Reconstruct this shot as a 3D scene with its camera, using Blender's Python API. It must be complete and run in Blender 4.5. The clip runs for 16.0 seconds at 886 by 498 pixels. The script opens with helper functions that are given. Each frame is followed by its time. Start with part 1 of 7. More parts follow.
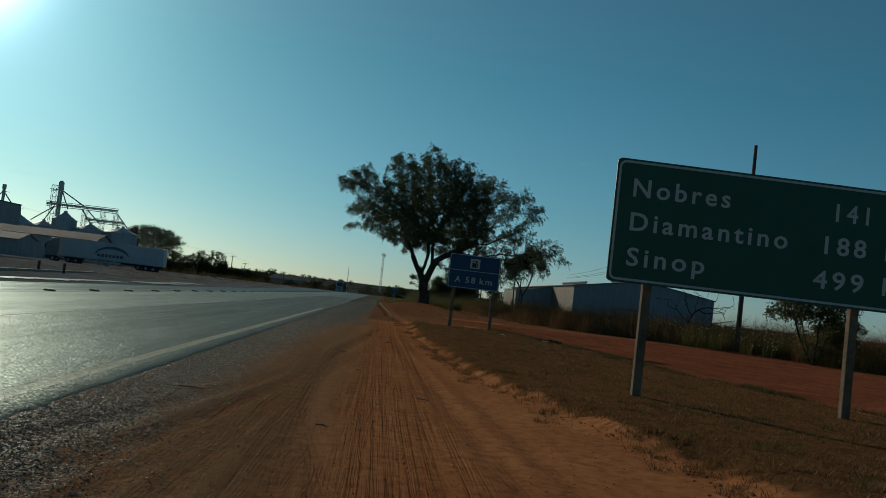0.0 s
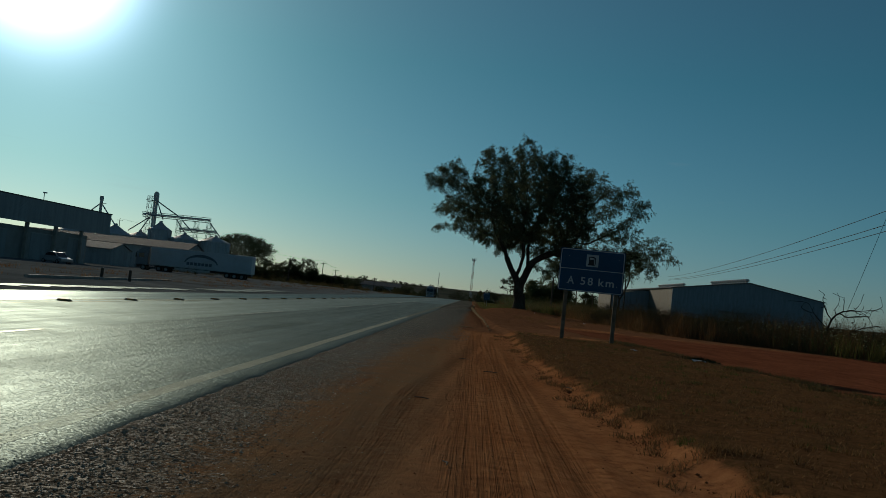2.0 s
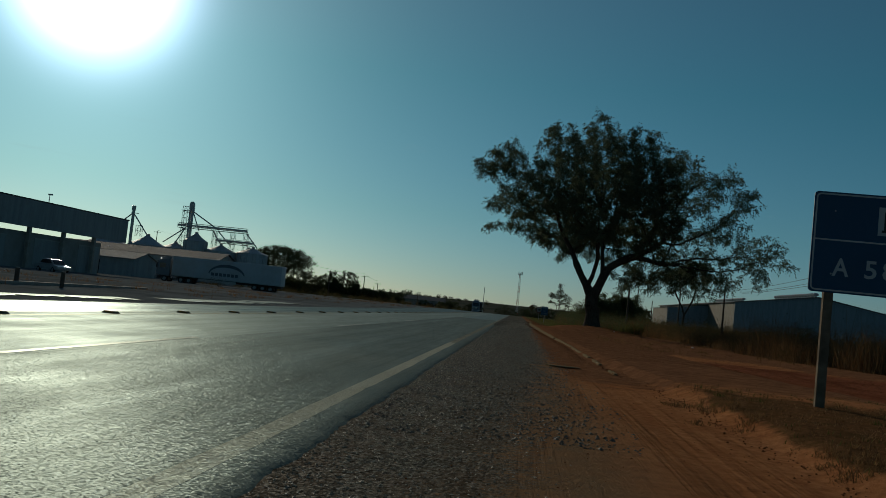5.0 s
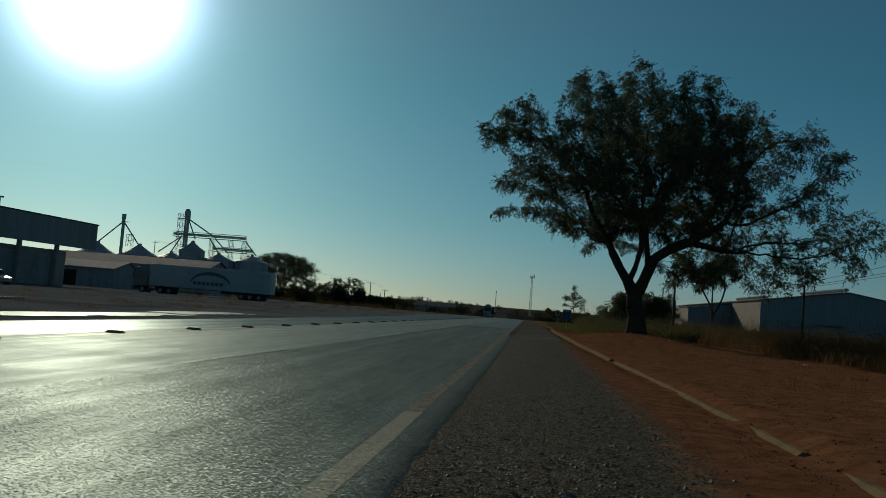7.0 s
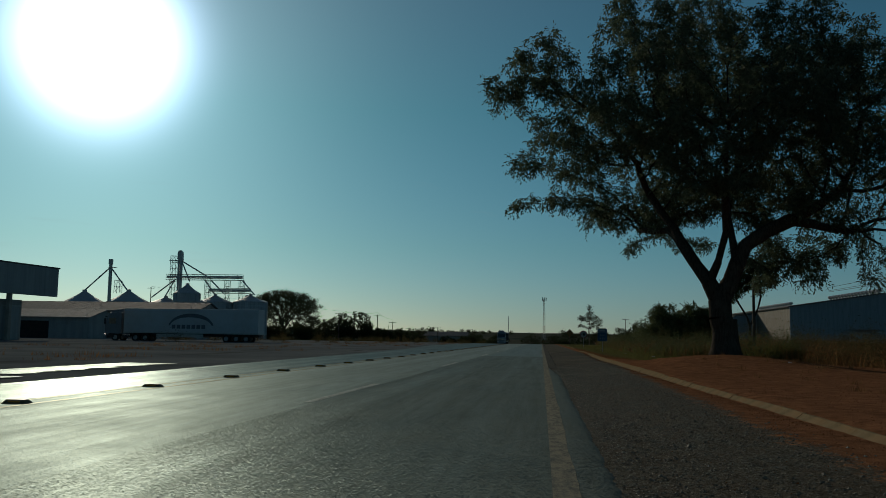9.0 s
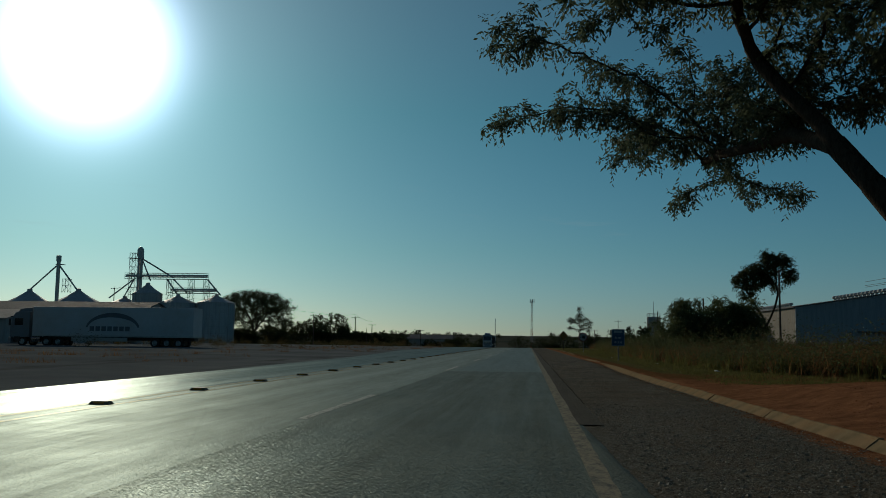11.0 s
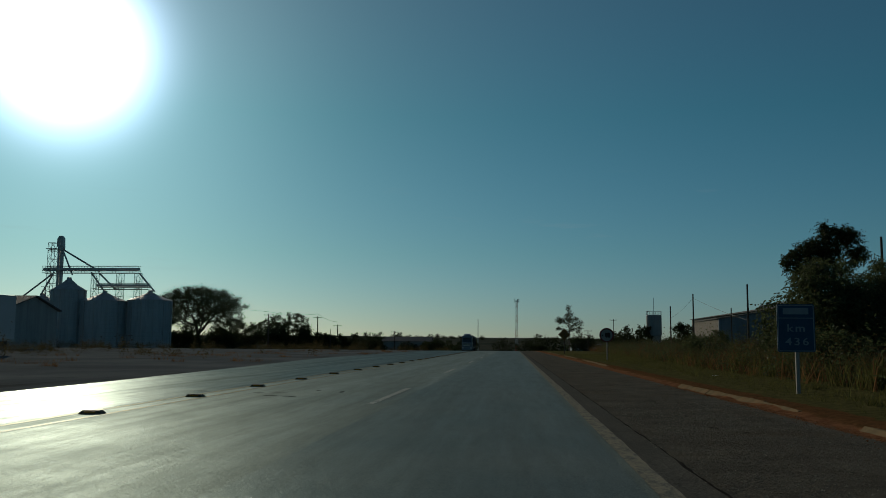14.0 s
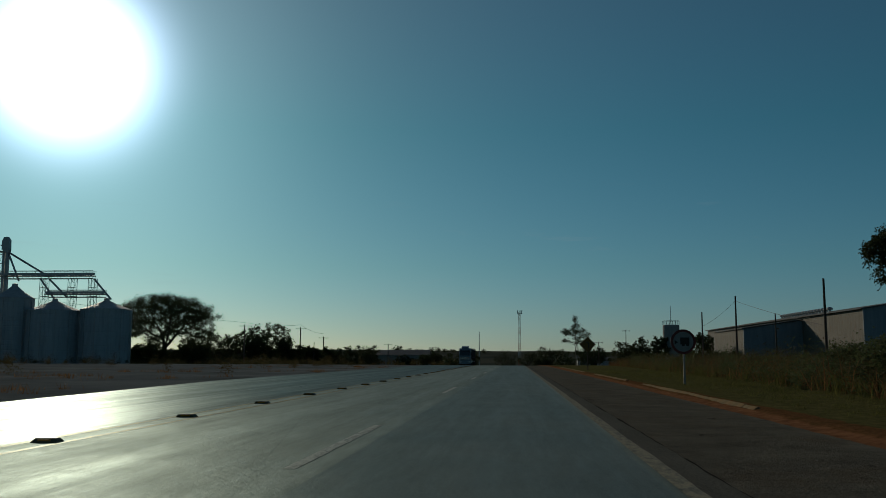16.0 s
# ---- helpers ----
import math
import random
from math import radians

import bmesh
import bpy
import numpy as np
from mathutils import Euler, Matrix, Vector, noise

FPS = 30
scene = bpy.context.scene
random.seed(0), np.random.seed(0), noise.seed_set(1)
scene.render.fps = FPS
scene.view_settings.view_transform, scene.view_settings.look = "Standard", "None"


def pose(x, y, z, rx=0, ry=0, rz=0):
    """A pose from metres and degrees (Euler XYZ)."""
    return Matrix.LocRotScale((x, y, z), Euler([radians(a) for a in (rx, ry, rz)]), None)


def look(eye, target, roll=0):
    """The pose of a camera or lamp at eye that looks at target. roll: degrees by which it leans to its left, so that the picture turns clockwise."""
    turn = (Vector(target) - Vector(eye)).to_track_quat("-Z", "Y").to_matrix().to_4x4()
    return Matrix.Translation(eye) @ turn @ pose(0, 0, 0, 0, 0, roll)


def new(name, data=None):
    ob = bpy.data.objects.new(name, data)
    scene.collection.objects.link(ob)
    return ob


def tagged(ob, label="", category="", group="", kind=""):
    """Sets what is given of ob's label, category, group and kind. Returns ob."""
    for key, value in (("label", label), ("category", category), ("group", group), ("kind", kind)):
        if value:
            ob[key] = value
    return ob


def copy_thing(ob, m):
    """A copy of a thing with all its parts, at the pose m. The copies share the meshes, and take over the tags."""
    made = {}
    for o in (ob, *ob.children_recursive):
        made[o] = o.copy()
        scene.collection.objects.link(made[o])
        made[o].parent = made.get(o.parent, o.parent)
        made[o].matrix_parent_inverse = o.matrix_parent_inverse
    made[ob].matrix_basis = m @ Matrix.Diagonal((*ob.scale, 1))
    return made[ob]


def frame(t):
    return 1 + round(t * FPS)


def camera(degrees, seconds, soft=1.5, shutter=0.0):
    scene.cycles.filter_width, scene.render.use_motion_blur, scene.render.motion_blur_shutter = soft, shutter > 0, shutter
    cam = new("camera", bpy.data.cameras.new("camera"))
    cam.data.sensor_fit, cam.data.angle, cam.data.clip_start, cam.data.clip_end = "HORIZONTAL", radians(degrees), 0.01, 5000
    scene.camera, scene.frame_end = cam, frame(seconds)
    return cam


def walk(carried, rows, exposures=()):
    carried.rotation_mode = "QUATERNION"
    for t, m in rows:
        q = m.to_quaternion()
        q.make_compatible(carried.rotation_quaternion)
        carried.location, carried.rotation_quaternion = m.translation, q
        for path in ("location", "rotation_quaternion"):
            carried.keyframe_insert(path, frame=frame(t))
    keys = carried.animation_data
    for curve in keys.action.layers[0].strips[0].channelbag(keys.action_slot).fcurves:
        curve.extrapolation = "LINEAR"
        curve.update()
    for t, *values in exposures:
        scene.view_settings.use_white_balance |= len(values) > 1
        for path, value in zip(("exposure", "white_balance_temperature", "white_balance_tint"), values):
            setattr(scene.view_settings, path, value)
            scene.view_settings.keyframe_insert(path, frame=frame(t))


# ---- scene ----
cam = camera(52.8, 16.0, soft=0.6)
PATH = [
    (0, (2.723, -0.081, 1.095), (2.85, 1.912, 1.207), 6.6),
    (0.5, (2.734, 0.956, 1.107), (2.826, 2.951, 1.208), 6.4),
    (1, (2.686, 2.357, 1.101), (2.714, 4.355, 1.191), 6.3),
    (1.5, (2.652, 4.23, 1.113), (2.626, 6.228, 1.192), 6.0),
    (2, (2.604, 6.251, 1.089), (2.53, 8.247, 1.19), 5.9),
    (2.5, (2.409, 8.17, 1.054), (2.283, 10.163, 1.165), 5.9),
    (3, (2.295, 10.414, 1.035), (2.136, 12.404, 1.154), 5.8),
    (3.5, (2.072, 12.566, 0.997), (1.906, 14.556, 1.114), 5.8),
    (4, (1.767, 14.871, 0.967), (1.596, 16.861, 1.079), 5.9),
    (6.3, (1.362, 31.227, 0.914), (1.181, 33.214, 1.055), 6.0),
    (6.5, (1.285, 32.531, 0.946), (1.1, 34.517, 1.085), 5.7),
    (7, (1.011, 35.525, 0.987), (0.81, 37.51, 1.121), 4.6),
    (7.5, (0.773, 38.916, 0.967), (0.555, 40.898, 1.117), 4.1),
    (8, (0.396, 42.346, 0.973), (0.165, 44.325, 1.146), 3.0),
    (8.5, (0.141, 46.084, 0.936), (-0.089, 48.061, 1.138), 2.2),
    (9, (-0.155, 49.64, 0.953), (-0.375, 51.618, 1.152), 0.9),
    (9.2, (-0.265, 51.099, 0.938), (-0.479, 53.077, 1.146), 0.8),
    (11.3, (-0.697, 71.635, 1.05), (-0.877, 73.616, 1.255), 0.8),
    (11.5, (-0.879, 73.903, 1.055), (-1.045, 75.887, 1.254), 0.9),
    (12, (-0.979, 79.769, 1.044), (-1.133, 81.755, 1.229), 1.2),
    (12.5, (-1.026, 85.269, 1.017), (-1.172, 87.255, 1.205), 1.1),
    (13, (-1.069, 90.548, 1.043), (-1.206, 92.535, 1.231), 1.3),
    (13.5, (-1.132, 96.361, 1.044), (-1.269, 98.347, 1.243), 0.9),
    (14, (-1.084, 102.437, 1.029), (-1.239, 104.419, 1.241), 0.4),
    (14.5, (-1.144, 108.365, 1.001), (-1.316, 110.344, 1.232), 0.2),
    (15, (-1.264, 114.326, 1.047), (-1.439, 116.304, 1.286), -0.1),
    (15.5, (-1.335, 120.181, 1.046), (-1.494, 122.159, 1.291), 0.2),
    (16, (-1.384, 126.479, 1.043), (-1.543, 128.458, 1.285), 0.2),
]
walk(cam, [(t, look(eye, target, roll)) for t, eye, target, roll in PATH],
     exposures=[(0.0, -0.80), (1.0, -1.15), (1.5, -1.3), (2.5, -1.25), (4.0, -1.33), (6.5, -1.29), (8.0, -1.36), (9.0, -1.38), (12.0, -1.27), (13.0, -1.29), (13.5, -1.39), (14.5, -1.40), (16.0, -1.47)])

# ---- light: low morning sun ahead and to the left of the road, clear sky ----
SUN_EL, SUN_LEFT = 17.2, 28.1
sun_dir = Vector((-math.sin(radians(SUN_LEFT)) * math.cos(radians(SUN_EL)), math.cos(radians(SUN_LEFT)) * math.cos(radians(SUN_EL)), math.sin(radians(SUN_EL))))
sun = new("sun", bpy.data.lights.new("sun", "SUN"))
sun.data.energy, sun.data.angle, sun.data.color = 4.4, radians(0.55), (1.0, 0.885, 0.68)
sun.matrix_world = look(sun_dir * 200, (0, 0, 0))

world = bpy.data.worlds.new("sky")
scene.world = world
world.use_nodes = True
wn, wl = world.node_tree.nodes, world.node_tree.links
wn.clear()
sky = wn.new("ShaderNodeTexSky")
sky.sky_type, sky.sun_disc = "NISHITA", False
sky.sun_elevation, sky.sun_rotation = radians(SUN_EL), radians(-SUN_LEFT)
sky.altitude, sky.air_density, sky.dust_density, sky.ozone_density = 250, 1.0, 0.45, 1.0
tint = wn.new("ShaderNodeMix")
tint.data_type, tint.blend_type = "RGBA", "MULTIPLY"
tint.inputs[0].default_value = 1.0
wl.new(sky.outputs[0], tint.inputs[6])
coord = wn.new("ShaderNodeTexCoord")
# dust near the horizon warms the sky, the zenith is a deep blue-green
height = wn.new("ShaderNodeSeparateXYZ")
wl.new(coord.outputs["Generated"], height.inputs[0])
shade = wn.new("ShaderNodeValToRGB")
for stop, (place, colour) in zip([shade.color_ramp.elements[0], shade.color_ramp.elements[1], shade.color_ramp.elements.new(0.10), shade.color_ramp.elements.new(0.25)],
                                 ((0.0, (0.60, 0.94, 1.50, 1)), (0.6, (0.27, 0.87, 0.95, 1)), (0.10, (0.45, 0.95, 1.20, 1)), (0.25, (0.35, 0.96, 1.07, 1)))):
    stop.position, stop.color = place, colour
wl.new(height.outputs["Z"], shade.inputs[0])
wl.new(shade.outputs[0], tint.inputs[7])
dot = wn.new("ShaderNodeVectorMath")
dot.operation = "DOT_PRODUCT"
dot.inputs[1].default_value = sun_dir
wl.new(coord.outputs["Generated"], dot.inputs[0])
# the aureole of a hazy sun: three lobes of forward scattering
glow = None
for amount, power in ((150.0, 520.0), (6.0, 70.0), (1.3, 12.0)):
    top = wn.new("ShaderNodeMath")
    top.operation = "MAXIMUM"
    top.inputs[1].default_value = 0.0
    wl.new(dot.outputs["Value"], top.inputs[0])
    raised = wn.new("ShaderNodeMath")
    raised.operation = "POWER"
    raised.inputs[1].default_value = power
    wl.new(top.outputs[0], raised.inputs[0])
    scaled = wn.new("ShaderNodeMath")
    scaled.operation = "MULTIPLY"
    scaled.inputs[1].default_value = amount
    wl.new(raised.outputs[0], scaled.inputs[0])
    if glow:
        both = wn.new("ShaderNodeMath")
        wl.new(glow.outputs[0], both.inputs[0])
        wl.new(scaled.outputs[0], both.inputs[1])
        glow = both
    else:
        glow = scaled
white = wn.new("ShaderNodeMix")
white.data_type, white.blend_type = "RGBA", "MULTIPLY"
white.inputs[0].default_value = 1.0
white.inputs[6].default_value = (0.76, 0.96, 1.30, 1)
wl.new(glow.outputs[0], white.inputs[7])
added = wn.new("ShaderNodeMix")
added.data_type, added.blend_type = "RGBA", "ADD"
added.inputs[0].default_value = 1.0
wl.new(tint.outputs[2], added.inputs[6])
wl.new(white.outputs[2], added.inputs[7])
# a few thin wisps of high cloud low over the horizon
stretch = wn.new("ShaderNodeMapping")
stretch.inputs["Scale"].default_value = (7.0, 7.0, 55.0)
wl.new(coord.outputs["Generated"], stretch.inputs["Vector"])
wisp = wn.new("ShaderNodeTexNoise")
wisp.inputs["Scale"].default_value, wisp.inputs["Detail"].default_value, wisp.inputs["Roughness"].default_value = 1.0, 5.0, 0.6
wl.new(stretch.outputs[0], wisp.inputs["Vector"])
thin = wn.new("ShaderNodeValToRGB")
thin.color_ramp.elements[0].position, thin.color_ramp.elements[1].position = 0.62, 0.78
wl.new(wisp.outputs["Fac"], thin.inputs[0])
belt = wn.new("ShaderNodeValToRGB")
belt.color_ramp.elements[0].position, belt.color_ramp.elements[1].position = 0.06, 0.20
belt.color_ramp.elements[1].color = (0, 0, 0, 1)
belt.color_ramp.elements.new(0.09).color = (0.13, 0.13, 0.13, 1)
belt.color_ramp.elements.new(0.15).color = (0.13, 0.13, 0.13, 1)
wl.new(height.outputs["Z"], belt.inputs[0])
veil = wn.new("ShaderNodeMath")
veil.operation = "MULTIPLY"
wl.new(thin.outputs[0], veil.inputs[0])
wl.new(belt.outputs[0], veil.inputs[1])
cloudy = wn.new("ShaderNodeMix")
cloudy.data_type = "RGBA"
cloudy.inputs[7].default_value = (9.0, 10.0, 10.2, 1)
wl.new(veil.outputs[0], cloudy.inputs[0])
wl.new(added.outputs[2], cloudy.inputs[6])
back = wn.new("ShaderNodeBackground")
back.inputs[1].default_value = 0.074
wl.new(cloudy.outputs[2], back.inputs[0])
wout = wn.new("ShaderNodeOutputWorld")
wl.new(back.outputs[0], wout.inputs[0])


# ---- materials ----
class Nodes:
    """A small builder for one node material."""

    def __init__(self, name):
        self.m = bpy.data.materials.new(name)
        self.m.use_nodes = True
        self.n, self.l = self.m.node_tree.nodes, self.m.node_tree.links
        self.n.clear()
        self.out = self.n.new("ShaderNodeOutputMaterial")
        self.tc = self.n.new("ShaderNodeTexCoord")
        self.geo = None

    def put(self, socket, value):
        if hasattr(value, "links"):
            self.l.new(value, socket)
        elif isinstance(value, (tuple, list)) and len(value) == 3 and socket.type == "RGBA":
            socket.default_value = (*value, 1)
        else:
            socket.default_value = value

    def mapped(self, scale, kind="Object", turn=0.0):
        m = self.n.new("ShaderNodeMapping")
        m.inputs["Scale"].default_value = scale if isinstance(scale, (tuple, list)) else (scale,) * 3
        m.inputs["Rotation"].default_value = (0, 0, radians(turn))
        self.l.new(self.tc.outputs[kind], m.inputs["Vector"])
        return m.outputs[0]

    def noise(self, scale, detail=4, rough=0.55, kind="Object", distort=0.0, turn=0.0):
        t = self.n.new("ShaderNodeTexNoise")
        t.inputs["Scale"].default_value = 1.0
        t.inputs["Detail"].default_value, t.inputs["Roughness"].default_value = detail, rough
        t.inputs["Distortion"].default_value = distort
        self.l.new(self.mapped(scale, kind, turn), t.inputs["Vector"])
        return t.outputs["Fac"]

    def cells(self, scale, feature="F1", out="Distance", kind="Object"):
        t = self.n.new("ShaderNodeTexVoronoi")
        t.feature = feature
        t.inputs["Scale"].default_value = 1.0
        self.l.new(self.mapped(scale, kind), t.inputs["Vector"])
        return t.outputs[out]

    def ramp(self, fac, *stops):
        r = self.n.new("ShaderNodeValToRGB")
        while len(r.color_ramp.elements) < len(stops):
            r.color_ramp.elements.new(0.5)
        for e, (p, c) in zip(r.color_ramp.elements, stops):
            e.position = p
            e.color = (*c, 1) if isinstance(c, (tuple, list)) else (c, c, c, 1)
        self.l.new(fac, r.inputs[0])
        return r.outputs[0]

    def mix(self, fac, a, b, blend="MIX"):
        x = self.n.new("ShaderNodeMix")
        x.data_type, x.blend_type = "RGBA", blend
        self.put(x.inputs[0], fac), self.put(x.inputs[6], a), self.put(x.inputs[7], b)
        return x.outputs[2]

    def math(self, op, a, b=0.0, c=None):
        x = self.n.new("ShaderNodeMath")
        x.operation = op
        self.put(x.inputs[0], a), self.put(x.inputs[1], b)
        if c is not None:
            self.put(x.inputs[2], c)
        return x.outputs[0]

    def attr(self, name):
        a = self.n.new("ShaderNodeAttribute")
        a.attribute_name = name
        return a.outputs["Fac"]

    def island(self):
        g = self.n.new("ShaderNodeNewGeometry")
        return g.outputs["Random Per Island"]

    def bump(self, height, strength=0.4, distance=0.02, below=None):
        b = self.n.new("ShaderNodeBump")
        b.inputs["Strength"].default_value, b.inputs["Distance"].default_value = strength, distance
        self.l.new(height, b.inputs["Height"])
        if below is not None:
            self.l.new(below, b.inputs["Normal"])
        return b.outputs[0]

    def facets(self, scale, amount, below=None):
        """Grains that each lean their own way."""
        g = self.n.new("ShaderNodeNewGeometry")
        off = self.n.new("ShaderNodeVectorMath")
        off.operation = "SUBTRACT"
        off.inputs[1].default_value = (0.5, 0.5, 0.5)
        self.l.new(self.cells(scale, out="Color"), off.inputs[0])
        size = self.n.new("ShaderNodeVectorMath")
        size.operation = "SCALE"
        size.inputs["Scale"].default_value = amount
        self.l.new(off.outputs[0], size.inputs[0])
        both = self.n.new("ShaderNodeVectorMath")
        self.l.new(below if below is not None else g.outputs["Normal"], both.inputs[0])
        self.l.new(size.outputs[0], both.inputs[1])
        unit = self.n.new("ShaderNodeVectorMath")
        unit.operation = "NORMALIZE"
        self.l.new(both.outputs[0], unit.inputs[0])
        return unit.outputs[0]

    def surface(self, color, rough=0.7, metal=0.0, normal=None, spec=None, **more):
        p = self.n.new("ShaderNodeBsdfPrincipled")
        self.put(p.inputs["Base Color"], color), self.put(p.inputs["Roughness"], rough), self.put(p.inputs["Metallic"], metal)
        if normal is not None:
            self.l.new(normal, p.inputs["Normal"])
        if spec is not None:
            self.put(p.inputs["Specular IOR Level"], spec)
        for key, value in more.items():
            self.put(p.inputs[key.replace("_", " ")], value)
        self.l.new(p.outputs[0], self.out.inputs[0])
        return self.m


def plain(name, color, rough=0.6, metal=0.0, vary=0.25, scale=3.0, bump=0.15, dirt=(0.16, 0.09, 0.05), dirty=0.25, spec=0.3):
    """Painted, cast or sawn stuff: a base colour with two scales of variation, some dust and a fine relief."""
    k = Nodes(name)
    big, fine = k.noise(scale, 4), k.noise(scale * 14, 5, 0.65)
    dark = tuple(c * (1 - vary) for c in color)
    c = k.mix(k.ramp(big, (0.3, 0.0), (0.7, 1.0)), dark, color)
    c = k.mix(k.math("MULTIPLY", k.ramp(k.noise(scale * 0.6, 6, 0.7), (0.45, 0.0), (0.75, 1.0)), dirty), c, dirt)
    r = k.math("MULTIPLY_ADD", fine, 0.25, rough - 0.12)
    return k.surface(c, r, metal, k.bump(fine, bump, 0.01), spec)


def leafy(name, dark, light, glow_through=0.35, rough=0.55):
    k = Nodes(name)
    c = k.mix(k.island(), dark, light)
    c = k.mix(k.ramp(k.noise(0.9, 3), (0.35, 0.0), (0.7, 0.55)), c, tuple(v * 0.6 for v in light))
    p = k.n.new("ShaderNodeBsdfPrincipled")
    k.put(p.inputs["Base Color"], c), k.put(p.inputs["Roughness"], rough)
    p.inputs["Specular IOR Level"].default_value = 0.06
    t = k.n.new("ShaderNodeBsdfTranslucent")
    k.put(t.inputs["Color"], c)
    m = k.n.new("ShaderNodeMixShader")
    m.inputs[0].default_value = glow_through
    k.l.new(p.outputs[0], m.inputs[1]), k.l.new(t.outputs[0], m.inputs[2]), k.l.new(m.outputs[0], k.out.inputs[0])
    return k.m


def ground_material():
    """Red earth with gravel, thatchy soil and green strips, by the zones stored on the sheet, with torn borders."""
    k = Nodes("red_earth")
    grain, clods = k.noise(60, 5, 0.7), k.noise(8, 6, 0.65)
    wide, torn = k.noise(0.35, 5, 0.6), k.noise(1.8, 6, 0.7)
    earth = k.mix(k.ramp(wide, (0.3, 0.0), (0.7, 1.0)), (0.35, 0.140, 0.056), (0.47, 0.212, 0.092))
    earth = k.mix(k.ramp(clods, (0.35, 0.6), (0.6, 0.0)), earth, (0.19, 0.070, 0.028))
    earth = k.mix(k.ramp(grain, (0.60, 0.0), (0.78, 0.45)), earth, (0.50, 0.25, 0.115))
    # tyre marks: a lugged tread band, and older ruts that cross it
    tread = k.noise((14.0, 0.10, 1.0), 4, 0.75, distort=0.6, turn=-1.0)
    lugs = k.noise((11.0, 9.0, 1.0), 3, 0.7)
    patchy = k.ramp(k.noise(0.7, 5, 0.7), (0.34, 0.0), (0.55, 1.0))
    ruts = k.noise((2.4, 0.16, 1.0), 5, 0.6, distort=0.5, turn=14)
    cross = k.noise((2.8, 0.18, 1.0), 5, 0.6, distort=0.5, turn=-24)
    band = k.attr("tread")
    lines = k.math("MULTIPLY", k.math("MULTIPLY", band, k.ramp(lugs, (0.30, 0.55), (0.55, 1.0))), k.ramp(tread, (0.45, 0.0), (0.60, 1.0)))
    earth = k.mix(k.math("MULTIPLY", lines, 0.24), earth, (0.19, 0.062, 0.022))
    # wheel ruts of vehicles that pulled out, and duller dust near the gravel
    ribs = k.math("SINE", k.math("ADD", k.math("MULTIPLY", k.attr("across"), 140.0), k.math("MULTIPLY", k.noise(2.0, 3, 0.6), 5.0)))
    wheel_lugs = k.math("MULTIPLY", k.ramp(k.noise(7.0, 5, 0.75), (0.36, 0.1), (0.58, 1.0)), k.ramp(ribs, (0.0, 0.70), (0.9, 1.0)))
    rut = k.math("MULTIPLY", k.attr("rut"), wheel_lugs)
    earth = k.mix(k.math("MULTIPLY", k.ramp(k.attr("dusty"), (0.0, 0.0), (0.8, 0.95)), k.ramp(torn, (0.3, 0.75), (0.6, 1.0))), earth, (0.215, 0.138, 0.078))
    earth = k.mix(k.math("MULTIPLY", rut, 0.80), earth, (0.135, 0.066, 0.033))
    drag = k.math("MINIMUM", k.noise((15.0, 0.09, 1.0), 4, 0.75, distort=0.3, turn=9), k.noise((12.0, 0.11, 1.0), 4, 0.75, distort=0.3, turn=-7))
    dragged = k.math("MULTIPLY", k.attr("tracks"), k.ramp(drag, (0.29, 1.0), (0.45, 0.0)))
    earth = k.mix(k.math("MULTIPLY", k.math("MULTIPLY", dragged, patchy), 0.16), earth, (0.115, 0.060, 0.032))
    old = k.math("MULTIPLY", k.math("MULTIPLY", k.attr("tracks"), patchy), k.ramp(k.math("MINIMUM", ruts, cross), (0.34, 1.0), (0.44, 0.0)))
    earth = k.mix(k.math("MULTIPLY", old, 0.45), earth, (0.19, 0.072, 0.030))
    # darker red compacted earth of the side track, with its own wheel marks
    packed = k.mix(k.ramp(k.noise(0.6, 6, 0.7), (0.35, 0.0), (0.65, 1.0)), (0.165, 0.055, 0.028), (0.275, 0.097, 0.048))
    packed = k.mix(k.ramp(k.noise((2.2, 0.22, 1.0), 5, 0.7, distort=0.4, turn=24), (0.54, 0.0), (0.66, 0.6)), packed, (0.115, 0.040, 0.021))
    packed = k.mix(k.ramp(clods, (0.36, 0.7), (0.50, 0.0)), packed, (0.085, 0.034, 0.019))
    earth = k.mix(k.ramp(k.math("ADD", k.attr("side"), k.math("MULTIPLY", k.math("SUBTRACT", torn, 0.5), 0.9)), (0.40, 0.0), (0.60, 1.0)), earth, packed)
    # trodden crumbly soil behind the kerb
    bank = k.mix(k.ramp(k.noise(3.0, 6, 0.75), (0.35, 0.0), (0.65, 1.0)), (0.135, 0.062, 0.032), (0.275, 0.130, 0.066))
    bank = k.mix(k.ramp(k.noise(24, 5, 0.75), (0.55, 0.0), (0.72, 0.7)), bank, (0.060, 0.032, 0.016))
    b = k.ramp(k.math("ADD", k.attr("bank"), k.math("MULTIPLY", k.math("SUBTRACT", torn, 0.5), 0.9)), (0.40, 0.0), (0.60, 1.0))
    earth = k.mix(b, earth, bank)
    # gravel and old chip seal
    chip = k.cells(44.0, out="Color")
    fine = k.cells(95.0, out="Color")
    gravel = k.mix(chip, (0.060, 0.058, 0.045), (0.255, 0.243, 0.188))
    # shade in the crevices between chips, painted by distance from each chip's middle
    gravel = k.mix(k.ramp(k.cells(44.0), (0.34, 0.0), (0.64, 0.8)), gravel, (0.045, 0.040, 0.032))
    gravel = k.mix(k.ramp(k.noise(7.0, 6, 0.75), (0.40, 0.0), (0.62, 0.8)), gravel, k.mix(fine, (0.055, 0.048, 0.036), (0.26, 0.225, 0.165)))
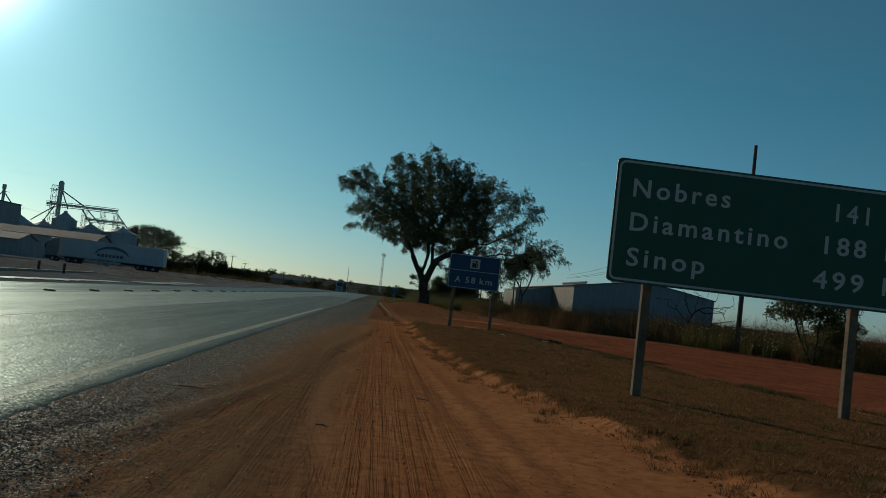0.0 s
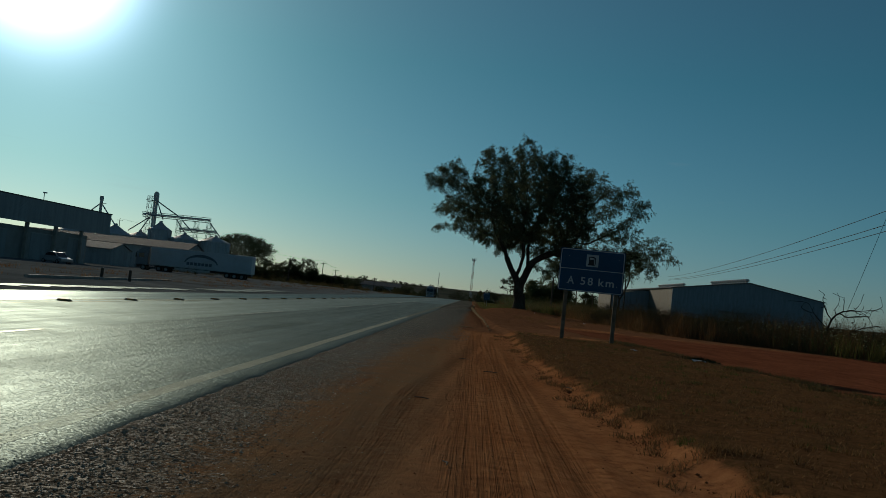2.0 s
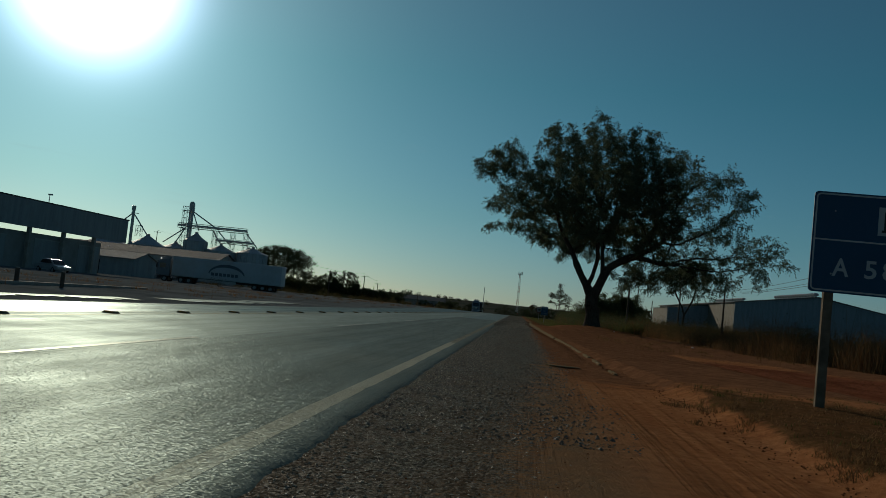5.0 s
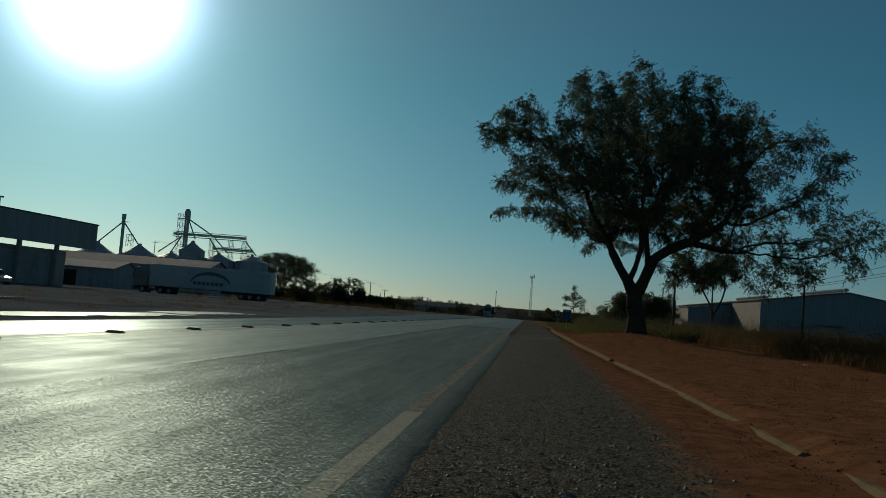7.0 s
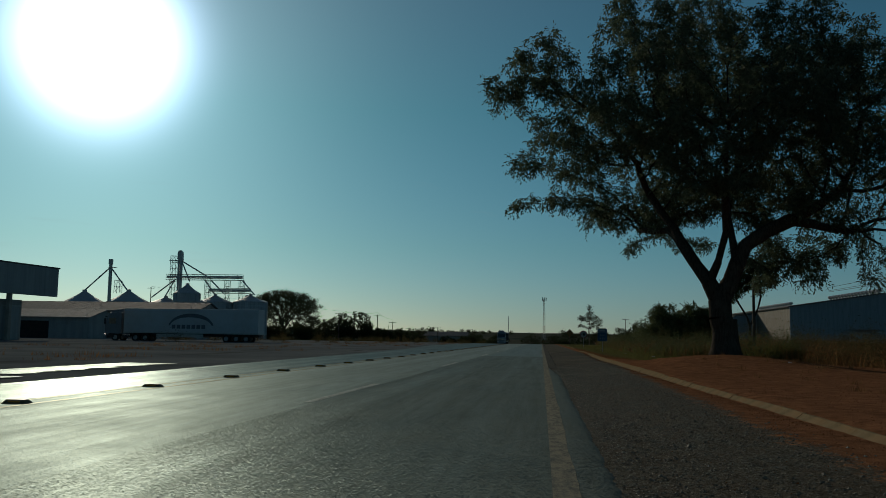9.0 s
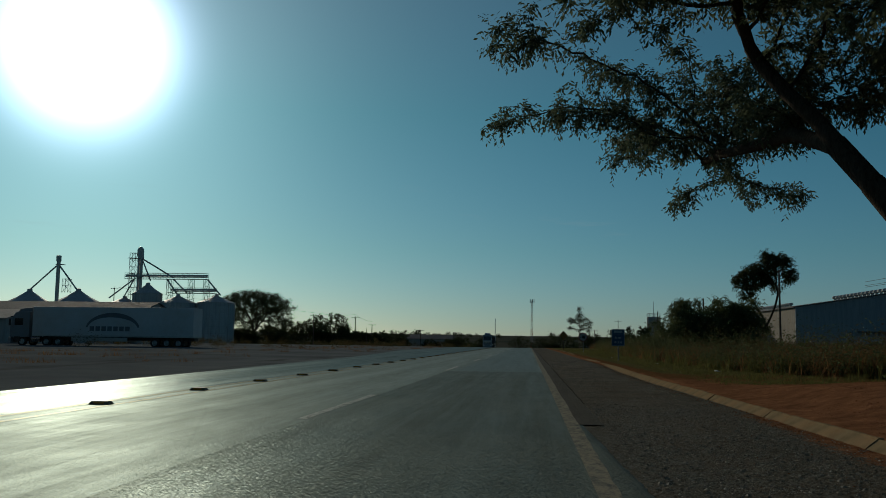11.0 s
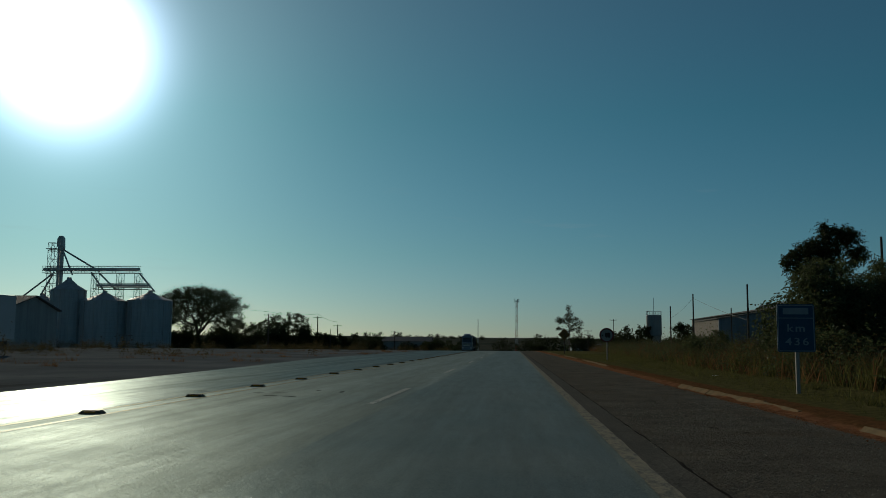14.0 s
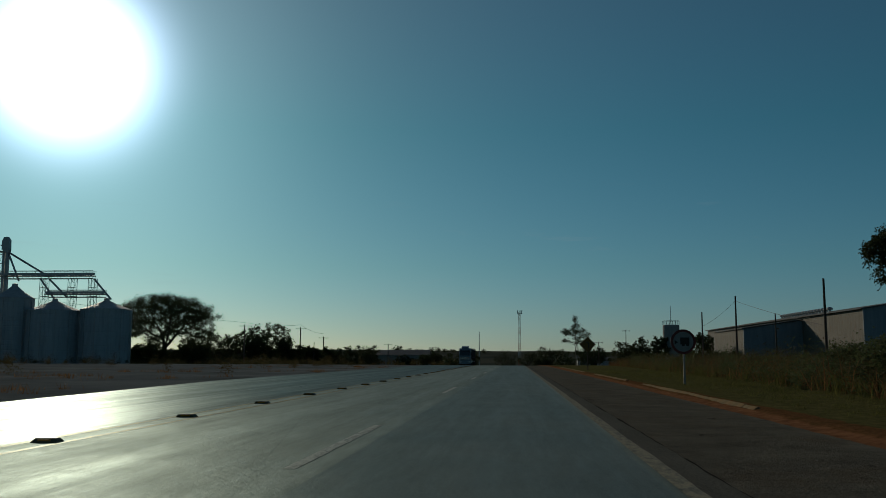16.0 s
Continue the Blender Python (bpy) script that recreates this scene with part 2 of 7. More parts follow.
    gravel = k.mix(k.ramp(k.noise((0.9, 0.35, 1.0), 6, 0.7), (0.42, 0.0), (0.60, 0.85)), gravel, (0.135, 0.098, 0.062))
    gravel = k.mix(k.math("MULTIPLY", k.ramp(torn, (0.45, 0.0), (0.70, 1.0)), 0.4), gravel, (0.13, 0.058, 0.027))
    gravel = k.mix(k.math("MULTIPLY", k.attr("shoulder"), 0.55), gravel, k.mix(fine, (0.040, 0.041, 0.033), (0.140, 0.142, 0.115)))
    seal = k.mix(k.ramp(k.noise(1.1, 6, 0.7), (0.35, 0.0), (0.65, 1.0)), (0.096, 0.094, 0.079), (0.178, 0.167, 0.132))
    seal = k.mix(0.35, seal, k.mix(fine, (0.022, 0.021, 0.019), (0.20, 0.175, 0.145)))
    seal = k.mix(k.ramp(k.noise(0.5, 6, 0.7), (0.52, 0.0), (0.66, 0.3)), seal, (0.105, 0.078, 0.052))
    broken = k.ramp(k.noise((1.1, 0.55, 1.0), 6, 0.75), (0.62, 0.0), (0.68, 1.0))
    seal = k.mix(k.math("MULTIPLY", broken, 0.75), seal, (0.030, 0.027, 0.023))
    # thatch under the mown verge
    thatch = k.mix(k.ramp(k.noise(11, 6, 0.75), (0.3, 0.0), (0.7, 1.0)), (0.070, 0.036, 0.017), (0.200, 0.100, 0.044))
    thatch = k.mix(k.ramp(torn, (0.50, 0.0), (0.68, 0.6)), thatch, (0.055, 0.042, 0.017))
    green = k.mix(k.ramp(k.noise(5, 6, 0.75), (0.35, 0.0), (0.65, 1.0)), (0.055, 0.058, 0.022), (0.138, 0.120, 0.048))
    yard = k.mix(k.ramp(k.noise(0.12, 6, 0.65), (0.35, 0.0), (0.65, 1.0)), (0.110, 0.122, 0.122), (0.182, 0.196, 0.192))
    yard = k.mix(k.ramp(k.noise((0.5, 0.06, 1), 5, 0.7), (0.55, 0.0), (0.70, 0.6)), yard, (0.050, 0.045, 0.034))
    plain_far = k.mix(k.ramp(k.noise(0.02, 6, 0.6), (0.35, 0.0), (0.65, 1.0)), (0.045, 0.055, 0.045), (0.085, 0.085, 0.065))

    def zone(name, tear=0.9):
        v = k.math("ADD", k.attr(name), k.math("MULTIPLY", k.math("SUBTRACT", torn, 0.5), tear))
        return k.ramp(v, (0.40, 0.0), (0.60, 1.0))

    scatter_in = k.math("ADD", k.attr("gravel"), k.math("MULTIPLY", k.math("SUBTRACT", k.noise(26, 4, 0.7), 0.5), 1.6))
    g = k.ramp(k.math("ADD", scatter_in, k.math("MULTIPLY", k.math("SUBTRACT", torn, 0.5), 1.4)), (0.36, 0.0), (0.66, 1.0))
    c = k.mix(g, earth, gravel)
    s = zone("seal", 0.7)
    c = k.mix(s, c, seal)
    t = zone("thatch", 1.0)
    c = k.mix(t, c, thatch)
    c = k.mix(zone("green", 1.2), c, green)
    c = k.mix(zone("yard", 0.7), c, yard)
    c = k.mix(zone("distance", 0.5), c, plain_far)
    height = k.math("ADD", k.math("MULTIPLY", clods, 0.75), k.math("MULTIPLY", grain, 0.42))
    height = k.math("SUBTRACT", height, k.math("MULTIPLY", lines, k.math("ADD", 0.28, k.math("MULTIPLY", lugs, 0.3))))
    height = k.math("SUBTRACT", height, k.math("ADD", k.math("MULTIPLY", old, 0.5), k.math("ADD", k.math("MULTIPLY", rut, 0.40), k.math("MULTIPLY", dragged, 0.14))))
    height = k.math("SUBTRACT", height, k.math("MULTIPLY", k.math("MULTIPLY", s, broken), 0.6))
    relief = k.bump(height, 0.9, 0.05)
    stony = k.facets(44.0, 0.55, k.bump(k.ramp(k.cells(44.0), (0.0, 1.0), (0.62, 0.0)), 0.9, 0.016, k.bump(k.noise(110, 4, 0.7), 0.6, 0.010, relief)))
    pick = k.n.new("ShaderNodeMix")
    pick.data_type = "VECTOR"
    k.l.new(g, pick.inputs[0]), k.l.new(relief, pick.inputs[4]), k.l.new(stony, pick.inputs[5])
    worn = k.math("MULTIPLY", k.math("MULTIPLY", g, k.math("SUBTRACT", 1.0, s)), k.ramp(k.cells(44.0, out="Color"), (0.2, 0.0), (0.8, 1.0)))
    return k.surface(c, k.math("SUBTRACT", 0.9, k.math("MULTIPLY", worn, 0.35)), 0.0, pick.outputs[1], k.math("MULTIPLY", worn, 0.018))


def asphalt(name, low, high, rough, spec, chip=60.0, glint=0.5, streaky=0.3, seam=0.7, rub=1.0):
    """Worn asphalt: aggregate facets that catch the sun, polished wheel paths, blots, cracks."""
    k = Nodes(name)
    chips = k.noise(150, 3, 0.7)
    tone = k.cells(chip, out="Color")
    lanes = k.noise((1.1, 0.025, 1.0), 6, 0.65)
    blot = k.noise(0.45, 6, 0.65)
    streak = k.noise((3.6, 0.07, 1.0), 6, 0.7)
    c = k.mix(k.ramp(lanes, (0.35, 0.0), (0.65, 1.0)), low, high)
    c = k.mix(k.ramp(blot, (0.4, 0.45), (0.65, 0.0)), c, tuple(v * 0.6 for v in low))
    c = k.mix(0.35, c, k.mix(tone, tuple(v * 0.4 for v in low), tuple(v * 2.2 for v in high)))
    c = k.mix(k.ramp(streak, (0.56, 0.0), (0.70, streaky)), c, (0.016, 0.016, 0.016))
    crack = k.ramp(k.cells((0.20, 0.07, 0.2), "DISTANCE_TO_EDGE"), (0.0, 1.0), (0.004, 0.0))
    c = k.mix(k.math("MULTIPLY", crack, seam), c, (0.012, 0.012, 0.012))
    pits = k.ramp(k.noise((1.6, 0.8, 1), 5, 0.8), (0.70, 0.0), (0.74, 1.0))
    c = k.mix(k.math("MULTIPLY", pits, seam * 0.8), c, (0.014, 0.014, 0.014))
    r = k.math("ADD", rough, k.math("ADD", k.math("MULTIPLY", k.math("SUBTRACT", streak, 0.5), -0.7 * streaky), k.math("MULTIPLY", k.math("SUBTRACT", blot, 0.5), 0.3)))
    # wheel paths rubbed smooth, oil and dust between them
    rubbed = k.ramp(k.noise((1.6, 0.045, 1.0), 7, 0.72, distort=0.4), (0.36, 1.0 - 0.28 * rub), (0.66, 1.0 + 0.35 * rub))
    scuffs = k.ramp(k.noise((5.0, 0.6, 1.0), 5, 0.75, turn=2.0), (0.35, 0.85), (0.65, 1.15))
    grazing = k.n.new("ShaderNodeLayerWeight")
    grazing.inputs["Blend"].default_value = 0.5
    lift = k.math("ADD", 0.70, k.math("MULTIPLY", k.math("POWER", grazing.outputs["Facing"], 8.0), 0.85))
    gloss = k.math("MULTIPLY", k.math("MULTIPLY", k.math("MULTIPLY", rubbed, scuffs), lift), spec)
    grains = k.facets(chip, glint, k.bump(chips, 0.35, 0.006))
    k.surface(c, 0.9, 0.0, grains, 0.0)
    base = k.out.inputs[0].links[0].from_socket
    shine = k.n.new("ShaderNodeBsdfGlossy")
    shine.inputs["Color"].default_value = (0.83, 1.0, 0.95, 1)
    k.put(shine.inputs["Roughness"], r), k.put(shine.inputs["Normal"], grains)
    both = k.n.new("ShaderNodeMixShader")
    k.put(both.inputs[0], gloss)
    k.l.new(base, both.inputs[1]), k.l.new(shine.outputs[0], both.inputs[2]), k.l.new(both.outputs[0], k.out.inputs[0])
    return k.m


def road_paint(name, color, worn=0.5, sheen=0.14):
    k = Nodes(name)
    c = k.mix(k.ramp(k.noise((11.0, 4.0, 5.0), 6, 0.75), (worn - 0.1, 1.0), (worn + 0.12, 0.0)), color, (0.075, 0.07, 0.065))
    c = k.mix(k.ramp(k.noise(40, 5, 0.7), (0.5, 0.0), (0.7, 0.6)), c, (0.06, 0.056, 0.05))
    rel = k.bump(k.noise(120, 4, 0.7), 0.3, 0.006)
    k.surface(c, 0.9, 0.0, rel, 0.0)
    base = k.out.inputs[0].links[0].from_socket
    shine = k.n.new("ShaderNodeBsdfGlossy")
    shine.inputs["Color"].default_value = (0.9, 1.0, 0.92, 1)
    shine.inputs["Roughness"].default_value = 0.45
    k.put(shine.inputs["Normal"], rel)
    both = k.n.new("ShaderNodeMixShader")
    both.inputs[0].default_value = sheen
    k.l.new(base, both.inputs[1]), k.l.new(shine.outputs[0], both.inputs[2]), k.l.new(both.outputs[0], k.out.inputs[0])
    return k.m


def bark_material(name="bark", a=(0.028, 0.022, 0.017), b=(0.075, 0.060, 0.046)):
    k = Nodes(name)
    ridges = k.noise((16, 16, 3.0), 6, 0.7, distort=0.8)
    c = k.mix(k.ramp(ridges, (0.35, 0.0), (0.65, 1.0)), a, b)
    c = k.mix(k.ramp(k.noise(1.4, 5, 0.7), (0.5, 0.0), (0.7, 0.4)), c, (0.10, 0.088, 0.070))
    return k.surface(c, 0.95, 0.0, k.bump(ridges, 0.8, 0.04), 0.02)


def corrugated(name, color, pitch=4.0, axis=0, rust=0.3, rough=0.5, metal=0.0):
    """Profiled sheet: ribs by relief, streaks and rust with a shape of their own."""
    k = Nodes(name)
    w = k.n.new("ShaderNodeTexWave")
    w.bands_direction = "XYZ"[axis]
    w.inputs["Scale"].default_value = pitch
    k.l.new(k.tc.outputs["Object"], w.inputs["Vector"])
    streaks = k.noise((1.5, 1.5, 0.12), 6, 0.7)
    c = k.mix(k.ramp(streaks, (0.4, 0.0), (0.7, 1.0)), color, tuple(v * 0.72 for v in color))
    c = k.mix(k.math("MULTIPLY", k.ramp(k.noise(0.7, 6, 0.75), (0.52, 0.0), (0.7, 1.0)), rust), c, (0.16, 0.085, 0.045))
    return k.surface(c, rough, metal, k.bump(w.outputs["Fac"], 0.5, 0.03), 0.1)


M_GROUND = ground_material()
M_ROAD = asphalt("old_asphalt", (0.070, 0.076, 0.060), (0.104, 0.108, 0.086), 0.54, 0.132, 110.0, 0.30, 0.28, 0.30, 0.75)
M_FAR_LANES = asphalt("polished_asphalt", (0.032, 0.032, 0.029), (0.054, 0.052, 0.047), 0.38, 0.105, 110.0, 0.20, 0.6, 0.22)
M_COARSE = asphalt("coarse_asphalt", (0.067, 0.072, 0.055), (0.096, 0.099, 0.077), 0.46, 0.090, 80.0, 0.50, 0.15, 0.22)
M_PATCH = asphalt("newer_asphalt", (0.082, 0.092, 0.080), (0.112, 0.121, 0.107), 0.42, 0.110, 110.0, 0.24, 0.08, 0.0, 0.5)
M_WHITE_LINE = road_paint("worn_white_line", (0.43, 0.41, 0.35), 0.44, 0.13)
M_EDGE_WORN = road_paint("dusty_edge_line", (0.265, 0.228, 0.152), 0.44, 0.06)
M_EDGE_LINE = asphalt("worn_edge_line", (0.270, 0.245, 0.172), (0.36, 0.325, 0.230), 0.46, 0.070, 80.0, 0.48, 0.15, 0.1)
M_YELLOW_LINE = road_paint("worn_yellow_line", (0.36, 0.26, 0.08), 0.50, 0.10)
M_BAND = asphalt("shoulder_asphalt", (0.070, 0.066, 0.056), (0.100, 0.092, 0.076), 0.6, 0.015, 90.0, 0.4, 0.2, 0.3)
M_KERB = plain("kerb_concrete", (0.262, 0.202, 0.120), 0.95, 0, 0.5, 2.5, 0.6, (0.20, 0.11, 0.055), 0.75, spec=0.0)
M_APRON = asphalt("apron_concrete", (0.16, 0.15, 0.125), (0.25, 0.235, 0.20), 0.46, 0.10, 60.0, 0.35, 0.5, 0.5)
M_SCAR = plain("broken_asphalt", (0.042, 0.041, 0.036), 0.95, 0, 0.5, 9, 0.8, (0.07, 0.06, 0.05), 0.4, spec=0.0)
M_STUD = plain("stud_resin", (0.12, 0.085, 0.03), 0.55, 0, 0.4, 8, 0.2, (0.05, 0.045, 0.04), 0.7)
M_REFLECTOR = plain("amber_reflector", (0.55, 0.22, 0.03), 0.2, 0, 0.1, 20, 0.05)
M_BARK = bark_material()
M_BARK_PALE = bark_material("pale_bark", (0.12, 0.10, 0.08), (0.26, 0.22, 0.18))
M_LEAF = leafy("broad_leaves", (0.052, 0.074, 0.046), (0.120, 0.150, 0.092), 0.46)
M_LEAF_FAR = leafy("far_leaves", (0.025, 0.036, 0.014), (0.062, 0.072, 0.028), 0.25)
M_LEAF_BUSH = leafy("bush_leaves", (0.044, 0.060, 0.026), (0.115, 0.135, 0.056), 0.42)
M_DRY = leafy("dry_grass", (0.090, 0.050, 0.023), (0.250, 0.138, 0.060), 0.45, 0.9)
M_MOWN = leafy("mown_grass", (0.050, 0.029, 0.012), (0.40, 0.215, 0.092), 0.2, 0.9)
M_FOOT = leafy("olive_grass", (0.052, 0.058, 0.018), (0.165, 0.158, 0.050), 0.48, 0.8)
M_GREEN = leafy("green_grass", (0.042, 0.050, 0.014), (0.120, 0.122, 0.036), 0.42, 0.8)
M_WEED = leafy("dry_weeds", (0.050, 0.042, 0.017), (0.125, 0.098, 0.042), 0.42, 0.8)
M_SEED = leafy("pale_seed_heads", (0.38, 0.33, 0.16), (0.55, 0.50, 0.30), 0.4, 0.8)
M_STONE = plain("loose_stone", (0.36, 0.320, 0.235), 0.5, 0, 0.5, 9, 0.4, (0.16, 0.10, 0.055), 0.5, spec=0.11)
M_STONE_DARK = plain("tarry_stone", (0.165, 0.158, 0.125), 0.55, 0, 0.6, 9, 0.4, (0.09, 0.065, 0.045), 0.4, spec=0.09)
M_CLOD = plain("earth_clod", (0.21, 0.090, 0.040), 0.95, 0, 0.4, 9, 0.5, spec=0.0)
M_TIMBER = plain("grey_timber", (0.20, 0.155, 0.108), 0.9, 0, 0.5, 5, 0.6, (0.07, 0.05, 0.035), 0.5, spec=0.05)
M_DARK_TIMBER = plain("dark_timber", (0.09, 0.07, 0.055), 0.9, 0, 0.4, 4, 0.4)
M_CONCRETE = plain("weathered_concrete", (0.36, 0.33, 0.29), 0.9, 0, 0.3, 1.5, 0.4)
M_SIGN_GREEN = plain("sign_green", (0.008, 0.080, 0.048), 0.5, 0, 0.15, 2, 0.04, (0.06, 0.05, 0.03), 0.10)
M_SIGN_BLUE = plain("sign_blue", (0.005, 0.056, 0.120), 0.5, 0, 0.15, 2, 0.04, (0.06, 0.05, 0.03), 0.10)
M_SIGN_WHITE = plain("sign_white", (0.42, 0.44, 0.43), 0.5, 0, 0.1, 3, 0.04, (0.2, 0.13, 0.08), 0.2)
M_LETTER = plain("letter_sheeting", (0.46, 0.48, 0.44), 0.5, 0, 0.1, 3, 0.04, (0.15, 0.10, 0.06), 0.2)
# dimmer copy of the letter white, with the kilometre sign's shade in its colour
M_DIM_LETTER = plain("shaded_sheeting", (0.20, 0.27, 0.31), 0.6, 0, 0.2, 3, 0.04, (0.10, 0.08, 0.05), 0.3)
M_SIGN_BLACK = plain("sign_black", (0.015, 0.015, 0.015), 0.5, 0, 0.2, 4, 0.04)
# sign white darkened in its colour, for the shaded face of the round sign
M_SIGN_SHADED = plain("shaded_sign_white", (0.24, 0.25, 0.235), 0.6, 0, 0.2, 3, 0.04, (0.15, 0.10, 0.06), 0.3)
M_SIGN_RED = plain("sign_red", (0.15, 0.028, 0.024), 0.5, 0, 0.2, 4, 0.04)
M_SIGN_YELLOW = plain("sign_yellow", (0.17, 0.088, 0.015), 0.6, 0, 0.2, 4, 0.04)
M_SIGN_BACK = plain("sign_back_metal", (0.33, 0.34, 0.34), 0.5, 0.6, 0.2, 4, 0.05)
M_GALV = plain("galvanised_steel", (0.42, 0.43, 0.43), 0.45, 0.7, 0.25, 3, 0.1)
M_SILO = corrugated("silo_sheet", (0.40, 0.43, 0.45), 3.0, 2, 0.15, 0.6, 0.1)
M_BLUE_SHEET = corrugated("pale_blue_sheet", (0.24, 0.27, 0.29), 3.0, 0, 0.1, 0.55)
M_CREAM_SHEET = corrugated("cream_sheet", (0.18, 0.165, 0.135), 3.0, 1, 0.5, 0.75)
M_ROOF = corrugated("grey_roof_sheet", (0.13, 0.135, 0.135), 3.0, 0, 0.3, 0.85, 0.0)
M_ROOF_PALE = corrugated("pale_roof_sheet", (0.28, 0.275, 0.26), 3.0, 0, 0.2, 0.85)
M_BARN = corrugated("dark_sheet", (0.31, 0.33, 0.335), 3.0, 1, 0.25, 0.6)
M_WALL = plain("dusty_plaster", (0.33, 0.32, 0.30), 0.9, 0, 0.3, 0.4, 0.2)
M_WALL_PALE = plain("pale_plaster", (0.33, 0.32, 0.30), 0.85, 0, 0.2, 0.4, 0.2)
M_DARK = plain("doorway_shade", (0.02, 0.02, 0.02), 0.8)
M_TYRE = plain("tyre_rubber", (0.022, 0.021, 0.020), 0.85, 0, 0.3, 6, 0.3)
M_TRAILER = plain("trailer_white", (0.44, 0.46, 0.48), 0.6, 0, 0.1, 0.6, 0.05, (0.25, 0.15, 0.09), 0.35)
M_CAB = plain("cab_paint", (0.15, 0.18, 0.21), 0.35, 0, 0.1, 1.0, 0.03, (0.2, 0.12, 0.07), 0.3)
M_EMBLEM = plain("grey_emblem", (0.12, 0.14, 0.16), 0.7, 0, 0.25, 2.0, 0.05, (0.2, 0.13, 0.08), 0.3)
M_TARP = plain("dark_tarpaulin", (0.055, 0.06, 0.07), 0.7, 0, 0.4, 1.2, 0.5)
M_CHASSIS = plain("chassis_paint", (0.03, 0.03, 0.032), 0.6, 0, 0.3, 3, 0.2)
M_CHROME = plain("dull_chrome", (0.55, 0.55, 0.55), 0.25, 1.0, 0.1, 4, 0.03)
M_CAR = plain("silver_paint", (0.45, 0.46, 0.47), 0.3, 0.5, 0.1, 2, 0.02)
M_LAMP_GLASS = plain("lamp_glass", (0.6, 0.6, 0.58), 0.12, 0, 0.1, 6, 0.02)
M_WIRE = plain("cable", (0.03, 0.03, 0.03), 0.6)
M_PLASTIC = plain("white_plastic", (0.68, 0.67, 0.64), 0.5, 0, 0.15, 12, 0.3)
M_MAST_RED = plain("mast_red", (0.42, 0.07, 0.04), 0.6)
M_MAST_WHITE = plain("mast_white", (0.6, 0.6, 0.58), 0.6)


def glass_material():
    k = Nodes("dark_glazing")
    return k.surface((0.012, 0.015, 0.018), 0.06, 0.0, None, 0.6)


M_GLASS = glass_material()


# ---- mesh tools ----
class Build:
    """Collects faces of one mesh."""

    def __init__(self):
        self.v, self.f = [], []

    def add(self, verts, faces, m=None):
        o = len(self.v)
        self.v += [tuple(m @ Vector(p)) if m else tuple(p) for p in verts]
        self.f += [tuple(i + o for i in q) for q in faces]
        return self

    def box(self, c, s, m=None):
        x, y, z = (k / 2 for k in s)
        pts = [(c[0] + i * x, c[1] + j * y, c[2] + k * z) for k in (-1, 1) for j in (-1, 1) for i in (-1, 1)]
        return self.add(pts, [(0, 2, 3, 1), (4, 5, 7, 6), (0, 1, 5, 4), (2, 6, 7, 3), (0, 4, 6, 2), (1, 3, 7, 5)], m)

    def tube(self, a, b, ra, rb=None, n=8, caps=True):
        a, b = Vector(a), Vector(b)
        rb = ra if rb is None else rb
        q = (b - a).to_track_quat("Z", "Y")
        ring = [Vector((math.cos(2 * math.pi * i / n), math.sin(2 * math.pi * i / n), 0)) for i in range(n)]
        pts = [a + q @ (p * ra) for p in ring] + [b + q @ (p * rb) for p in ring]
        faces = [(i, (i + 1) % n, n + (i + 1) % n, n + i) for i in range(n)]
        if caps:
            faces += [tuple(range(n - 1, -1, -1)), tuple(range(n, 2 * n))]
        return self.add(pts, faces)

    def bar(self, a, b, w):
        return self.tube(a, b, w * 0.7, w * 0.7, 4)

    def prism(self, outline, y0, y1, axis="y"):
        """A closed outline of (across, up) pairs pushed through from y0 to y1 along an axis."""
        n = len(outline)
        put = (lambda p, d: (p[0], d, p[1])) if axis == "y" else (lambda p, d: (d, p[0], p[1]))
        pts = [put(p, y0) for p in outline] + [put(p, y1) for p in outline]
        faces = [(i, (i + 1) % n, n + (i + 1) % n, n + i) for i in range(n)] + [tuple(range(n - 1, -1, -1)), tuple(range(n, 2 * n))]
        return self.add(pts, faces)

    def lathe(self, profile, n=24, at=(0, 0, 0), axis="z"):
        pts, faces = [], []
        for r, h in profile:
            for i in range(n):
                c, s = r * math.cos(2 * math.pi * i / n), r * math.sin(2 * math.pi * i / n)
                pts.append((at[0] + c, at[1] + s, at[2] + h) if axis == "z" else (at[0] + h, at[1] + c, at[2] + s))
        for k in range(len(profile) - 1):
            faces += [(k * n + i, k * n + (i + 1) % n, (k + 1) * n + (i + 1) % n, (k + 1) * n + i) for i in range(n)]
        return self.add(pts, faces)


def part(name, built, material, parent=None, label="", bevel=0.0, smooth=False):
    """One mesh object, as a child of parent (whose place it keeps to) or on its own."""
    me = bpy.data.meshes.new(name)
    me.from_pydata(built.v, [], built.f)
    bm = bmesh.new()
    bm.from_mesh(me)
    bmesh.ops.recalc_face_normals(bm, faces=bm.faces)
    if bevel:
        edges = [e for e in bm.edges if len(e.link_faces) == 2 and e.calc_face_angle(0) > 0.6]
        bmesh.ops.bevel(bm, geom=edges, offset=bevel, segments=2, affect="EDGES", profile=0.6)
    bm.to_mesh(me)
    bm.free()
    if smooth:
        me.polygons.foreach_set("use_smooth", [True] * len(me.polygons))
    me.materials.append(material)
    ob = new(name, me)
    ob.parent = parent
    if label:
        ob["label"] = label
    return ob


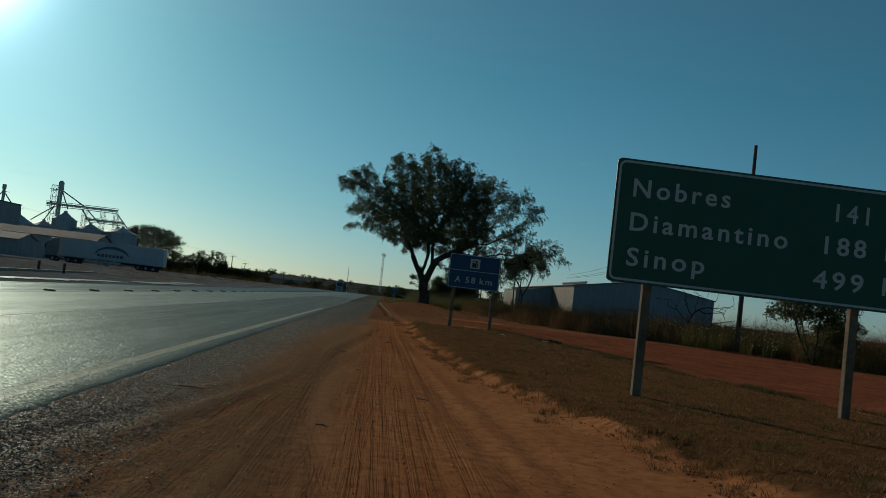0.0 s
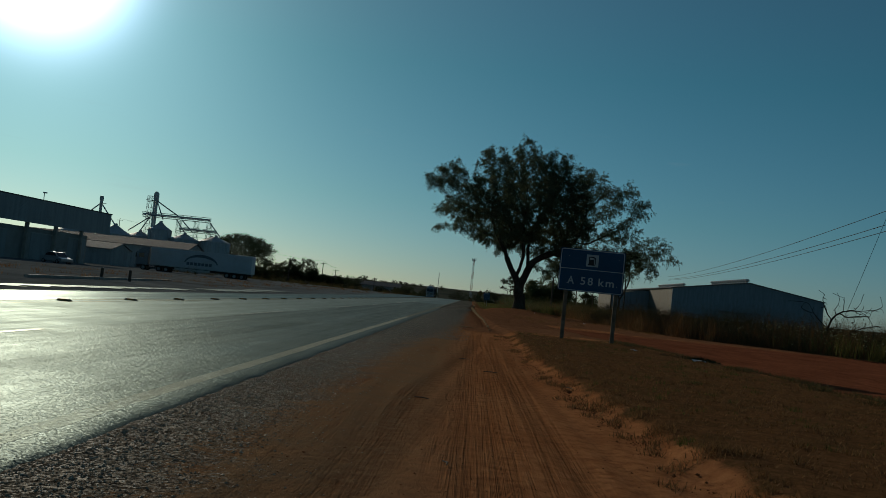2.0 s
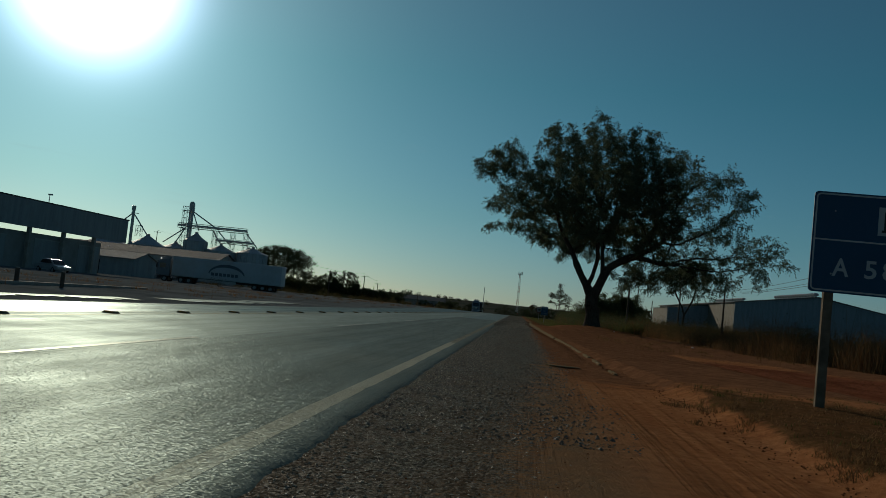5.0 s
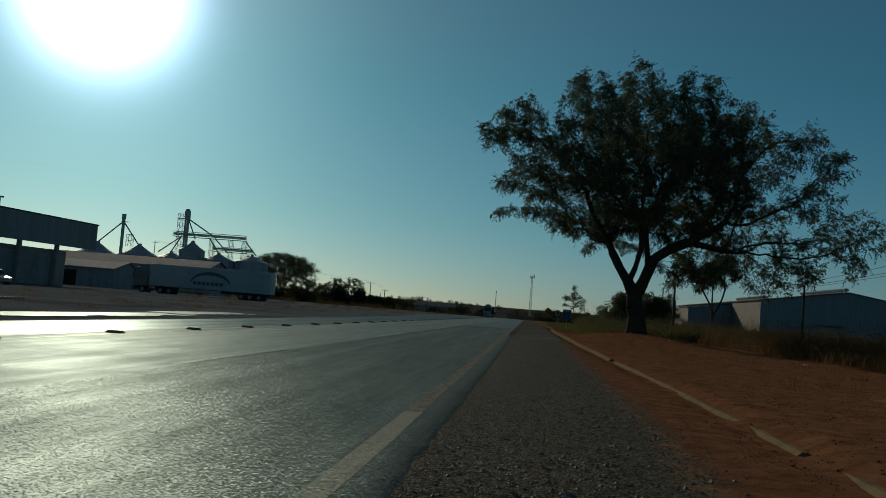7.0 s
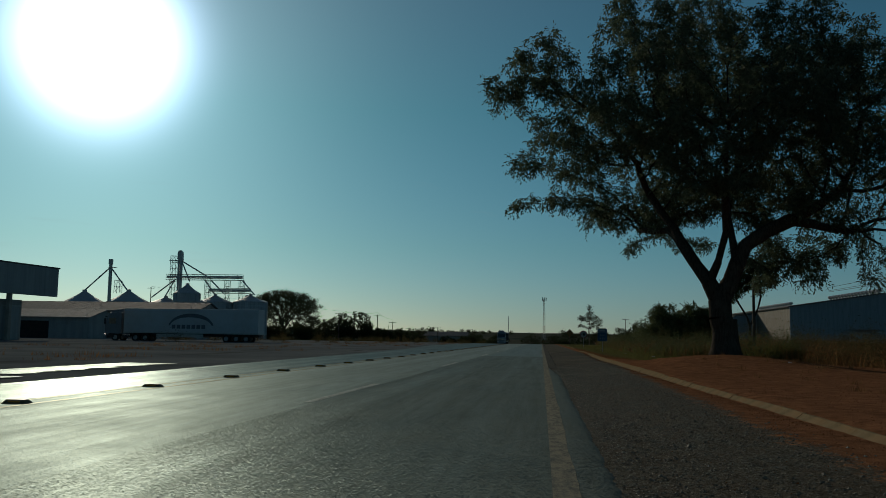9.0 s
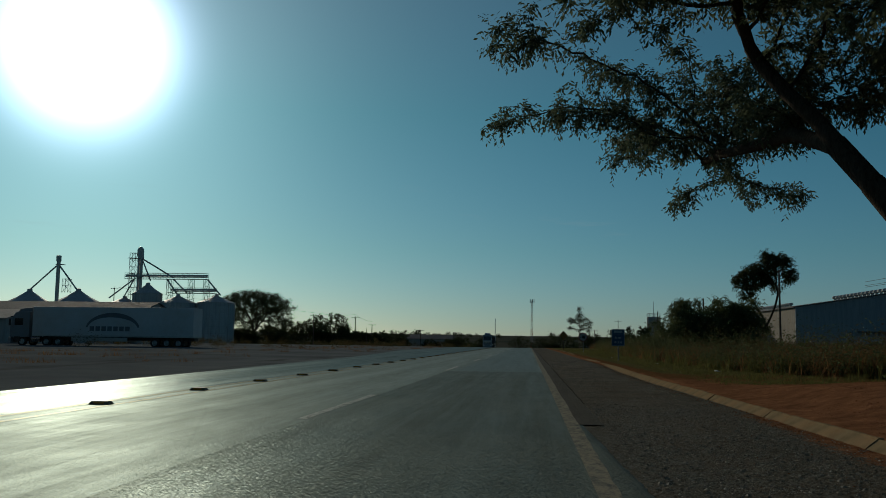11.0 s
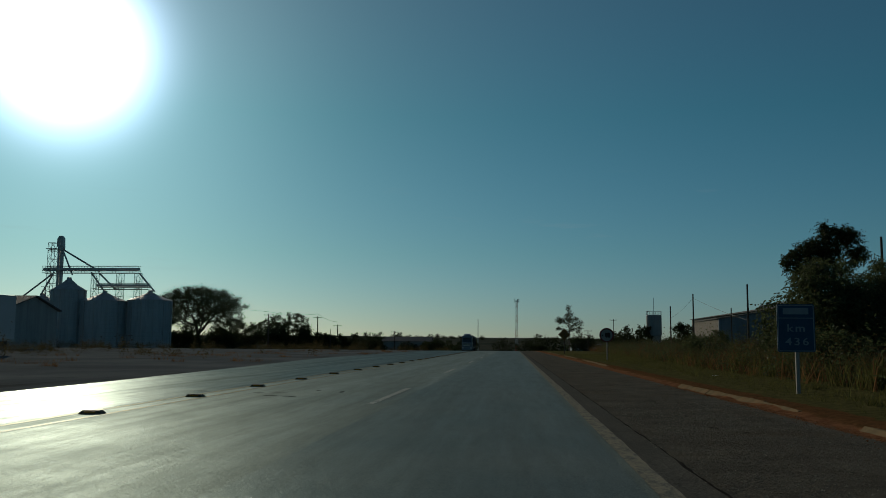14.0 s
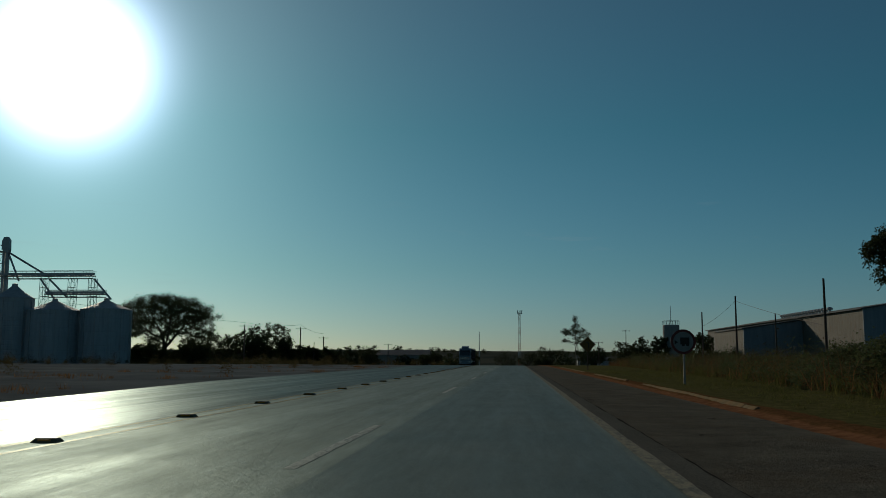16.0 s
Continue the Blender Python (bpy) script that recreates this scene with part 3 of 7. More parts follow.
def raw(name, verts, faces, material, parent=None, smooth=False):
    """One large mesh out of arrays, with no clean-up."""
    me = bpy.data.meshes.new(name)
    verts = np.asarray(verts, np.float32)
    faces = np.asarray(faces, np.int32)
    me.vertices.add(len(verts))
    me.vertices.foreach_set("co", verts.ravel())
    k = faces.shape[1]
    me.loops.add(faces.size)
    me.loops.foreach_set("vertex_index", faces.ravel())
    me.polygons.add(len(faces))
    me.polygons.foreach_set("loop_start", np.arange(0, faces.size, k, dtype=np.int32))
    me.polygons.foreach_set("use_smooth", np.full(len(faces), smooth))
    me.update(calc_edges=True)
    me.materials.append(material)
    ob = new(name, me)
    ob.parent = parent
    return ob


def thing(name, at, label, category, group="", turn=0.0, kind=""):
    e = new(name)
    e.empty_display_size = 0.2
    e.matrix_basis = pose(*at, 0, 0, turn)
    return tagged(e, label, category, group, kind)

# ---- the land: one sheet from the road to the horizon ----
def verge_x(y):
    """Where the bare dirt gives way to the mown verge, or meets the kerb."""
    return np.interp(y, [-20, 6.5, 9.1, 12.3, 15.7, 22, 35, 41, 60, 76, 110], [6.8, 5.3, 4.75, 4.3, 4.05, 3.75, 3.75, 3.35, 3.2, 3.0, 3.0])


def track_x(y):
    """Near edge of the dirt side track."""
    return np.interp(y, [-20, 12, 15.6, 18, 24, 31, 35, 40, 50], [13, 10.4, 9.8, 9.2, 9.0, 8.2, 7.7, 6.8, 5.5])


def tall_x(y):
    """Front edge of the tall grass."""
    return np.interp(y, [-30, 30, 45, 53, 60, 66, 76, 86, 94, 100, 104, 111, 128, 145, 165, 238, 400],
                     [40, 30, 22, 14.5, 12.4, 12.6, 11.6, 11.8, 9.7, 7.6, 6.8, 6.4, 6.5, 7.1, 8.4, 11.5, 16])


def ruts_at(x, y):
    """Depth, 0 to 1, of the wheel ruts that swing across the dirt, and the way across the deepest one in metres."""
    d = np.asarray(y, float) - 4.0
    out = np.zeros(np.broadcast(x, y).shape)
    across = np.zeros(out.shape)
    for a, b, c, wide, y0, y1, deep in (
            (1.05, 0.150, -0.0035, 0.13, -2, 17, 0.9), (1.40, 0.115, -0.0020, 0.12, -1, 20, 0.7), (0.35, 0.230, -0.0060, 0.14, 0, 14, 0.8),
            (2.30, -0.060, 0.0040, 0.13, 1, 22, 1.0), (1.75, 0.030, 0.0008, 0.11, -2, 30, 0.8), (2.05, -0.020, 0.0, 0.10, 2, 18, 0.7),
            (2.62, -0.150, 0.0040, 0.12, 2, 13, 0.8), (3.75, -0.045, 0.0006, 0.10, 0, 26, 0.6), (4.15, -0.050, 0.0005, 0.09, -2, 24, 0.5)):
        off = np.asarray(x, float) - (a + b * d + c * d * d)
        here = deep * np.exp(-(off / wide) ** 4) * soft_step(y, y0, y0 + 3) * (1 - soft_step(y, y1 - 6, y1))
        across = np.where(here > out, off, across)
        out = np.maximum(out, here)
    return out, across


def soft_step(v, a, b):
    t = np.clip((v - a) / (b - a), 0, 1)
    return t * t * (3 - 2 * t)


def waves(x, y, seed, sizes=((0.9, 1.0), (2.3, 1.8), (6.1, 3.0))):
    """Cheap smooth unevenness in -1..1 or so, out of turned sine sheets."""
    r = np.random.RandomState(seed)
    z = np.zeros(np.broadcast(x, y).shape)
    for size, weight in sizes:
        for _ in range(4):
            a, p = r.uniform(0, 6.283, 2)
            k = 6.283 / size * r.uniform(0.7, 1.4)
            z = z + weight * np.sin(k * (x * np.cos(a) + y * np.sin(a)) + p)
    return z / (4 * sum(w for _, w in sizes))


def land(x, y):
    """Height of the land."""
    x, y = np.asarray(x, float), np.asarray(y, float)
    right = x - 0.35
    z = np.full(np.broadcast(x, y).shape, -0.009)
    z = z + 0.007 * soft_step(x, 0.0, 0.2) * soft_step(y, 76, 84) * (1 - soft_step(y, 120, 140))
    z = z - 0.014 * soft_step(x, 0.0, 0.22) * (1 - soft_step(x, 0.7, 1.7)) * (1 - soft_step(y, 76, 84))
    # shoulder, then verge or the bank behind the kerb
    vx = verge_x(y)
    torn = 0.16 * waves(x * 0, y, 3, ((0.8, 1.0), (2.2, 1.5)))
    lip = soft_step(x, vx - 0.05 + torn, vx + 0.35 + torn)
    z = z + 0.02 * soft_step(right, 0.4, 2.0) + lip * (0.13 - 0.06 * soft_step(y, 40, 60))
    side = soft_step(x, track_x(y) - 0.5, track_x(y) + 1.2) * (1 - soft_step(y, 38, 50))
    z = z - 0.16 * side
    z = z + 0.42 * np.exp(-(((x - 6.6) / 3.2) ** 2 + ((y - 83.2) / 5.0) ** 2)) * soft_step(x, 3.2, 4.6)
    z = z + 0.006 * waves(x, y, 5, ((1.1, 0.6), (2.2, 1.0))) * soft_step(right, 0.1, 0.6) * (1 + 2.0 * lip)
    # ruts of lorries that pulled off the road
    on = soft_step(x, 1.2, 1.8) * (1 - lip) * (1 - soft_step(y, 40, 46))
    rut = 0.6 * np.sin((x + 0.02 * y + 0.15 * np.sin(y * 0.21)) * 5.2) * 0.5 + np.sin((x - 0.035 * y) * 7.7 + 1.0) * 0.5
    z = z + 0.007 * rut * on - 0.030 * ruts_at(x, y)[0] * (1 - lip)
    # left side: a shallow drain and the yard
    left = np.interp(y, [70, 100, 140, 165], [-10.0, -10.7, -12.6, -14.6]) - x
    z = z - 0.03 * soft_step(left, -0.6, 0.6) + 0.02 * soft_step(left, 1.0, 3.0) + 0.06 * soft_step(left, 4.0, 9.0) + 0.05 * waves(x, y, 8, ((3.0, 1.0), (9.0, 2.0))) * soft_step(left, 3.5, 7.0)
    # the road tips over a crest, then far ridges close the view
    z = z - 3.2 * soft_step(y, 225, 560) - 2.5 * soft_step(y, 500, 900)
    ridge = 17.0 + 7.0 * waves(x, y * 0.3, 11, ((260.0, 1.0), (700.0, 2.0), (1500.0, 2.0)))
    z = z + soft_step(y, 900, 1500) * ridge + soft_step(y, 1600, 3200) * 9.0
    z = z + soft_step(np.abs(x), 600, 1500) * (18 + 6 * waves(x, y, 14, ((300.0, 1.0), (900.0, 2.0)))) * (1 - soft_step(y, 900, 1500))
    return z


def build_land():
    xs = np.r_[-np.geomspace(4200, 60, 30), np.arange(-56, -20, 2.0), np.arange(-20, -9, 0.4), -5, -1, np.arange(0.2, 4.6, 0.075), np.arange(4.6, 8.6, 0.15), np.arange(8.6, 15, 0.4), np.arange(15, 40, 1.0), np.geomspace(40, 4200, 32)]
    ys = np.r_[-np.geomspace(900, 12, 10), np.arange(-8, 1, 1.0), np.arange(1, 46, 0.18), np.arange(46, 130, 0.5), np.arange(130, 260, 2.0), np.geomspace(260, 4600, 70)]
    xs, ys = np.unique(xs), np.unique(ys)
    gx, gy = np.meshgrid(xs, ys)
    gz = land(gx, gy)
    nx, ny = len(xs), len(ys)
    i = np.arange(nx * ny).reshape(ny, nx)
    faces = np.stack([i[:-1, :-1], i[:-1, 1:], i[1:, 1:], i[1:, :-1]], -1).reshape(-1, 4)
    ob = raw("ground", np.stack([gx, gy, gz], -1).reshape(-1, 3), faces, M_GROUND, smooth=True)
    x, y = gx.ravel(), gy.ravel()
    vx, tx, ta = verge_x(y), track_x(y), tall_x(y)
    near = (y < 44)
    zones = {
        "gravel": np.where(x > -0.5, 1 - soft_step(x, np.interp(y, [0, 14, 22, 35, 45, 60, 90], [0.2, 0.25, 0.4, 1.2, 1.8, 1.9, 2.4]), np.interp(y, [0, 14, 22, 35, 45, 60, 90], [2.1, 2.1, 2.3, 2.8, 2.9, 2.8, 3.0])), 0),
        "shoulder": soft_step(y, 20, 36),
        "seal": np.where(x > -0.5, soft_step(y, 76, 88) * (1 - soft_step(x, 2.7, 3.05)), 0),
        "thatch": np.where(near, soft_step(x, vx - 0.1, vx + 0.5) * (1 - soft_step(x, tx - 0.8, tx + 0.4)) * (1 - soft_step(y, 31, 37)), 0) + soft_step(x, ta - 0.5, ta + 1.5) + soft_step(y, 88, 100) * soft_step(x, 2.95, 3.4),
        "green": soft_step(y, 92, 104) * soft_step(x, 3.4, 4.0) * (1 - soft_step(x, ta, ta + 2)),
        "yard": soft_step(-x, 9.0, 9.6),
        "distance": np.maximum(soft_step(y, 240, 330) * soft_step(np.abs(x + 7), 25, 40), np.maximum(soft_step(y, 500, 700), soft_step(np.abs(x), 120, 200))),
        "rut": ruts_at(x, y)[0] * (x > 0.4),
        "across": ruts_at(x, y)[1],
        "side": soft_step(x, tx - 0.3, tx + 0.7) * (1 - soft_step(y, 42, 52)),
        "dusty": np.where(x > 0, 1 - soft_step(x, 1.7, 3.0), 0) * (1 - soft_step(y, 40, 60)),
        "bank": np.maximum(soft_step(y, 30, 40) * soft_step(x, 1.9, 2.7) * (1 - soft_step(x, tx, tx + 1.0) * (1 - soft_step(y, 44, 56))), soft_step(x, 8.5, 10.0) * soft_step(y, 40, 54)),
        "tread": np.where(x > 0, soft_step(x, 2.5, 2.65) * (1 - soft_step(x, 3.4, 3.6)) * (1 - soft_step(y, 28, 40)), 0),
        "tracks": np.where(x > 0, soft_step(x, 0.8, 1.4) * (1 - soft_step(x, 2.6, 3.4)) * (1 - soft_step(y, 60, 90)), 0),
    }
    zones["thatch"] = np.clip(zones["thatch"], 0, 1)
    for name, value in zones.items():
        a = ob.data.attributes.new(name, "FLOAT", "POINT")
        a.data.foreach_set("value", value.astype(np.float32))
    tagged(ob, "red earth with gravel, mown verge and distant fields", "ground", kind="structure")


build_land()


def strip(name, x0, x1, y0, y1, z, material, label, category, step=2.0, ragged=0.0, seed=1, parent=None, drop=0.0):
    """A flat band along the road, with a ragged right edge where asked and a turned-down side."""
    ys = np.arange(y0, y1 + step * 0.5, step)
    r = np.random.RandomState(seed)
    wob = ragged * (waves(ys * 0, ys, seed, ((0.7, 0.7), (1.9, 1.0), (6.0, 1.0))) * 2 + r.uniform(-0.4, 0.4, len(ys)))
    sag = -3.2 * soft_step(ys, 225, 560) - 2.5 * soft_step(ys, 500, 900)
    left = np.broadcast_to(x0(ys) if callable(x0) else float(x0), ys.shape)
    cols = [(left, z + sag), (x1 + wob, z + sag - (0.0034 if drop else 0.0))]
    if drop:
        cols.append((x1 + wob + 0.03, z - drop + sag))
    v = np.concatenate([np.stack([cx, ys, cz], -1) for cx, cz in cols])
    n = len(ys)
    i = np.arange(n - 1)
    f = np.concatenate([np.stack([i + c * n, i + (c + 1) * n, i + 1 + (c + 1) * n, i + 1 + c * n], -1) for c in range(len(cols) - 1)])
    ob = raw(name, v, f, material, parent)
    if label:
        tagged(ob, label, category, kind="structure")
    return ob


# ---- the road ----
def far_side(y):
    """Far edge of the asphalt: a single opposite lane that widens towards the junction."""
    return np.interp(y, [-60, 70, 85, 100, 125, 140, 165, 900], [-9.9, -10.0, -10.4, -10.7, -11.6, -12.6, -14.6, -14.6]) + 0.06 * waves(y * 0, y, 91, ((0.9, 0.6), (3.0, 1.0), (11.0, 1.2)))


strip("road", far_side, 0.08, -60, 900, 0.0, M_ROAD, "worn grey three-lane asphalt highway with patched lanes", "road", 0.5, 0.0, 4)
strip("near_lane", -3.40, 0.07, -60, 100.2, 0.002, M_COARSE, "coarse dark asphalt overlay on the outer lane", "road", 0.5, 0.012, 13)
strip("shoulder_band", 0.06, 0.40, 80, 420, 0.0035, M_BAND, "smooth dark asphalt band beside the edge line", "road", 0.2, 0.010, 16, drop=0.1)
strip("shoulder_seam", lambda y: 0.385 + 0.03 * waves(y * 0, y, 18, ((1.1, 0.7), (4.0, 1.0))), 0.405, 84, 300, 0.0012, M_SCAR, "dark open seam between lane and shoulder", "road damage", 0.12, 0.022, 17)
strip("far_lanes", far_side, -7.42, -60, 900, 0.0015, M_FAR_LANES, "polished grey asphalt of the opposite lane", "road", 0.5, 0.01, 14)
strip("road_patch", -3.15, -0.16, 100.2, 420, 0.002, M_PATCH, "newer bluish asphalt overlay on the near lane", "road", 1.0, 0.01, 5)
strip("edge_line", -0.08, 0.09, -60, 44, 0.0045, M_EDGE_LINE, "worn white edge line on the asphalt", "road marking", 0.25, 0.014, 6)
strip("edge_line", -0.08, 0.09, 44, 420, 0.0055, M_EDGE_WORN, "dusty tan edge line, almost worn away", "road marking", 0.25, 0.014, 7)
strip("centre_line", -7.38, -7.27, -60, 420, 0.003, M_YELLOW_LINE, "worn yellow centre line beside the studs", "road marking", 1.0, 0.008, 8)
strip("centre_line", -6.95, -6.84, -60, 420, 0.003, M_YELLOW_LINE, "worn yellow centre line beside the studs", "road marking", 1.0, 0.008, 9)
for k, end in enumerate((19.0, 35.4, 52.3, 67.9, 85.4, 105.9, 123.2, 140.4, 158.6, 176.0, 193.0, 210.0, 227.0)):
    strip("lane_dash", -3.57, -3.44, end - 5.5, end, 0.0045, M_WHITE_LINE, "worn white lane dash", "road marking", 0.25, 0.014, 20 + k)
def road_scar(x, y, wide, deep, seed):
    """A shallow break in the old surface, with a torn rim."""
    r = random.Random(seed)
    n = 16
    b = Build()
    rim = [(x + wide * math.cos(6.283 * i / n) * r.uniform(0.55, 1.0), y + deep * math.sin(6.283 * i / n) * r.uniform(0.5, 1.0), 0.004) for i in range(n)]
    b.add(rim + [(x, y, 0.003)], [(i, (i + 1) % n, n) for i in range(n)])
    tagged(part("road_scar", b, M_SCAR), "dark broken scar in the worn asphalt", "road damage", kind="structure")


for k, (x, y, wide, deep) in enumerate(((-7.7, 121.2, 0.22, 0.16), (-6.3, 120.7, 0.16, 0.12), (-6.0, 121.1, 0.22, 0.10), (-5.8, 119.8, 0.20, 0.08), (-5.4, 119.7, 0.18, 0.10), (-4.7, 121.4, 0.07, 0.26), (-5.3, 121.9, 0.07, 0.10))):
    road_scar(x, y, wide, deep, 300 + k)
def asphalt_edge():
    """Worn lip of the overlay beside the edge line, rounding down into the gravel."""
    ys = np.arange(-60, 84.05, 0.09)
    wob = 0.03 * (2 * waves(ys * 0, ys, 15, ((0.7, 0.7), (1.9, 1.0), (6.0, 1.0))) + np.random.RandomState(15).uniform(-0.4, 0.4, len(ys)))
    cols = [(0.055, 0.0032, 0.0), (0.15, 0.0027, 0.0), (0.23, -0.001, 0.5), (0.31, -0.010, 0.9), (0.37, -0.028, 1.0), (0.41, -0.080, 1.0)]
    taper = 1 - 0.9 * soft_step(ys, 72, 84)
    v = np.concatenate([np.stack([0.055 + (x - 0.055 + w * wob) * taper, ys, z + 0 * ys], -1) for x, z, w in cols])
    n = len(ys)
    i = np.arange(n - 1)
    f = np.concatenate([np.stack([i + c * n, i + (c + 1) * n, i + 1 + (c + 1) * n, i + 1 + c * n], -1) for c in range(len(cols) - 1)])
    tagged(raw("asphalt_edge", v, f, M_COARSE, smooth=True), "rounded crumbling edge of the coarse asphalt", "road", kind="structure")


asphalt_edge()
# broken pale apron between the far lane and the yard
for k, (x0, x1, y0, y1) in enumerate(((-12.5, -11.7, 30, 52), (-12.9, -11.5, 56, 68), (-13.8, -12.2, 69, 78))):
    strip("yard_apron", x0, x1, y0, y1, -0.008, M_APRON, "broken pale concrete apron beyond the far lane", "pavement", 0.3, 0.34, 92 + k)


def stud(at):
    e = thing("road_stud", at, "worn amber road stud on the centre line", "road stud", "studs along the centre line")
    b = Build()
    b.add([(-0.17, -0.11, 0), (0.17, -0.11, 0), (0.17, 0.11, 0), (-0.17, 0.11, 0), (-0.13, -0.05, 0.055), (0.13, -0.05, 0.055), (0.13, 0.05, 0.055), (-0.13, 0.05, 0.055)],
          [(3, 2, 1, 0), (4, 5, 6, 7), (0, 1, 5, 4), (1, 2, 6, 5), (2, 3, 7, 6), (3, 0, 4, 7)])
    part("stud_body", b, M_STUD, e, bevel=0.006)
    part("reflector", Build().box((0, -0.084, 0.03), (0.16, 0.012, 0.022), pose(0, 0, 0)), M_REFLECTOR, e, "amber reflector strip")
    return e


first = stud((-7.1, 19.2, 0.0))
for y in np.r_[23.3, np.linspace(27.4, 65.2, 10), np.linspace(65.2, 98.1, 9)[1:], 102.4 + 4.2 * np.arange(6), 127.8 + 4.7 * np.arange(28)]:
    copy_thing(first, pose(-7.1, float(y), float(-3.2 * soft_step(y, 225, 560))))


# ---- kerb ----
def kerb_line(y):
    """Foot of the kerb along the shoulder."""
    return 0.035 * float(waves(0.0, y, 58, ((5.0, 1.0), (12.0, 1.5)))) + float(np.interp(y, [37, 50, 60, 68, 84, 93, 101, 109, 117, 126, 145, 162, 225], [3.22, 3.22, 3.05, 2.92, 2.80, 2.68, 2.74, 2.93, 3.08, 2.92, 3.16, 3.30, 3.30]))


def kerb():
    """Cast kerb stones with a raked face towards the shoulder, chipped and partly buried."""
    r = random.Random(7)
    shapes = []
    for k in range(6):
        h, s = 0.24, 0.482
        b = Build()
        pts = []
        for yy in (-s + r.uniform(0, 0.002), -0.16 + r.uniform(-0.1, 0.1), 0.16 + r.uniform(-0.1, 0.1), s - r.uniform(0, 0.002)):
            chip = 0.007 if abs(yy) > 0.4 else r.uniform(0, 0.022)
            pts += [(-0.050, yy, -h), (-0.045, yy, -0.15), (0.0 + chip * 0.4, yy, -0.085 - chip), (0.085 + chip, yy, -0.022 - chip * 0.4), (0.115, yy, -r.uniform(0, 0.007)), (0.165, yy, -r.uniform(0, 0.010)), (0.175, yy, -h)]
        faces = [(i + c * 7, i + 1 + c * 7, i + 8 + c * 7, i + 7 + c * 7) for c in range(3) for i in range(6)]
        b.add(pts, faces + [(0, 1, 2, 3, 4, 5, 6), (27, 26, 25, 24, 23, 22, 21)])
        ob = part("kerb_stone", b, M_KERB)
        shapes.append(ob.data)
        bpy.data.objects.remove(ob)
    e = thing("kerb", (0, 40, 0), "chipped concrete kerb half buried in red dirt", "kerb", kind="structure")
    for y0, y1 in ((37.5, 111.8), (112.7, 113.7), (116.3, 125.0), (144.4, 161.2), (166, 182), (190, 225)):
        for k in range(int((y1 - y0) / 0.96)):
            y = y0 + 0.96 * k + 0.48
            if r.random() < 0.02 and (45 < y < 76 or y > 108):
                continue
            if 38.5 < y < 44.5 and r.random() < 0.65:
                continue
            o = new("kerb_stone", r.choice(shapes))
            o.parent = e
            rise = float(np.interp(y, [37, 42, 52, 62, 76, 104, 109, 112, 128, 145, 225], [0.035, 0.05, 0.062, 0.080, 0.115, 0.145, 0.10, 0.10, 0.09, 0.13, 0.13]))
            slump = 0.022 * float(soft_step(y, 46, 60)) * float(waves(0.0, y, 57, ((4.0, 1.0), (9.0, 1.5))))
            turn = math.degrees(math.atan2(kerb_line(y - 0.48) - kerb_line(y + 0.48), 0.96))
            o.matrix_basis = pose(kerb_line(y) + r.uniform(-0.003, 0.003), y - 40, rise + slump + r.uniform(-0.004, 0.003), r.uniform(-0.25, 0.25), r.uniform(-1.5, 1.5), turn)


# ---- trees ----
def grow(seeds, parents, targets, step, reach, kill, rounds, lift=0.12):
    """Limbs that reach for a cloud of targets: returns nodes and the parent of each."""
    nodes, par = [np.array(s, float) for s in seeds], list(parents)
    alive = np.ones(len(targets), bool)
    best = np.full(len(targets), 1e9)
    near = np.zeros(len(targets), int)
    done, forks = 0, {}
    for _ in range(rounds):
        fresh = np.array(nodes[done:])
        if not len(fresh):
            break
        d = np.linalg.norm(targets[:, None] - fresh[None], axis=2)
        j = d.argmin(1)
        dj = d[np.arange(len(targets)), j]
        better = dj < best
        best[better], near[better] = dj[better], j[better] + done
        done = len(nodes)
        alive &= best > kill
        use = alive & (best < reach)
        if not use.any():
            break
        pulls = {}
        for t in np.nonzero(use)[0]:
            pulls.setdefault(near[t], []).append(t)
        for n, ts in pulls.items():
            forks[n] = forks.get(n, 0) + 1
            if forks[n] > 3:
                continue
            way = targets[ts] - nodes[n]
            way = (way / np.linalg.norm(way, axis=1)[:, None]).sum(0)
            way = way / (np.linalg.norm(way) + 1e-6)
            if par[n] >= 0:
                old = nodes[n] - nodes[par[n]]
                way = way + 0.55 * old / (np.linalg.norm(old) + 1e-6)
            way = way + np.array([0, 0, lift]) + np.random.uniform(-0.22, 0.22, 3)
            nodes.append(nodes[n] + step * way / np.linalg.norm(way))
            par.append(n)
    return np.array(nodes), np.array(par)


def limbs(nodes, par, tip, power, base):
    """Radii by the pipe rule, then tapered tubes with shared rings."""
    n = len(nodes)
    area = np.zeros(n)
    kids = np.zeros(n, int)
    for i in range(n - 1, 0, -1):
        if kids[i] == 0:
            area[i] = tip ** power
        area[par[i]] += area[i]
        kids[par[i]] += 1
    rad = area ** (1 / power)
    rad *= base / max(rad[0], 1e-6)
    rad = np.maximum(rad, tip * 0.8)
    v, f = [], []
    sides = 6
    for i in range(1, n):
        a, b = Vector(nodes[par[i]]), Vector(nodes[i])
        if (b - a).length < 1e-4:
            continue
        k = sides + 2 if rad[i] > 0.15 else sides if rad[i] > 0.05 else 4
        q = (b - a).to_track_quat("Z", "Y")
        o = len(v)
        ra = min(rad[par[i]], rad[i] * 1.25)
        for r, c in ((ra, a), (rad[i], b + (b - a) * 0.06)):
            for j in range(k):
                t = 2 * math.pi * j / k
                v.append(tuple(c + q @ Vector((r * math.cos(t), r * math.sin(t), 0))))
        f += [(o + j, o + (j + 1) % k, o + k + (j + 1) % k, o + k + j) for j in range(k)]
    return np.array(v), np.array(f), rad, kids


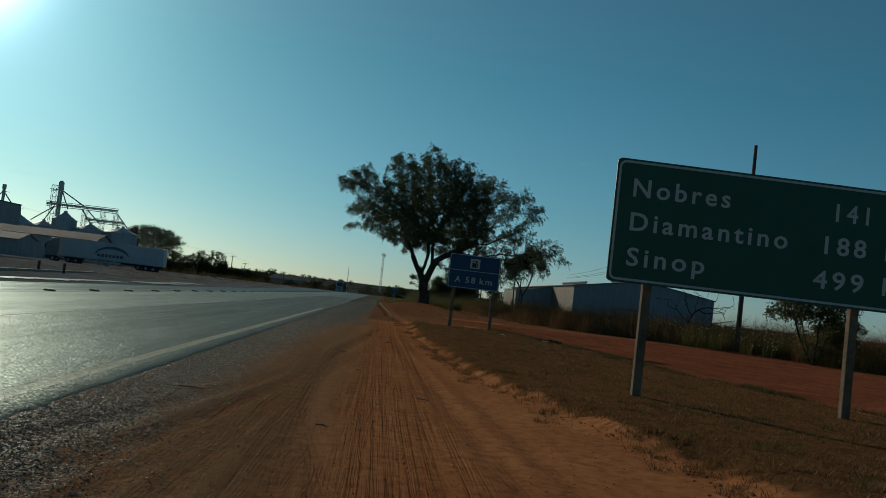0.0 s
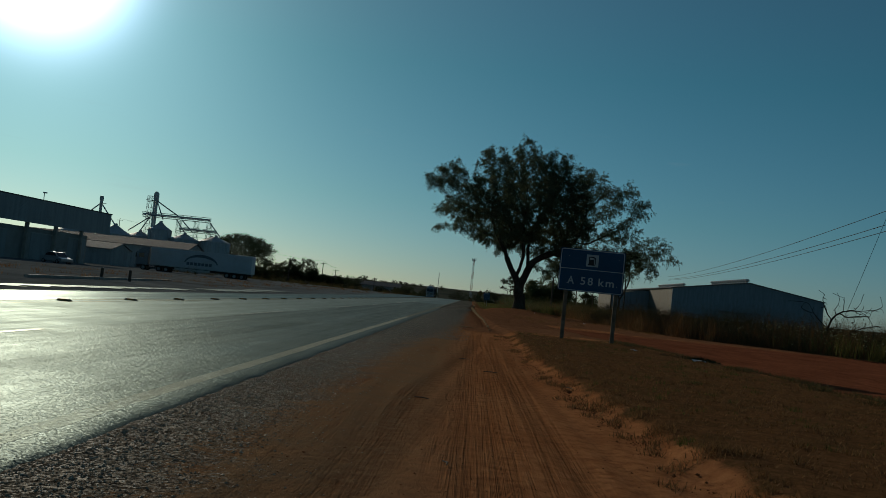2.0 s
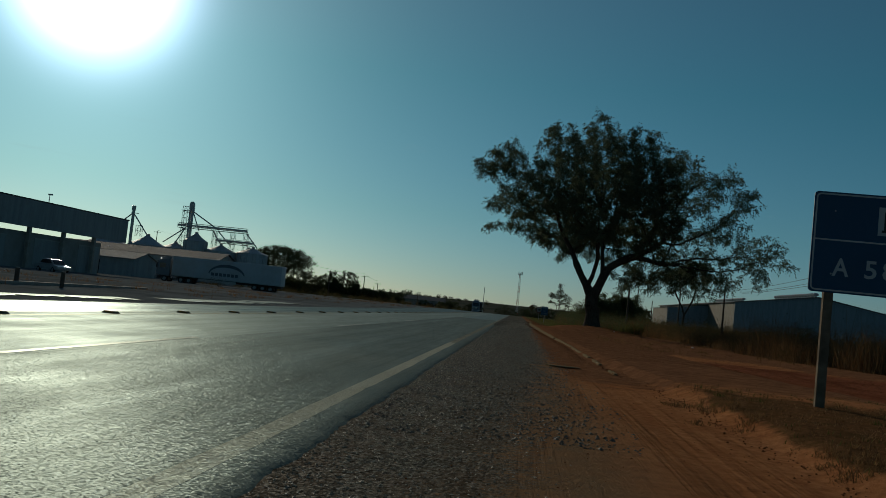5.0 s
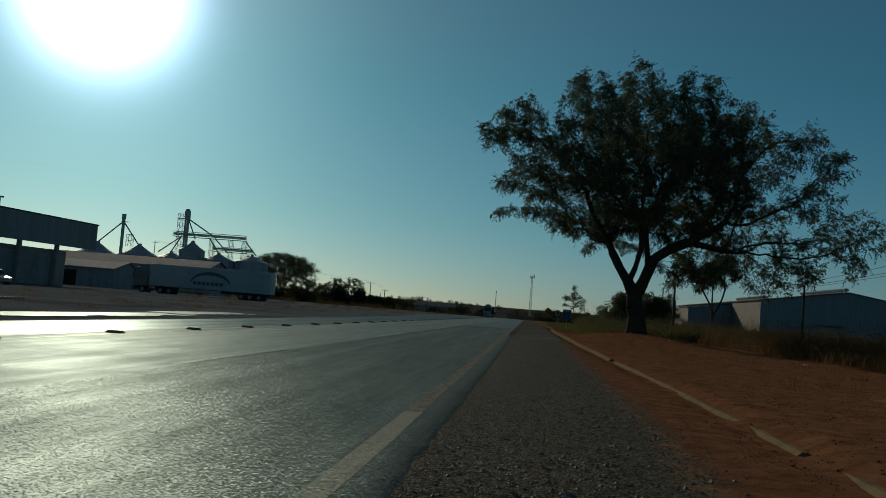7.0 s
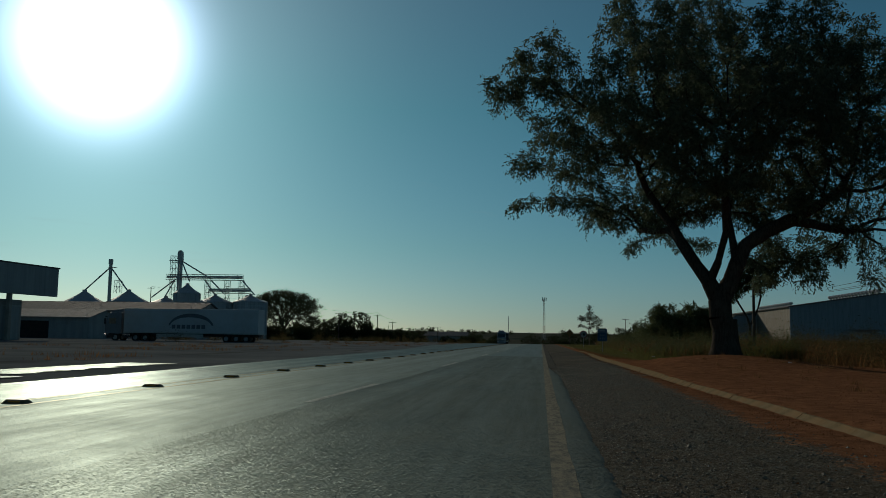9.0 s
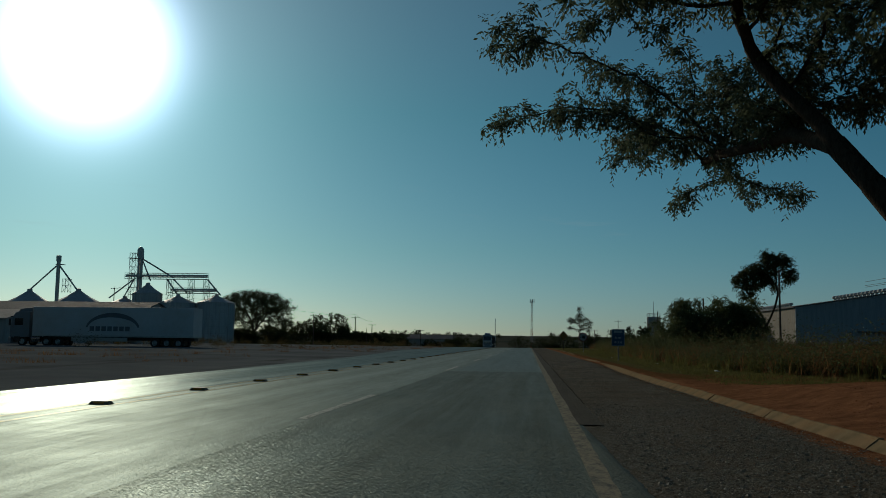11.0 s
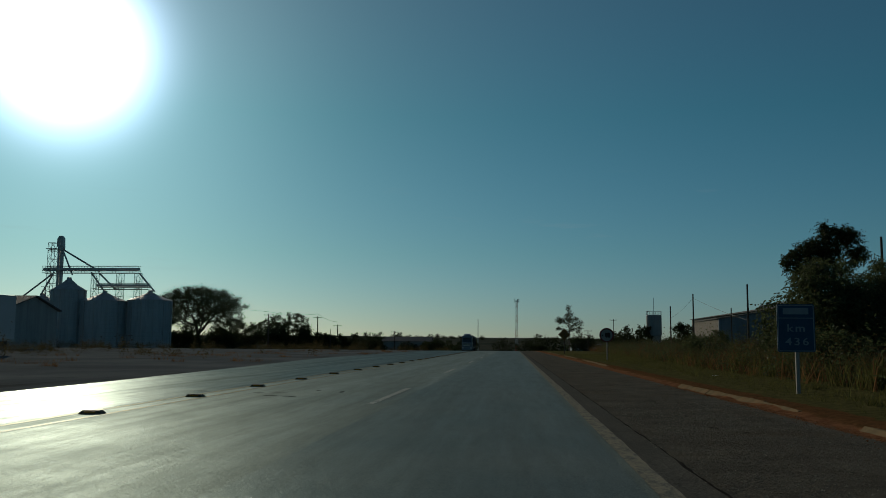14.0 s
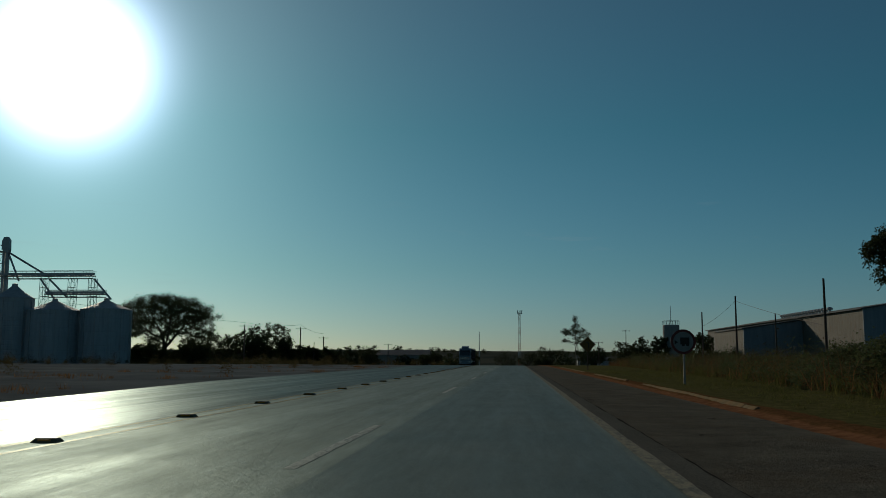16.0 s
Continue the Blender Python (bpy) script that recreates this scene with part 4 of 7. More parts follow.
def leaves(centres, size, seed, droop=0.3, shape=0.42):
    """Pointed leaves, each a folded quad of its own."""
    r = np.random.RandomState(seed)
    n = len(centres)
    along = r.normal(size=(n, 3))
    along[:, 2] = along[:, 2] * 0.6 - droop
    along /= np.linalg.norm(along, axis=1)[:, None]
    side = np.cross(along, r.normal(size=(n, 3)))
    side /= np.linalg.norm(side, axis=1)[:, None] + 1e-6
    up = np.cross(side, along)
    s = size * r.uniform(0.6, 1.3, n)[:, None]
    a = centres - along * s * 0.5
    b = centres + side * s * shape * 0.5 + up * s * 0.08
    c = centres + along * s * 0.5
    d = centres - side * s * shape * 0.5 + up * s * 0.08
    return np.stack([a, b, c, d], 1).reshape(-1, 3), np.arange(4 * n).reshape(n, 4)


def sprays(anchors, ways, each, size, seed, droop=0.7, shape=0.36, reach=2.6):
    """Drooping sprays: leaflets in two rows along a bent stalk that starts at each anchor."""
    r = np.random.RandomState(seed)
    n = len(anchors)
    way = ways + r.normal(size=(n, 3)) * 0.75
    way /= np.linalg.norm(way, axis=1)[:, None] + 1e-6
    way[:, 2] -= droop * r.uniform(0.1, 1.0, n)
    way /= np.linalg.norm(way, axis=1)[:, None] + 1e-6
    across = np.cross(way, np.array([0, 0, 1.0]) + r.normal(size=(n, 3)) * 0.35)
    across /= np.linalg.norm(across, axis=1)[:, None] + 1e-6
    length = size * reach * r.uniform(0.6, 1.25, n)
    t = (np.arange(each) + 0.6) / each
    side = np.where(np.arange(each) % 2, 1.0, -1.0)
    down = np.array([0, 0, -1.0])
    at = anchors[:, None] + way[:, None] * (t * length[:, None])[..., None] + down * (0.22 * t * t * length[:, None])[..., None]
    leaf = across[:, None] * side[None, :, None] * 0.8 + way[:, None] * 0.55 + down * 0.55 + r.normal(size=(n, each, 3)) * 0.35
    leaf /= np.linalg.norm(leaf, axis=2)[..., None]
    flat = np.cross(leaf, r.normal(size=(n, each, 3)) * 0.6 + way[:, None])
    flat /= np.linalg.norm(flat, axis=2)[..., None] + 1e-6
    up = np.cross(flat, leaf)
    s = (size * r.uniform(0.65, 1.25, (n, each)))[..., None]
    v = np.stack([at, at + leaf * s * 0.5 + flat * s * shape * 0.5 + up * s * 0.06, at + leaf * s, at + leaf * s * 0.5 - flat * s * shape * 0.5 + up * s * 0.06], 2)
    return v.reshape(-1, 3), np.arange(4 * n * each).reshape(n * each, 4)


def tree(name, label, at, stem, lobes, count, step, base, leaf_size, leaf_count, seed, bark, leaf, reach=None, kill=None, spread=0.5, tip=0.012, power=2.3, group="", hollow=0.35, rounds=70, shape=0.42, category="tree", each=0, thin=None, gnarl=0.0):
    """A tree at a place: stem as (points, parents) and a crown of lobes (centre, radii), all from its foot."""
    r = np.random.RandomState(seed)
    np.random.seed(seed)
    weights = np.array([a * b * c for _, (a, b, c) in lobes]) ** 0.55
    picks = r.choice(len(lobes), count, p=weights / weights.sum())
    way = r.normal(size=(count, 3))
    way /= np.linalg.norm(way, axis=1)[:, None]
    dist = r.uniform(hollow, 1.0, count) ** 0.5
    targets = np.array([lobes[k][0] for k in picks]) + way * dist[:, None] * np.array([lobes[k][1] for k in picks])
    nodes, par = grow(stem[0], stem[1], targets, step, reach or step * 14, kill or step * 1.6, rounds)
    nodes[len(stem[0]):] += gnarl * r.normal(size=(len(nodes) - len(stem[0]), 3))
    v, f, rad, kids = limbs(nodes, par, tip, power, base)
    e = thing(name, at, label, category, group)
    raw("trunk", v, f, bark, e, True)
    ends = np.nonzero(rad < max(tip * 4.5, 0.02))[0]
    chosen = r.choice(ends[ends > 0], leaf_count // max(each, 1))
    if thin is not None:
        chosen = chosen[r.uniform(0, 1, len(chosen)) < thin(nodes[chosen])]
    own = nodes[chosen]
    jit = r.normal(size=(len(own), 3)) * spread * np.array([1, 1, 0.75])
    if each:
        lv, lf = sprays(own + jit, own - nodes[par[chosen]], each, leaf_size, seed + 1, shape=shape)
    else:
        lv, lf = leaves(own + jit, leaf_size, seed + 1, shape=shape)
    raw("crown", lv, lf, leaf, e)
    return e


def straight(points):
    return points, [-1] + list(range(len(points) - 1))


def roadside_tree():
    """The broad old tree over the dirt bank."""
    # masses of foliage on each limb: across, back, up, radius
    crown_top = ((-8.02, 3, 11.04, 1.12), (-6.44, 1, 11.17, 1.54), (-4.68, 3, 9.19, 2.41), (-3.1, 0, 12.69, 1.51), (-2.73, -1, 9.73, 2.66), (-0.16, 2, 14.02, 1.42), (0.48, 4, 12.02, 2.78), (2.19, -1, 12.57, 1.63), (3.89, 1, 10.96, 2.62), (6.04, 3, 12.16, 1.44), (3.55, 3, 9.04, 2.57), (8.58, 2, 11.01, 1.64), (9.93, 1, 9.79, 1.17), (6.95, 5, 10.19, 2.07), (-7.26, 9, 9.04, 0.93), (1.67, -2, 9.15, 2.03), (-1.09, 4, 9.03, 1.96))
    left_limbs = ((-4.6, 11.5, 7.9, 1.4), (-7.6, 12, 7.5, 0.5), (-6.2, 12.3, 7.8, 0.9), (-2.2, 11, 7.5, 2.0), (-3.4, 15, 7.3, 1.0), (-1.4, 17.8, 6.0, 0.65), (1.0, 17.6, 6.3, 0.7), (2.4, 18, 6.1, 0.6), (-0.4, 15.5, 6.6, 0.7), (-8.0, 12, 7.3, 0.3), (-3.6, 16.6, 7.8, 0.7), (0.5, 13.5, 7.7, 1.4), (-0.53, -1, 7.4, 2.2), (-0.1, 5, 6.8, 1.4), (-1.4, 6, 6.4, 1.1), (1.13, 3, 7.0, 1.4))
    right_limbs = ((4.86, -1, 7.4, 1.48), (8.38, -1, 7.67, 1.6), (11.83, 2, 6.73, 1.2), (11.43, 1, 4.62, 0.8), (8.41, 3, 5.48, 1.3), (5.99, 9, 5.24, 1.36), (7.88, 6, 4.21, 1.3), (8.55, 0, 3.96, 0.85), (4.19, 10, 4.79, 0.95), (11.82, 5, 5.81, 1), (13.24, 3, 5.92, 0.77), (5.24, 7, 7.39, 1.8), (8.21, 7, 7.12, 1.5), (10.61, 4, 6.48, 1.3), (2.67, 7, 7.2, 1.5), (3.2, 0.5, 5.9, 0.9), (5.2, 2, 5.3, 0.9), (2.0, 3.5, 5.5, 0.8), (3.5, 6, 4.0, 1.0), (4.8, 6, 3.7, 0.9), (6.5, 6, 4.6, 1.0), (7.6, 6, 3.5, 0.7), (2.9, 6, 3.4, 0.6), (8.6, 5, 3.4, 0.7), (10.2, 5, 4.2, 0.9))
    lobes = [((x, back, up), (rad, max(rad * 1.25, 1.1), rad * 0.9)) for x, back, up, rad in crown_top + left_limbs + right_limbs]
    trunk = [(0.36, 1.7, -0.3), (0.33, 1.7, 0.7), (0.24, 1.7, 1.5), (0.14, 1.7, 2.2)]
    left = [(-0.22, 1.8, 2.9), (-0.70, 2.2, 3.7), (-1.05, 2.7, 4.5), (-1.25, 3.2, 5.2), (-1.75, 3.9, 6.0), (-2.2, 4.4, 6.8)]
    right = [(0.46, 1.6, 2.9), (0.72, 1.5, 3.6), (1.15, 1.5, 4.3), (1.85, 1.4, 4.9), (2.75, 1.3, 5.3), (3.8, 1.2, 5.8), (4.7, 1.2, 6.5)]
    middle = [(0.78, 2.0, 4.5), (0.70, 2.6, 5.6), (0.95, 3.0, 6.8)]
    front = [(0.02, 1.4, 3.7), (0.22, 0.8, 4.8), (0.15, 0.1, 6.0)]
    back = [(-1.35, 5.0, 5.3), (-1.65, 7.5, 5.6), (-1.8, 10.0, 5.9), (-1.7, 12.4, 6.2), (-1.2, 14.6, 6.6)]
    low = [(3.7, 1.9, 5.2), (4.7, 2.4, 5.0)]
    pts, par = list(trunk), [-1, 0, 1, 2]
    ends = {}
    for name, run, root in (("left", left, 3), ("right", right, 3), ("middle", middle, ("right", 1)), ("front", front, ("left", 0)), ("back", back, ("left", 2)), ("low", low, ("right", 4))):
        ends[name] = len(pts)
        last = root if isinstance(root, int) else ends[root[0]] + root[1]
        for q in run:
            par.append(last)
            last = len(pts)
            pts.append(q)

    sway = random.Random(5)
    pts = [(x + sway.uniform(-0.07, 0.07), y + sway.uniform(-0.07, 0.07), z + sway.uniform(-0.05, 0.05)) for x, y, z in pts]

    def open_side(p):
        """The limbs over the field are thinly leaved."""
        return np.where(p[:, 0] > 5.6, 0.52, 1.0) * np.where(p[:, 1] > 10.5, 0.85, 1.0)

    t = tree("roadside_tree", "broad dark-green roadside tree with a forked trunk and open crown", (6.5, 83.2, 0.35), (pts, par), lobes, 6800, 0.34, 0.46, 0.165, 250000, 31, M_BARK, M_LEAF, reach=5.0, kill=0.50, spread=0.10, tip=0.011, hollow=0.12, rounds=90, power=1.7, shape=0.36, each=7, thin=open_side, gnarl=0.035)
    flare = Build().lathe([(0.86, -0.4), (0.72, 0.0), (0.58, 0.30), (0.51, 0.65), (0.47, 1.1), (0.45, 1.5)], 14, at=(0.34, 1.7, 0))
    part("trunk_base", flare, M_BARK, t, smooth=True)


roadside_tree()


def round_lobes(n, width, low, high, seed, lobe=0.34, depth=1.0, dome=0.6):
    """Lobes laid over a dome of a given width between two heights."""
    r = random.Random(seed)
    out = []
    for k in range(n):
        a, d = r.uniform(0, 6.283), r.random() ** 0.5
        x, y = d * math.cos(a) * width * 0.5, d * math.sin(a) * width * 0.5 * depth
        top = high - (high - low) * dome * d * d
        z = r.uniform(low + (high - low) * 0.12, top)
        s = width * lobe * r.uniform(0.35, 0.6)
        out.append(((x, y, z), (s, s, s * 0.75)))
    return out


LEFT_TREE = [((10.8 * math.cos(a) * d, 10.8 * math.sin(a) * d, 14.8 - 4.0 * d * d), (2.8, 2.8, 1.5)) for a, d in [(k * 2.399, math.sqrt((k + 0.5) / 34)) for k in range(34)]]
LEFT_TREE += [((10.6 * math.cos(a), 10.6 * math.sin(a), z), (2.2, 2.2, 2.2)) for a, z in zip(np.arange(14) * 0.449, (7.5, 5.4) * 7)]
LEFT_TREE += [((5.0 * math.cos(a), 5.0 * math.sin(a), 8.5), (2.6, 2.6, 2.0)) for a in (0.4, 1.7, 2.9, 4.2, 5.4)]
LEFT_TREE += [((8.2 * math.cos(a), 8.2 * math.sin(a), 10.2), (2.6, 2.6, 1.8)) for a in np.arange(9) * 0.698]
tree("umbrella_tree", "wide spreading flat-topped tree beside the silos", (-81.8, 327, -0.6), straight([(0, 0, -0.3), (0, 0, 1.2), (0.2, 0, 2.4), (0.1, 0.1, 3.6)]), LEFT_TREE, 4200, 0.55, 0.6, 0.30, 70000, 41, M_BARK, M_LEAF_FAR, reach=12, kill=0.9, spread=0.45, tip=0.02, power=2.0)
tree("tall_tree", "slender tall tree with an open crown on a bare trunk", (36.4, 213, 0), ([(0, 0, -0.3), (0, 0, 2), (0.1, 0, 4), (-0.4, 0, 5.6), (-1.2, 0.1, 7), (-2.0, 0.2, 8.4), (0.9, 0, 5.6), (1.6, 0.1, 7.2), (2.0, 0.1, 8.8)], [-1, 0, 1, 2, 3, 4, 2, 6, 7]),
     [((-3.4, 0, 11.2), (1.7, 1.7, 1.6)), ((-1.8, 0.5, 12.4), (1.9, 1.9, 1.6)), ((0.4, -0.4, 13.6), (1.6, 1.6, 1.3)), ((2.4, 0.2, 14.4), (1.9, 1.9, 1.5)), ((3.6, 0, 12.2), (1.4, 1.4, 1.3)), ((-2.6, 0, 9.4), (1.3, 1.3, 1.0)), ((2.0, 0.6, 10.6), (1.2, 1.2, 1.0)), ((0.6, 0.6, 15.3), (1.0, 1.0, 0.8)), ((0.5, 0, 12.0), (1.9, 1.6, 1.5)), ((-1.2, 0, 10.6), (1.6, 1.5, 1.2)), ((2.8, 0.2, 13.2), (1.6, 1.5, 1.3)), ((1.2, -0.2, 14.4), (1.5, 1.4, 1.1))],
     1300, 0.40, 0.22, 0.30, 20000, 43, M_BARK, M_LEAF_FAR, reach=6, kill=0.7, spread=0.16, hollow=0.1, each=6, gnarl=0.05)
tree("road_bend_tree", "thin young eucalyptus with sparse hanging leaves", (23.6, 500, -2.4), straight([(0, 0, -0.3), (0.2, 0, 3), (-0.1, 0, 6), (0.3, 0, 9), (0.1, 0, 12)]), [((0, 0, 19.5), (1.4, 1.4, 2.2)), ((-3.2, 0, 14), (2.4, 2.4, 2.0)), ((3.6, 0, 13.5), (2.4, 2.4, 2.2)), ((0.5, 1, 15.5), (2.5, 2.5, 2.5)), ((-4.5, 0, 10.5), (1.5, 1.5, 1.2)), ((4.6, 0, 9.8), (1.5, 1.5, 1.4)), ((1.0, 0, 10.5), (1.8, 1.8, 1.6))],
     500, 0.7, 0.2, 0.6, 3000, 47, M_BARK_PALE, M_LEAF_FAR, reach=9, kill=1.2, spread=0.5, tip=0.03)


# ---- bushes ----
def bush(at, width, low, high, seed, count=2600, size=0.16, leaf=None, name="bush", label="dense dark-green roadside bush", depth=0.8, group="", each=0):
    stems, par = [(0, 0, -0.2)], [-1]
    for k in range(5):
        a = k * 1.257 + seed
        stems.append((0.25 * math.cos(a), 0.25 * math.sin(a), 0.25))
        par.append(0)
    return tree(name, label, at, (stems, par), round_lobes(22, width, low, high, seed, 0.5, depth, 0.35), 420, max(0.2, width * 0.05), 0.09 * width / 4, size, count, seed, M_BARK, leaf or M_LEAF_BUSH, reach=width, kill=width * 0.06, spread=width * 0.04, tip=0.010, group=group, hollow=0.1, rounds=40, category="bush", each=each)


def on(x, y, dz=0.0):
    return (x, y, float(land(x, y)) + dz)


bush(on(11.5, 140), 3.6, 0.2, 4.3, 3, 24000, 0.15, each=6)
bush(on(13.5, 141), 4.2, 0.2, 4.9, 4, 26000, 0.15, each=6)
bush(on(15.4, 139.5), 3.4, 0.2, 4.2, 5, 20000, 0.15, each=6)
bush(on(16.6, 140.8), 2.8, 0.2, 4.7, 10, 14000, 0.15, each=6)
bush(on(9.6, 137.5), 2.0, 0.1, 1.7, 6, 9000, 0.11)
bush(on(8.2, 129), 1.8, 0.1, 1.3, 7, 8000, 0.10)
bush(on(9.4, 152), 2.4, 0.1, 1.6, 8, 9000, 0.11)
bush(on(12.0, 163), 2.6, 0.1, 1.7, 9, 9000, 0.12)
for k, (x, y, w, h) in enumerate(((-74, 344, 9, 8.0), (-66, 347, 7, 8.4), (-60.5, 345, 7.5, 9.6), (-69, 352, 8, 9.4), (-54, 350, 5, 4.6), (-49, 356, 6, 4.0), (-64, 500, 11, 9.5), (-72, 505, 7, 8.0), (-34, 470, 9, 5), (-22, 520, 10, 6), (-84, 350, 9, 6), (-83, 322, 8, 4.5), (-74, 324, 7, 4.0), (-88, 330, 7, 5.0), (-57, 344, 6, 6.0), (-52, 352, 5, 4.5))):
    bush(on(x, y), w, 0.4, h, 60 + k, 4200, 0.55, M_LEAF_FAR, "far_bush", "dark thicket beyond the yard", 0.8, "thicket by the silos")
for k, (x, y, w, h) in enumerate(((17, 600, 13, 10), (33.0, 372, 6, 7.5), (38.4, 378, 4.2, 12.0), (30, 385, 9, 6), (51, 384, 6, 10), (24, 420, 10, 6), (6, 640, 12, 7), (-8, 700, 14, 8), (46, 334, 6, 3.5), (60, 420, 12, 9), (12, 560, 8, 5))):
    bush(on(x, y), w, 0.4, h, 90 + k, 3000, 0.6, M_LEAF_FAR, "far_bush", "dark bushy tree far along the road", 0.8, "trees far along the road")
bush(on(23.6, 41.5), 3.4, 2.2, 3.6, 17, 6000, 0.17, None, "shrub", "leafy shrub behind the dirt track")
bush(on(25.4, 42.6), 2.3, 0.3, 2.5, 18, 7000, 0.15, None, "shrub", "leafy shrub behind the dirt track")


def dead_tree():
    """A small bare tree in the tall grass."""
    np.random.seed(12)
    r = np.random.RandomState(12)
    targets = np.concatenate([r.normal((c, 0, h), (0.7, 0.6, 0.5), (22, 3)) for c, h in ((-0.6, 2.6), (0.6, 3.0), (1.6, 2.7), (2.4, 2.2))])
    nodes, par = grow([(0, 0, -0.3), (0.05, 0, 0.6), (-0.05, 0.05, 1.3), (0.15, 0, 1.9)], [-1, 0, 1, 2], targets, 0.22, 5.0, 0.3, 40)
    v, f, rad, kids = limbs(nodes, par, 0.010, 2.2, 0.08)
    e = thing("dead_tree", on(25.0, 63.0), "small bare leafless tree in tall grass", "tree")
    raw("trunk", v, f, M_BARK, e, True)


dead_tree()


# ---- grass ----
def blades(points, height, width, lean, seed, segs=2):
    """Bent grass blades, two-part or single triangles."""
    r = np.random.RandomState(seed)
    n = len(points)
    a = r.uniform(0, 6.283, n)
    h = height * r.uniform(0.45, 1.25, n)
    d = np.stack([np.cos(a), np.sin(a), np.zeros(n)], -1)
    s = np.stack([-np.sin(a), np.cos(a), np.zeros(n)], -1)
    w = (width * r.uniform(0.6, 1.3, n))[:, None]
    b = (lean * r.uniform(0.2, 1.4, n) * h)[:, None]
    up = np.array([0, 0, 1.0])
    p0, p1 = points - s * w / 2, points + s * w / 2
    if segs == 1:
        return np.stack([p0, p1, points + up * h[:, None] + d * b], 1).reshape(-1, 3), np.arange(3 * n).reshape(n, 3)
    mid = points + up * (h * 0.6)[:, None] + d * b * 0.35
    tip = points + up * h[:, None] + d * b
    v = np.stack([p0, p1, mid + s * w * 0.35, mid - s * w * 0.35, tip], 1).reshape(-1, 3)
    i = np.arange(n)[:, None] * 5
    return v, np.concatenate([i + np.array([[0, 1, 2]]), i + np.array([[0, 2, 3]]), i + np.array([[3, 2, 4]])])


def scatter(n, x0, x1, y0, y1, keep, seed, clump=0.0, spread=0.1, near_power=1.0):
    r = np.random.RandomState(seed)
    x = r.uniform(x0, x1, n)
    y = y0 + (y1 - y0) * r.uniform(0, 1, n) ** near_power
    if clump:
        k = int(n / clump)
        cx, cy = x[:k], y[:k]
        pick = r.randint(0, k, n)
        x, y = cx[pick] + r.normal(0, spread, n), cy[pick] + r.normal(0, spread, n)
    ok = keep(x, y, r.uniform(0, 1, n))
    x, y = x[ok], y[ok]
    return np.stack([x, y, land(x, y) - 0.01], -1)


def stand(points, height, seed):
    """Heights that rise and fall in patches."""
    return height * np.clip(0.78 + 0.9 * waves(points[:, 0], points[:, 1], seed, ((2.2, 1.0), (6.0, 1.5), (15.0, 1.5))), 0.3, 1.5)


def lawn(name, label, points, height, width, lean, material, seed, segs=1):
    v, f = blades(points, height, width, lean, seed, segs)
    return tagged(raw(name, v, f, material), label, "grass", kind="stuff")


def on_verge(x, y, u):
    w = waves(x, y, 21, ((0.5, 1.0), (1.6, 1.6)))
    edge = verge_x(y) + 0.12 + 0.25 * w
    return (x > edge) & (x < track_x(y) - 0.3 + 0.5 * w) & (y < 35 + 2 * w) & (u < 0.75 + 0.5 * w)


lawn("mown_grass", "short dry mown grass on the verge", scatter(140000, 3.6, 13.5, 3, 44, on_verge, 1, 9, 0.05, 1.7), 0.036, 0.014, 1.1, M_MOWN, 2)
lawn("green_turf", "greener blades among the dry verge", scatter(22000, 3.6, 13.5, 3, 44, lambda x, y, u: on_verge(x, y, u) & (waves(x, y, 33, ((2.0, 1.0), (5.0, 1.5))) > 0.05), 3, 9, 0.05, 1.7), 0.05, 0.012, 0.6, M_GREEN, 4)


lawn("verge_clumps", "ragged straw clumps on the mown verge", scatter(62000, 3.6, 13.5, 3, 44, lambda x, y, u: on_verge(x, y, u) & (waves(x, y, 35, ((0.8, 1.0), (2.6, 1.5))) > 0.02), 95, 34, 0.045, 1.7), 0.075, 0.009, 1.3, M_MOWN, 96)
lawn("verge_clumps", "small green clumps on the mown verge", scatter(34000, 3.6, 13.5, 3, 44, lambda x, y, u: on_verge(x, y, u) & (waves(x, y, 36, ((0.9, 1.0), (3.2, 1.5))) > 0.10), 97, 34, 0.05, 1.7), 0.07, 0.011, 1.0, M_GREEN, 98)


def edge_tufts():
    r = np.random.RandomState(8)
    y = np.repeat(4 + 29 * r.uniform(0, 1, 190) ** 1.4, 45)
    x = verge_x(y) + np.repeat(r.normal(0.15, 0.2, 190), 45) + r.normal(0, 0.06, len(y))
    y = y + r.normal(0, 0.06, len(y))
    p = np.stack([x, y, land(x, y) - 0.01], -1)
    lawn("verge_tufts", "dry tufts along the torn edge of the verge", p, 0.065, 0.011, 1.1, M_DRY, 9)


edge_tufts()


def track_tufts():
    """Dark uprooted clumps along the border of the side track."""
    r = np.random.RandomState(88)
    y = np.repeat(np.r_[15.6, 16.0, 16.3, r.uniform(9, 36, 46)], 160)
    x = track_x(y) + np.repeat(r.normal(0.1, 0.45, 49), 160) + r.normal(0, 0.16, len(y))
    y = y + r.normal(0, 0.13, len(y))
    lawn("track_tufts", "dark ragged turf clumps beside the side track", np.stack([x, y, land(x, y) - 0.01], -1), 0.10, 0.014, 1.1, M_WEED, 89)


track_tufts()


def in_tall(x, y, u):
    w = waves(x, y, 22, ((1.5, 1.0), (4.0, 1.6)))
    return (x > tall_x(y) + np.where(y > 98, 0.5, 0.9) * w) & (u < np.clip(0.35 + (y > 20) * 0.65, 0, 1))


